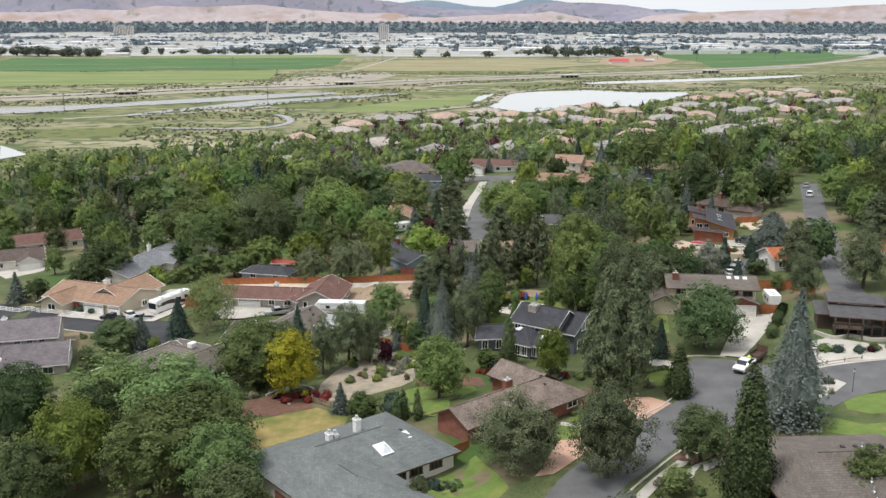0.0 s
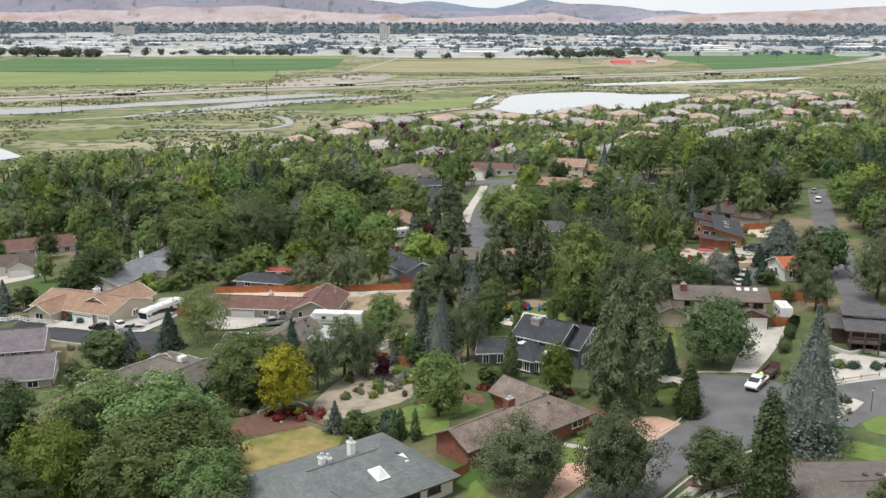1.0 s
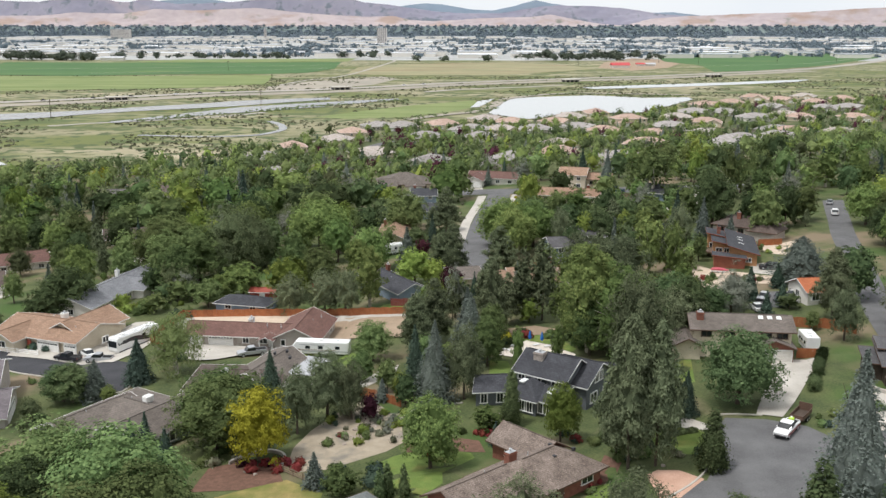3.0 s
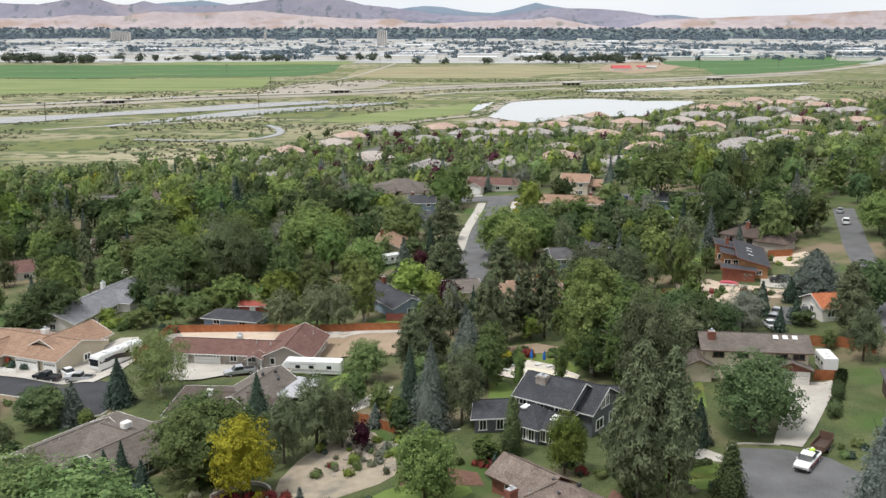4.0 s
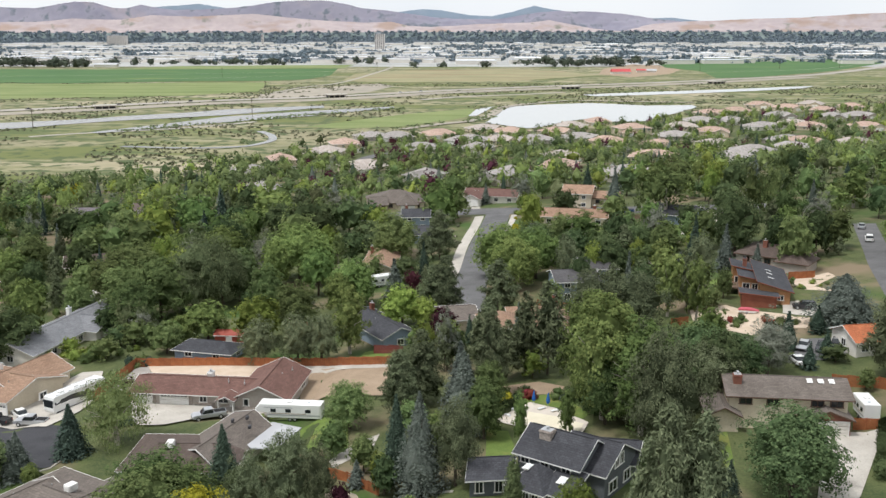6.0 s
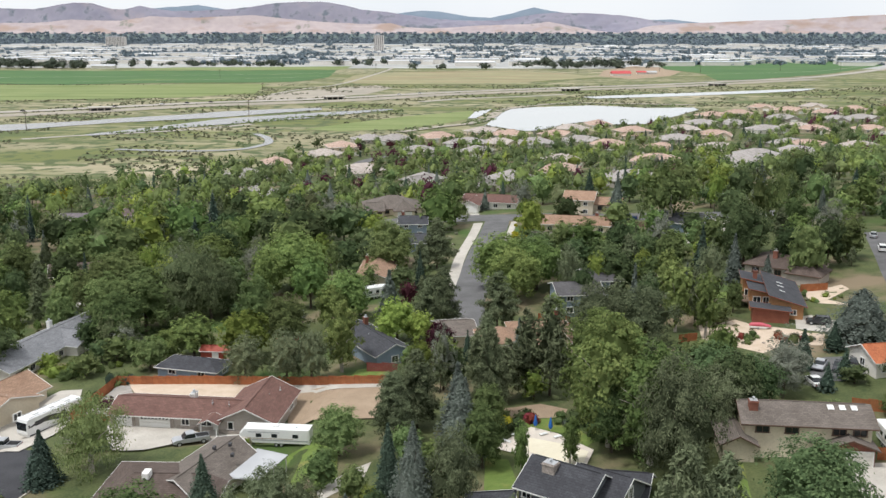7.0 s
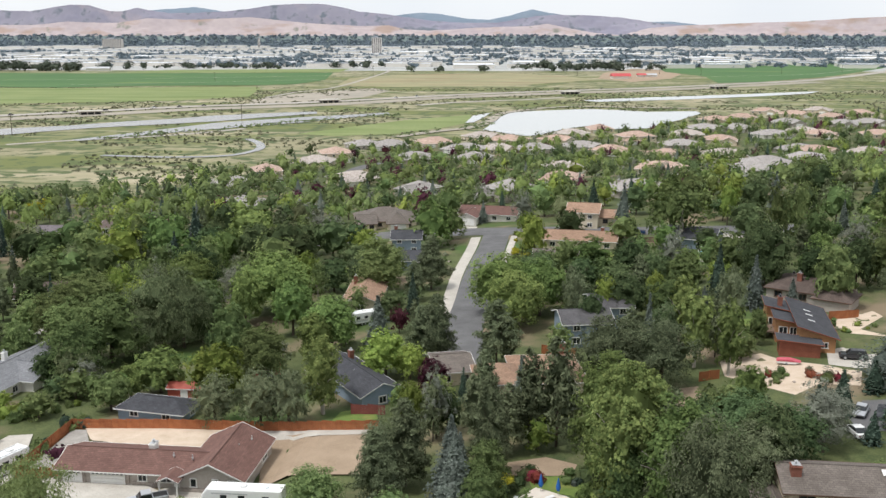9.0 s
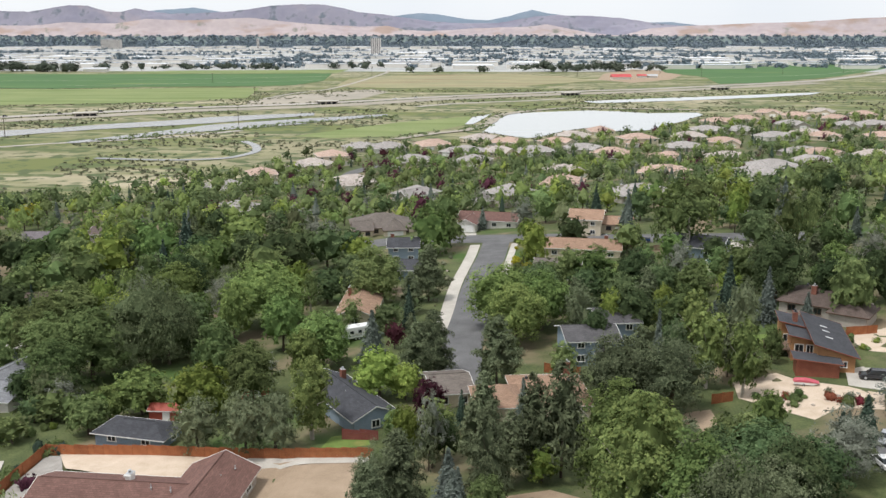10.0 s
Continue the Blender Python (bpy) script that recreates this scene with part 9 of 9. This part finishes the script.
tree("scotch", 47.4, 247.8, 14.0, 7.5)
tree("ash", 51.0, 240.3, 7.0, 4.2)
tree("ash", 46.7, 234.2, 5.8, 6.3)
tree("pine", 33.8, 272.7, 12.0, 7.6)
tree("elm", 37.6, 281.5, 11.0, 8.0)
tree("lime", 36.1, 265.3, 10.0, 6.2)
tree("elm", 22.8, 289.6, 8.7, 9.4)
tree("elm", 30.4, 280.8, 9.0, 9.2)
tree("ash", 28.1, 291.3, 8.0, 8.2)
tree("ash", 41.1, 317.9, 7.0, 6.2)
tree("pine", 42.3, 235.8, 11.0, 5.5)
tree("ash", 44.3, 234.4, 6.1, 6.7)
tree("elm", 33.9, 240.9, 10.0, 6.6)
tree("elm", -55.4, 510.3, 9.0, 11.4)
tree("elm", -28.2, 524.5, 9.0, 11.4)
tree("ash", -51.2, 596.5, 8.0, 10.1)
tree("ash", -69.9, 504.8, 9.0, 11.4)
tree("elm", -18.2, 534.6, 9.0, 11.4)
tree("elm", 87.3, 482.9, 9.0, 11.4)
tree("ash", -26.1, 581.8, 9.0, 11.4)
tree("elm", 9.1, 573.6, 9.0, 11.4)
tree("lime", 19.5, 627.8, 9.0, 11.4)
tree("elm", 37.4, 610.5, 8.0, 10.1)
tree("ash", 70.6, 606.3, 8.0, 10.1)
tree("maple", 141.1, 793.4, 9.0, 11.4)
tree("elm", 119.3, 749.3, 9.0, 11.4)
tree("ash", 174.3, 806.1, 8.0, 10.1)
tree("elm", 111.6, 600.0, 8.0, 10.1)
tree("elm", 171.7, 665.3, 8.0, 10.1)
tree("elm", 237.5, 735.4, 9.0, 11.4)
tree("ash", 201.3, 655.4, 9.0, 11.4)
tree("elm", 236.9, 699.1, 9.0, 11.4)
tree("elm", 228.3, 658.2, 9.0, 11.4)
tree("elm", 137.9, 598.4, 8.0, 10.1)
tree("ash", 200.6, 716.5, 7.0, 8.9)
tree("elm", 182.0, 867.7, 7.0, 8.9)
tree("lime", 93.9, 461.7, 9.0, 11.4)
tree("elm", 167.6, 533.8, 9.0, 11.4)
tree("ash", 130.0, 462.5, 9.0, 11.4)
tree("elm", 104.0, 428.0, 9.0, 11.4)
tree("elm", -77.7, 632.3, 7.0, 8.9)
tree("plum", -79.7, 623.8, 7.0, 8.9)
tree("plum", -62.9, 646.6, 7.0, 8.9)
tree("elm", -108.1, 646.2, 8.0, 10.1)
tree("elm", -119.5, 643.8, 6.0, 7.6)
tree("elm", -116.2, 578.1, 7.0, 8.9)
tree("ash", -158.4, 573.6, 7.0, 8.9)
tree("elm", -9.5, 640.9, 8.0, 10.1)
tree("ash", -27.0, 547.5, 8.0, 10.1)
tree("elm", 66.2, 679.5, 8.0, 10.1)
tree("elm", 41.9, 738.2, 7.0, 8.9)
tree("elm", 61.0, 699.0, 8.0, 10.1)
tree("ash", 138.6, 713.5, 7.0, 8.9)
tree("elm", 36.9, 559.9, 8.0, 10.1)
tree("ash", 94.1, 659.5, 8.0, 10.1)
tree("ash", 3.3, 553.0, 8.0, 10.1)
tree("elm", -168.4, 527.3, 8.0, 10.1)
tree("ash", -156.5, 462.5, 8.0, 10.1)
tree("maple", 18.6, 190.0, 13.0, 8.2)
tree("ash", 32.4, 193.8, 11.0, 7.6)
tree("maple", 40.7, 205.2, 9.0, 6.6)
tree("ash", 36.3, 197.3, 9.0, 8.0)
tree("elm", 36.4, 179.6, 12.0, 9.5)
tree("elm", 31.0, 177.7, 11.0, 7.7)
tree("ash", 0.9, 181.2, 9.0, 6.6)
tree("ash", 18.7, 174.6, 11.0, 8.6)
tree("poplar", 42.3, 225.6, 14.0, 5.7)
tree("fir", 54.7, 206.1, 7.0, 4.8)
tree("fir", 49.2, 200.4, 7.0, 4.8)
tree("ash", 14.1, 237.1, 8.0, 6.2)
tree("lime", -11.2, 211.7, 7.0, 5.4)
tree("scotch", -13.4, 189.3, 11.0, 7.0)
tree("ash", -65.3, 223.0, 7.0, 8.0)
tree("maple", -63.6, 228.1, 7.0, 6.9)
tree("ash", -77.7, 239.1, 12.7, 13.8)
tree("elm", -61.7, 267.1, 13.0, 10.5)
tree("ash", -50.2, 247.5, 13.0, 10.5)
tree("silver", 47.5, 192.7, 9.5, 12.0)
tree("cedar", 68.9, 219.0, 10.0, 14.9)
tree("pine", 66.0, 189.6, 14.0, 8.6)
tree("fir", 55.0, 194.4, 5.0, 3.4)
tree("fir", 59.5, 199.6, 5.5, 3.8)
tree("fir", 30.3, 144.8, 7.0, 3.8)
tree("pine", 25.1, 139.8, 13.0, 5.7)
tree("cypress", 4.2, 143.7, 9.0, 3.7)
tree("scotch", -3.2, 154.9, 13.0, 8.1)
tree("fir", -11.5, 159.6, 12.0, 5.0)
tree("pine", -12.9, 179.3, 12.0, 7.0)
tree("ash", -20.8, 177.7, 8.0, 8.1)
tree("ash", -21.6, 166.9, 6.0, 5.2)
tree("scotch", -24.6, 149.0, 12.0, 9.4)
tree("scotch", -20.7, 149.2, 11.5, 6.1)
tree("scotch", -28.4, 144.3, 11.0, 6.8)
tree("fir", -36.1, 160.5, 8.5, 4.6)
tree("ash", -41.1, 147.0, 11.0, 13.6)
tree("ash", -35.8, 143.8, 10.5, 9.6)
tree("birch", -57.4, 175.4, 12.0, 12.4)
tree("fir", -63.3, 172.0, 8.5, 5.9)
tree("elm", -72.1, 163.2, 7.0, 8.9)
tree("spruce", -68.6, 165.4, 7.0, 5.0)
tree("fir", -50.0, 133.3, 8.0, 4.1)
tree("willow", -59.4, 132.3, 9.0, 7.6)
tree("ash", -74.8, 229.9, 6.0, 7.6)
tree("maple", -65.1, 227.8, 6.0, 7.6)
tree("lime", -87.2, 226.0, 4.0, 5.1)
tree("ash", -77.4, 220.7, 5.0, 6.3)
tree("elm", -99.6, 224.4, 12.0, 15.2)
tree("elm", -100.9, 215.3, 8.0, 10.1)
tree("spruce", -16.7, 156.6, 4.0, 2.9)
tree("ash", -16.4, 161.1, 6.0, 4.6)
tree("elm", -12.6, 153.6, 6.0, 4.4)
tree("lime", -13.7, 156.1, 5.5, 3.2)
tree("poplar", -6.8, 167.5, 6.0, 4.2)
tree("ash", 51.8, 181.1, 4.0, 5.1)
tree("scotch", 63.8, 176.0, 10.0, 7.0)
tree("elm", 74.1, 201.5, 12.0, 10.7)
tree("ash", -55.3, 118.2, 14.0, 17.7)
tree("ash", -44.4, 113.7, 15.0, 19.0)
tree("ash", -38.3, 106.6, 13.0, 15.7)
tree("ash", -43.3, 101.0, 13.0, 16.4)
tree("ash", -33.3, 96.8, 11.0, 12.2)
tree("lime", -55.0, 102.0, 13.5, 12.5)
tree("elm", -69.2, 116.5, 14.0, 11.7)
tree("elm", -58.2, 96.4, 10.0, 11.2)
tree("elm", -30.5, 91.0, 8.0, 10.1)
tree("elm", -54.5, 111.3, 12.0, 11.6)
tree("ash", 45.7, 89.0, 8.0, 8.4)
tree("cypress", -12.0, 121.5, 5.0, 2.4)
tree("cypress", -9.7, 119.8, 4.8, 2.0)
tree("cypress", -12.9, 120.2, 5.0, 2.2)
tree("spruce", -22.3, 125.8, 5.0, 3.6)
tree("ash", -18.4, 123.0, 4.5, 5.6)
tree("ash", -39.9, 140.0, 11.5, 14.5)
tree("fir", -50.4, 140.0, 7.0, 3.3)
tree("elm", -73.9, 163.9, 7.0, 8.9)
tree("spruce", -68.6, 163.5, 6.5, 4.6)
tree("elm", -111.0, 208.9, 6.0, 7.6)
tree("spruce", -115.7, 207.9, 8.0, 5.7)
tree("ash", 24.2, 93.9, 4.0, 4.8)
tree("willow", -7.4, 93.7, 4.0, 3.1)

# ---- garden shrubs and boulders ----
def bed(kinds, x0, y0, x1, y1, count, seed, low=0.5, high=1.3):
    """Shrubs set about a planted bed between two corners."""
    rnd = random.Random(seed)
    for k in range(count):
        h = rnd.uniform(low, high)
        shrub(rnd.choice(kinds), rnd.uniform(x0, x1), rnd.uniform(y0, y1), h, h * rnd.uniform(1.0, 1.9))


def boulder(x, y, s, label="rounded tan garden boulder"):
    def stone():
        bm = bmesh.new()
        bmesh.ops.create_icosphere(bm, subdivisions=2, radius=0.5)
        for v in bm.verts:
            v.co *= 1 + 0.35 * noise.noise(v.co * 2.3)
            v.co.z *= 0.7
        return mesh_of("boulder", bm, ROCK)
    ob = new("boulder", stored("boulder", stone))
    ob.matrix_world = pose(x, y, terrain(x, y) + 0.12 * s, 0, 0, (x * 57 + y * 31) % 360) @ Matrix.Diagonal((s, s * 0.8, s * 0.75, 1))
    tagged(ob, label, "boulder", "garden boulders")


bed(["sage", "ash", "fir", "lime", "silver"], -24.0, 139.0, -11.9, 151.0, 30, 1, 0.5, 1.6)
bed(["red", "sage"], -21.9, 139.6, -15.9, 146.7, 3, 2, 0.7, 1.0)
bed(["red", "red", "plum"], -34.5, 130.7, -25.5, 133.7, 12, 3, 0.9, 1.4)
bed(["sage", "ash"], -40.0, 132.0, -34.0, 139.2, 8, 4, 0.8, 1.6)
bed(["fir", "ash"], -20.9, 124.0, -12.9, 129.4, 9, 5, 0.9, 2.2)
bed(["red", "fir", "ash"], -3.9, 139.4, 4.1, 143.3, 10, 6, 0.6, 1.4)
bed(["ash", "fir", "red", "lime"], 6.1, 135.3, 16.1, 143.6, 12, 7, 0.6, 1.5)
bed(["fir", "ash"], 16.6, 129.6, 24.1, 139.8, 14, 8, 0.7, 1.6)
bed(["fir", "sage"], 25.1, 129.6, 31.1, 134.4, 8, 9, 0.6, 1.2)
bed(["red", "ash"], 12.1, 121.6, 15.6, 126.6, 6, 10, 0.5, 1.1)
bed(["fir", "plum", "ash"], 57.1, 142.0, 70.2, 143.8, 8, 11, 0.9, 1.5)
bed(["ash", "fir"], 48.1, 138.2, 53.1, 142.4, 7, 12, 0.7, 1.5)
bed(["ash", "fir", "sage"], 50.1, 124.1, 54.1, 129.9, 5, 13, 0.8, 1.6)
bed(["ash", "sage"], 20.1, 85.9, 32.1, 97.1, 14, 14, 0.6, 1.5)
bed(["silver"], 16.1, 83.2, 22.1, 91.9, 5, 15, 1.5, 2.6)
bed(["ash", "sage", "sage", "ash", "ash", "red"], 44.1, 220.0, 62.1, 226.0, 22, 16, 0.6, 1.6)
bed(["lime", "ash", "sage"], 66.1, 245.7, 76.1, 257.2, 12, 17, 0.5, 1.1)
bed(["fir", "lime", "ash"], -0.9, 181.7, 4.1, 192.8, 14, 18, 0.8, 1.5)
bed(["red"], 6.7, 187.6, 7.5, 188.8, 1, 19, 1.3, 1.4)
bed(["ash", "fir", "spruce"], 11.1, 183.6, 18.1, 191.5, 12, 20, 0.8, 1.6)
bed(["fir", "ash"], -63.0, 182.3, -57.0, 185.6, 9, 21, 0.8, 1.9)
bed(["lime", "sage"], -44.0, 186.3, -34.0, 187.9, 7, 22, 0.5, 1.0)
bed(["lime", "fir"], -100.1, 194.4, -90.0, 195.8, 7, 23, 0.7, 1.6)
bed(["ash", "plum", "fir"], -72.0, 201.8, -66.0, 216.7, 8, 24, 0.9, 2.4)
bed(["ash", "lime"], -92.1, 219.2, -72.0, 228.1, 14, 25, 1.0, 2.6)
bed(["sage", "ash"], -12.0, 293.6, -9.0, 355.3, 18, 26, 0.5, 1.3)
bed(["yellow", "lime"], 8.0, 347.4, 16.0, 365.3, 8, 27, 0.8, 1.8)
bed(["yellow", "lime", "ash"], 7.0, 316.5, 13.0, 340.8, 14, 28, 1.0, 3.0)
bed(["ash", "red", "sage"], -9.9, 132.2, -5.9, 134.9, 4, 29, 0.5, 1.0)
bed(["fir", "ash"], -7.9, 97.1, -2.9, 100.5, 7, 30, 0.7, 1.5)
bed(["ash", "sage"], -86.0, 173.7, -76.0, 175.8, 8, 31, 0.5, 1.2)
for x, y, s in ((-17.4, 142.2, 0.9), (-19.4, 144.8, 1.2), (-14.4, 146.6, 0.8), (-22.4, 140.4, 0.7), (-12.4, 142.5, 0.6), (-20.4, 139.4, 0.8), (48.1, 223.4, 1.0), (52.1, 220.7, 0.8), (57.1, 224.1, 0.9),
                (60.6, 225.3, 0.7), (63.1, 224.6, 0.7), (-33.0, 131.3, 0.9), (-31.5, 130.3, 0.7), (24.1, 127.7, 0.7), (49.1, 226.6, 0.7), (-9.5, 308.8, 0.8), (-10.4, 330.6, 0.9)):
    boulder(x, y, s)
stone_rng = random.Random(12)
for cx, cy in ((-16.9, 146.1), (-19.9, 141.7), (-13.9, 148.9)):
    for k in range(14):
        boulder(round(stone_rng.gauss(cx, 0.9), 1), round(stone_rng.gauss(cy, 0.8), 1), round(stone_rng.uniform(0.3, 0.75), 2), "small pale grey rock in a gravel garden")


# ---- the rest of the wooded suburb ----
def fill_woods():
    """Trees of common kinds wherever the suburb leaves room between houses, streets and the trees above."""
    rnd = random.Random(8)
    taken, built = [], []
    for o in list(scene.objects):
        if o.parent is None and o.get("category") == "tree":
            taken.append((o.location.x, o.location.y, 0.36 * o.scale.x * 8.5))
        if o.parent is None and o.get("category") == "house":
            built.append((o.location.x, o.location.y, 11.0 if o.location.y < 425 else 9.5))
    lanes = [Vector(v.co).to_2d() for o in scene.objects if o.name.startswith(("road", "pavement", "driveway", "patio", "pool", "lawn", "yard", "path", "parking", "fence")) and o.type == "MESH" for v in o.data.vertices]
    lanes += [Vector(f.center).to_2d() for o in scene.objects if o.name.startswith("road") and o.type == "MESH" for f in o.data.polygons]
    lanes = [p for p in lanes if 125 < p.y < 650]
    kinds = ["ash"] * 5 + ["elm"] * 4 + ["maple"] * 3 + ["lime"] * 1 + ["pine"] * 2 + ["fir"] * 1 + ["willow"] * 2 + ["poplar"] * 2 + ["spruce"] * 2 + ["silver"] * 1 + ["cottonwood"] * 1
    far_kinds = ["ash"] * 6 + ["elm"] * 6 + ["maple"] * 5 + ["lime"] + ["fir"] + ["spruce"] + ["silver"] + ["plum"]
    for j in range(88):
        for i in range(90):
            x, y = -225 + 7.0 * i + rnd.uniform(-2.8, 2.8), 212 + 9.1 * j + rnd.uniform(-3.8, 3.8)
            if abs(x + 0.054 * y) > 0.50 * y + 12 or y > meadow_edge(x) - 4:
                continue
            estate = y > 440 and x > -105
            if rnd.random() > (0.8 if x > 40 and y > 298 and not estate else 0.45 if y > 617 else 0.76 if estate else 0.94):
                continue
            if y < 264 and -70 < x < 45 or (y < 235 and x < -60) or (y < 246 and 45 <= x < 95):
                continue
            h = rnd.uniform(7.5, 13.5) if y < 402 else rnd.uniform(4.5, 8.5) if estate else rnd.uniform(7.0, 12.0)
            w = h * rnd.uniform(0.65, 0.95)
            if any((x - a) ** 2 + (y - b) ** 2 < (r + 0.36 * w) ** 2 for a, b, r in taken):
                continue
            if any((x - a) ** 2 + (y - b) ** 2 < (r + 0.3 * w) ** 2 for a, b, r in built):
                continue
            if any((x - p.x) ** 2 + (y - p.y) ** 2 < (0.45 * w + 2.0) ** 2 for p in lanes):
                continue
            taken.append((x, y, 0.36 * w))
            kind = rnd.choice(kinds if y < 402 else far_kinds)
            if kind in CONE:
                w *= 0.62
            elif y > 402:
                w *= 1.2
            if y < 412:
                tree(kind, round(x, 1), round(y, 1), round(h, 1), round(w, 1))
            else:
                distant.setdefault(kind, []).append((x, y, h, w))
    for k in range(380):
        x, y = rnd.uniform(-110, 110), rnd.uniform(132, 312)
        if 46 < x < 95 and 185 < y < 250:
            continue
        h = rnd.uniform(2.6, 6.5)
        w = h * rnd.uniform(0.8, 1.15)
        if any((x - a) ** 2 + (y - b) ** 2 < (0.8 * r + 0.36 * w) ** 2 for a, b, r in taken):
            continue
        if any((x - a) ** 2 + (y - b) ** 2 < (r + 1.5 + 0.4 * w) ** 2 for a, b, r in built):
            continue
        if any((x - p.x) ** 2 + (y - p.y) ** 2 < (0.5 * w + 1.6) ** 2 for p in lanes):
            continue
        taken.append((x, y, 0.36 * w))
        kind = rnd.choice(kinds)
        tree(kind, round(x, 1), round(y, 1), round(h, 1), round(0.62 * w if kind in CONE else w, 1))


# shrubs round the pool patio
shrub("red", 8.0, 186.9, 1.7, 2.2, "bright red-leaved shrub beside the pool lawn")
shrub("yellow", 4.0, 186.0, 1.8, 2.6, "clipped golden shrub beside the pool patio")
for x, y, h in ((0.2, 178.9, 1.5), (1.6, 180.8, 1.2), (2.6, 182.4, 1.3), (4.6, 184.2, 1.2), (5.6, 186.2, 1.4), (6.2, 188.2, 1.5), (7.2, 189.8, 1.3), (15.2, 184.6, 1.6), (14.6, 186.6, 1.9), (16.4, 181.4, 1.5), (17.6, 178.9, 1.4)):
    shrub("elm", x, y, h, 1.5 * h)

distant = {}
fill_woods()


def distant_trees():
    """The many small trees among the far houses, as one object: crowns and stems."""
    verts, faces, mats, slots, n = [], [], [], [], 0
    for kind, rows in distant.items():
        crowns = [stored(("crown", kind, 3, form), lambda: crown(kind, 3, 1000 + 17 * form + len(kind) * 131 + ord(kind[0]))) for form in range(3)]
        slots.append(crowns[0].materials[0])
        stem = stored(("trunk", kind, False), lambda: trunk_mesh("trunk", 9.0, 0.16, 1, 1.2, BARK, 0.0, 4))
        for k, (x, y, h, w) in enumerate(rows):
            s = w / USUAL.get(kind, 8.5)
            for me, slot in ((crowns[k % 3], len(slots)), (stem, 0)):
                co = np.array([v.co for v in me.vertices]) * (s, s, h / 10.0) + (x, y, terrain(x, y))
                verts.extend(co.tolist())
                for p in me.polygons:
                    faces.append([i + n for i in p.vertices])
                    mats.append(slot)
                n += len(co)
    me = bpy.data.meshes.new("garden_trees")
    me.from_pydata(verts, [], faces)
    for m in [BARK] + slots:
        me.materials.append(m)
    me.polygons.foreach_set("material_index", mats)
    ob = new("garden_trees", me)
    tagged(ob, "small green garden trees among the far houses", "trees", "", "stuff")


distant_trees()
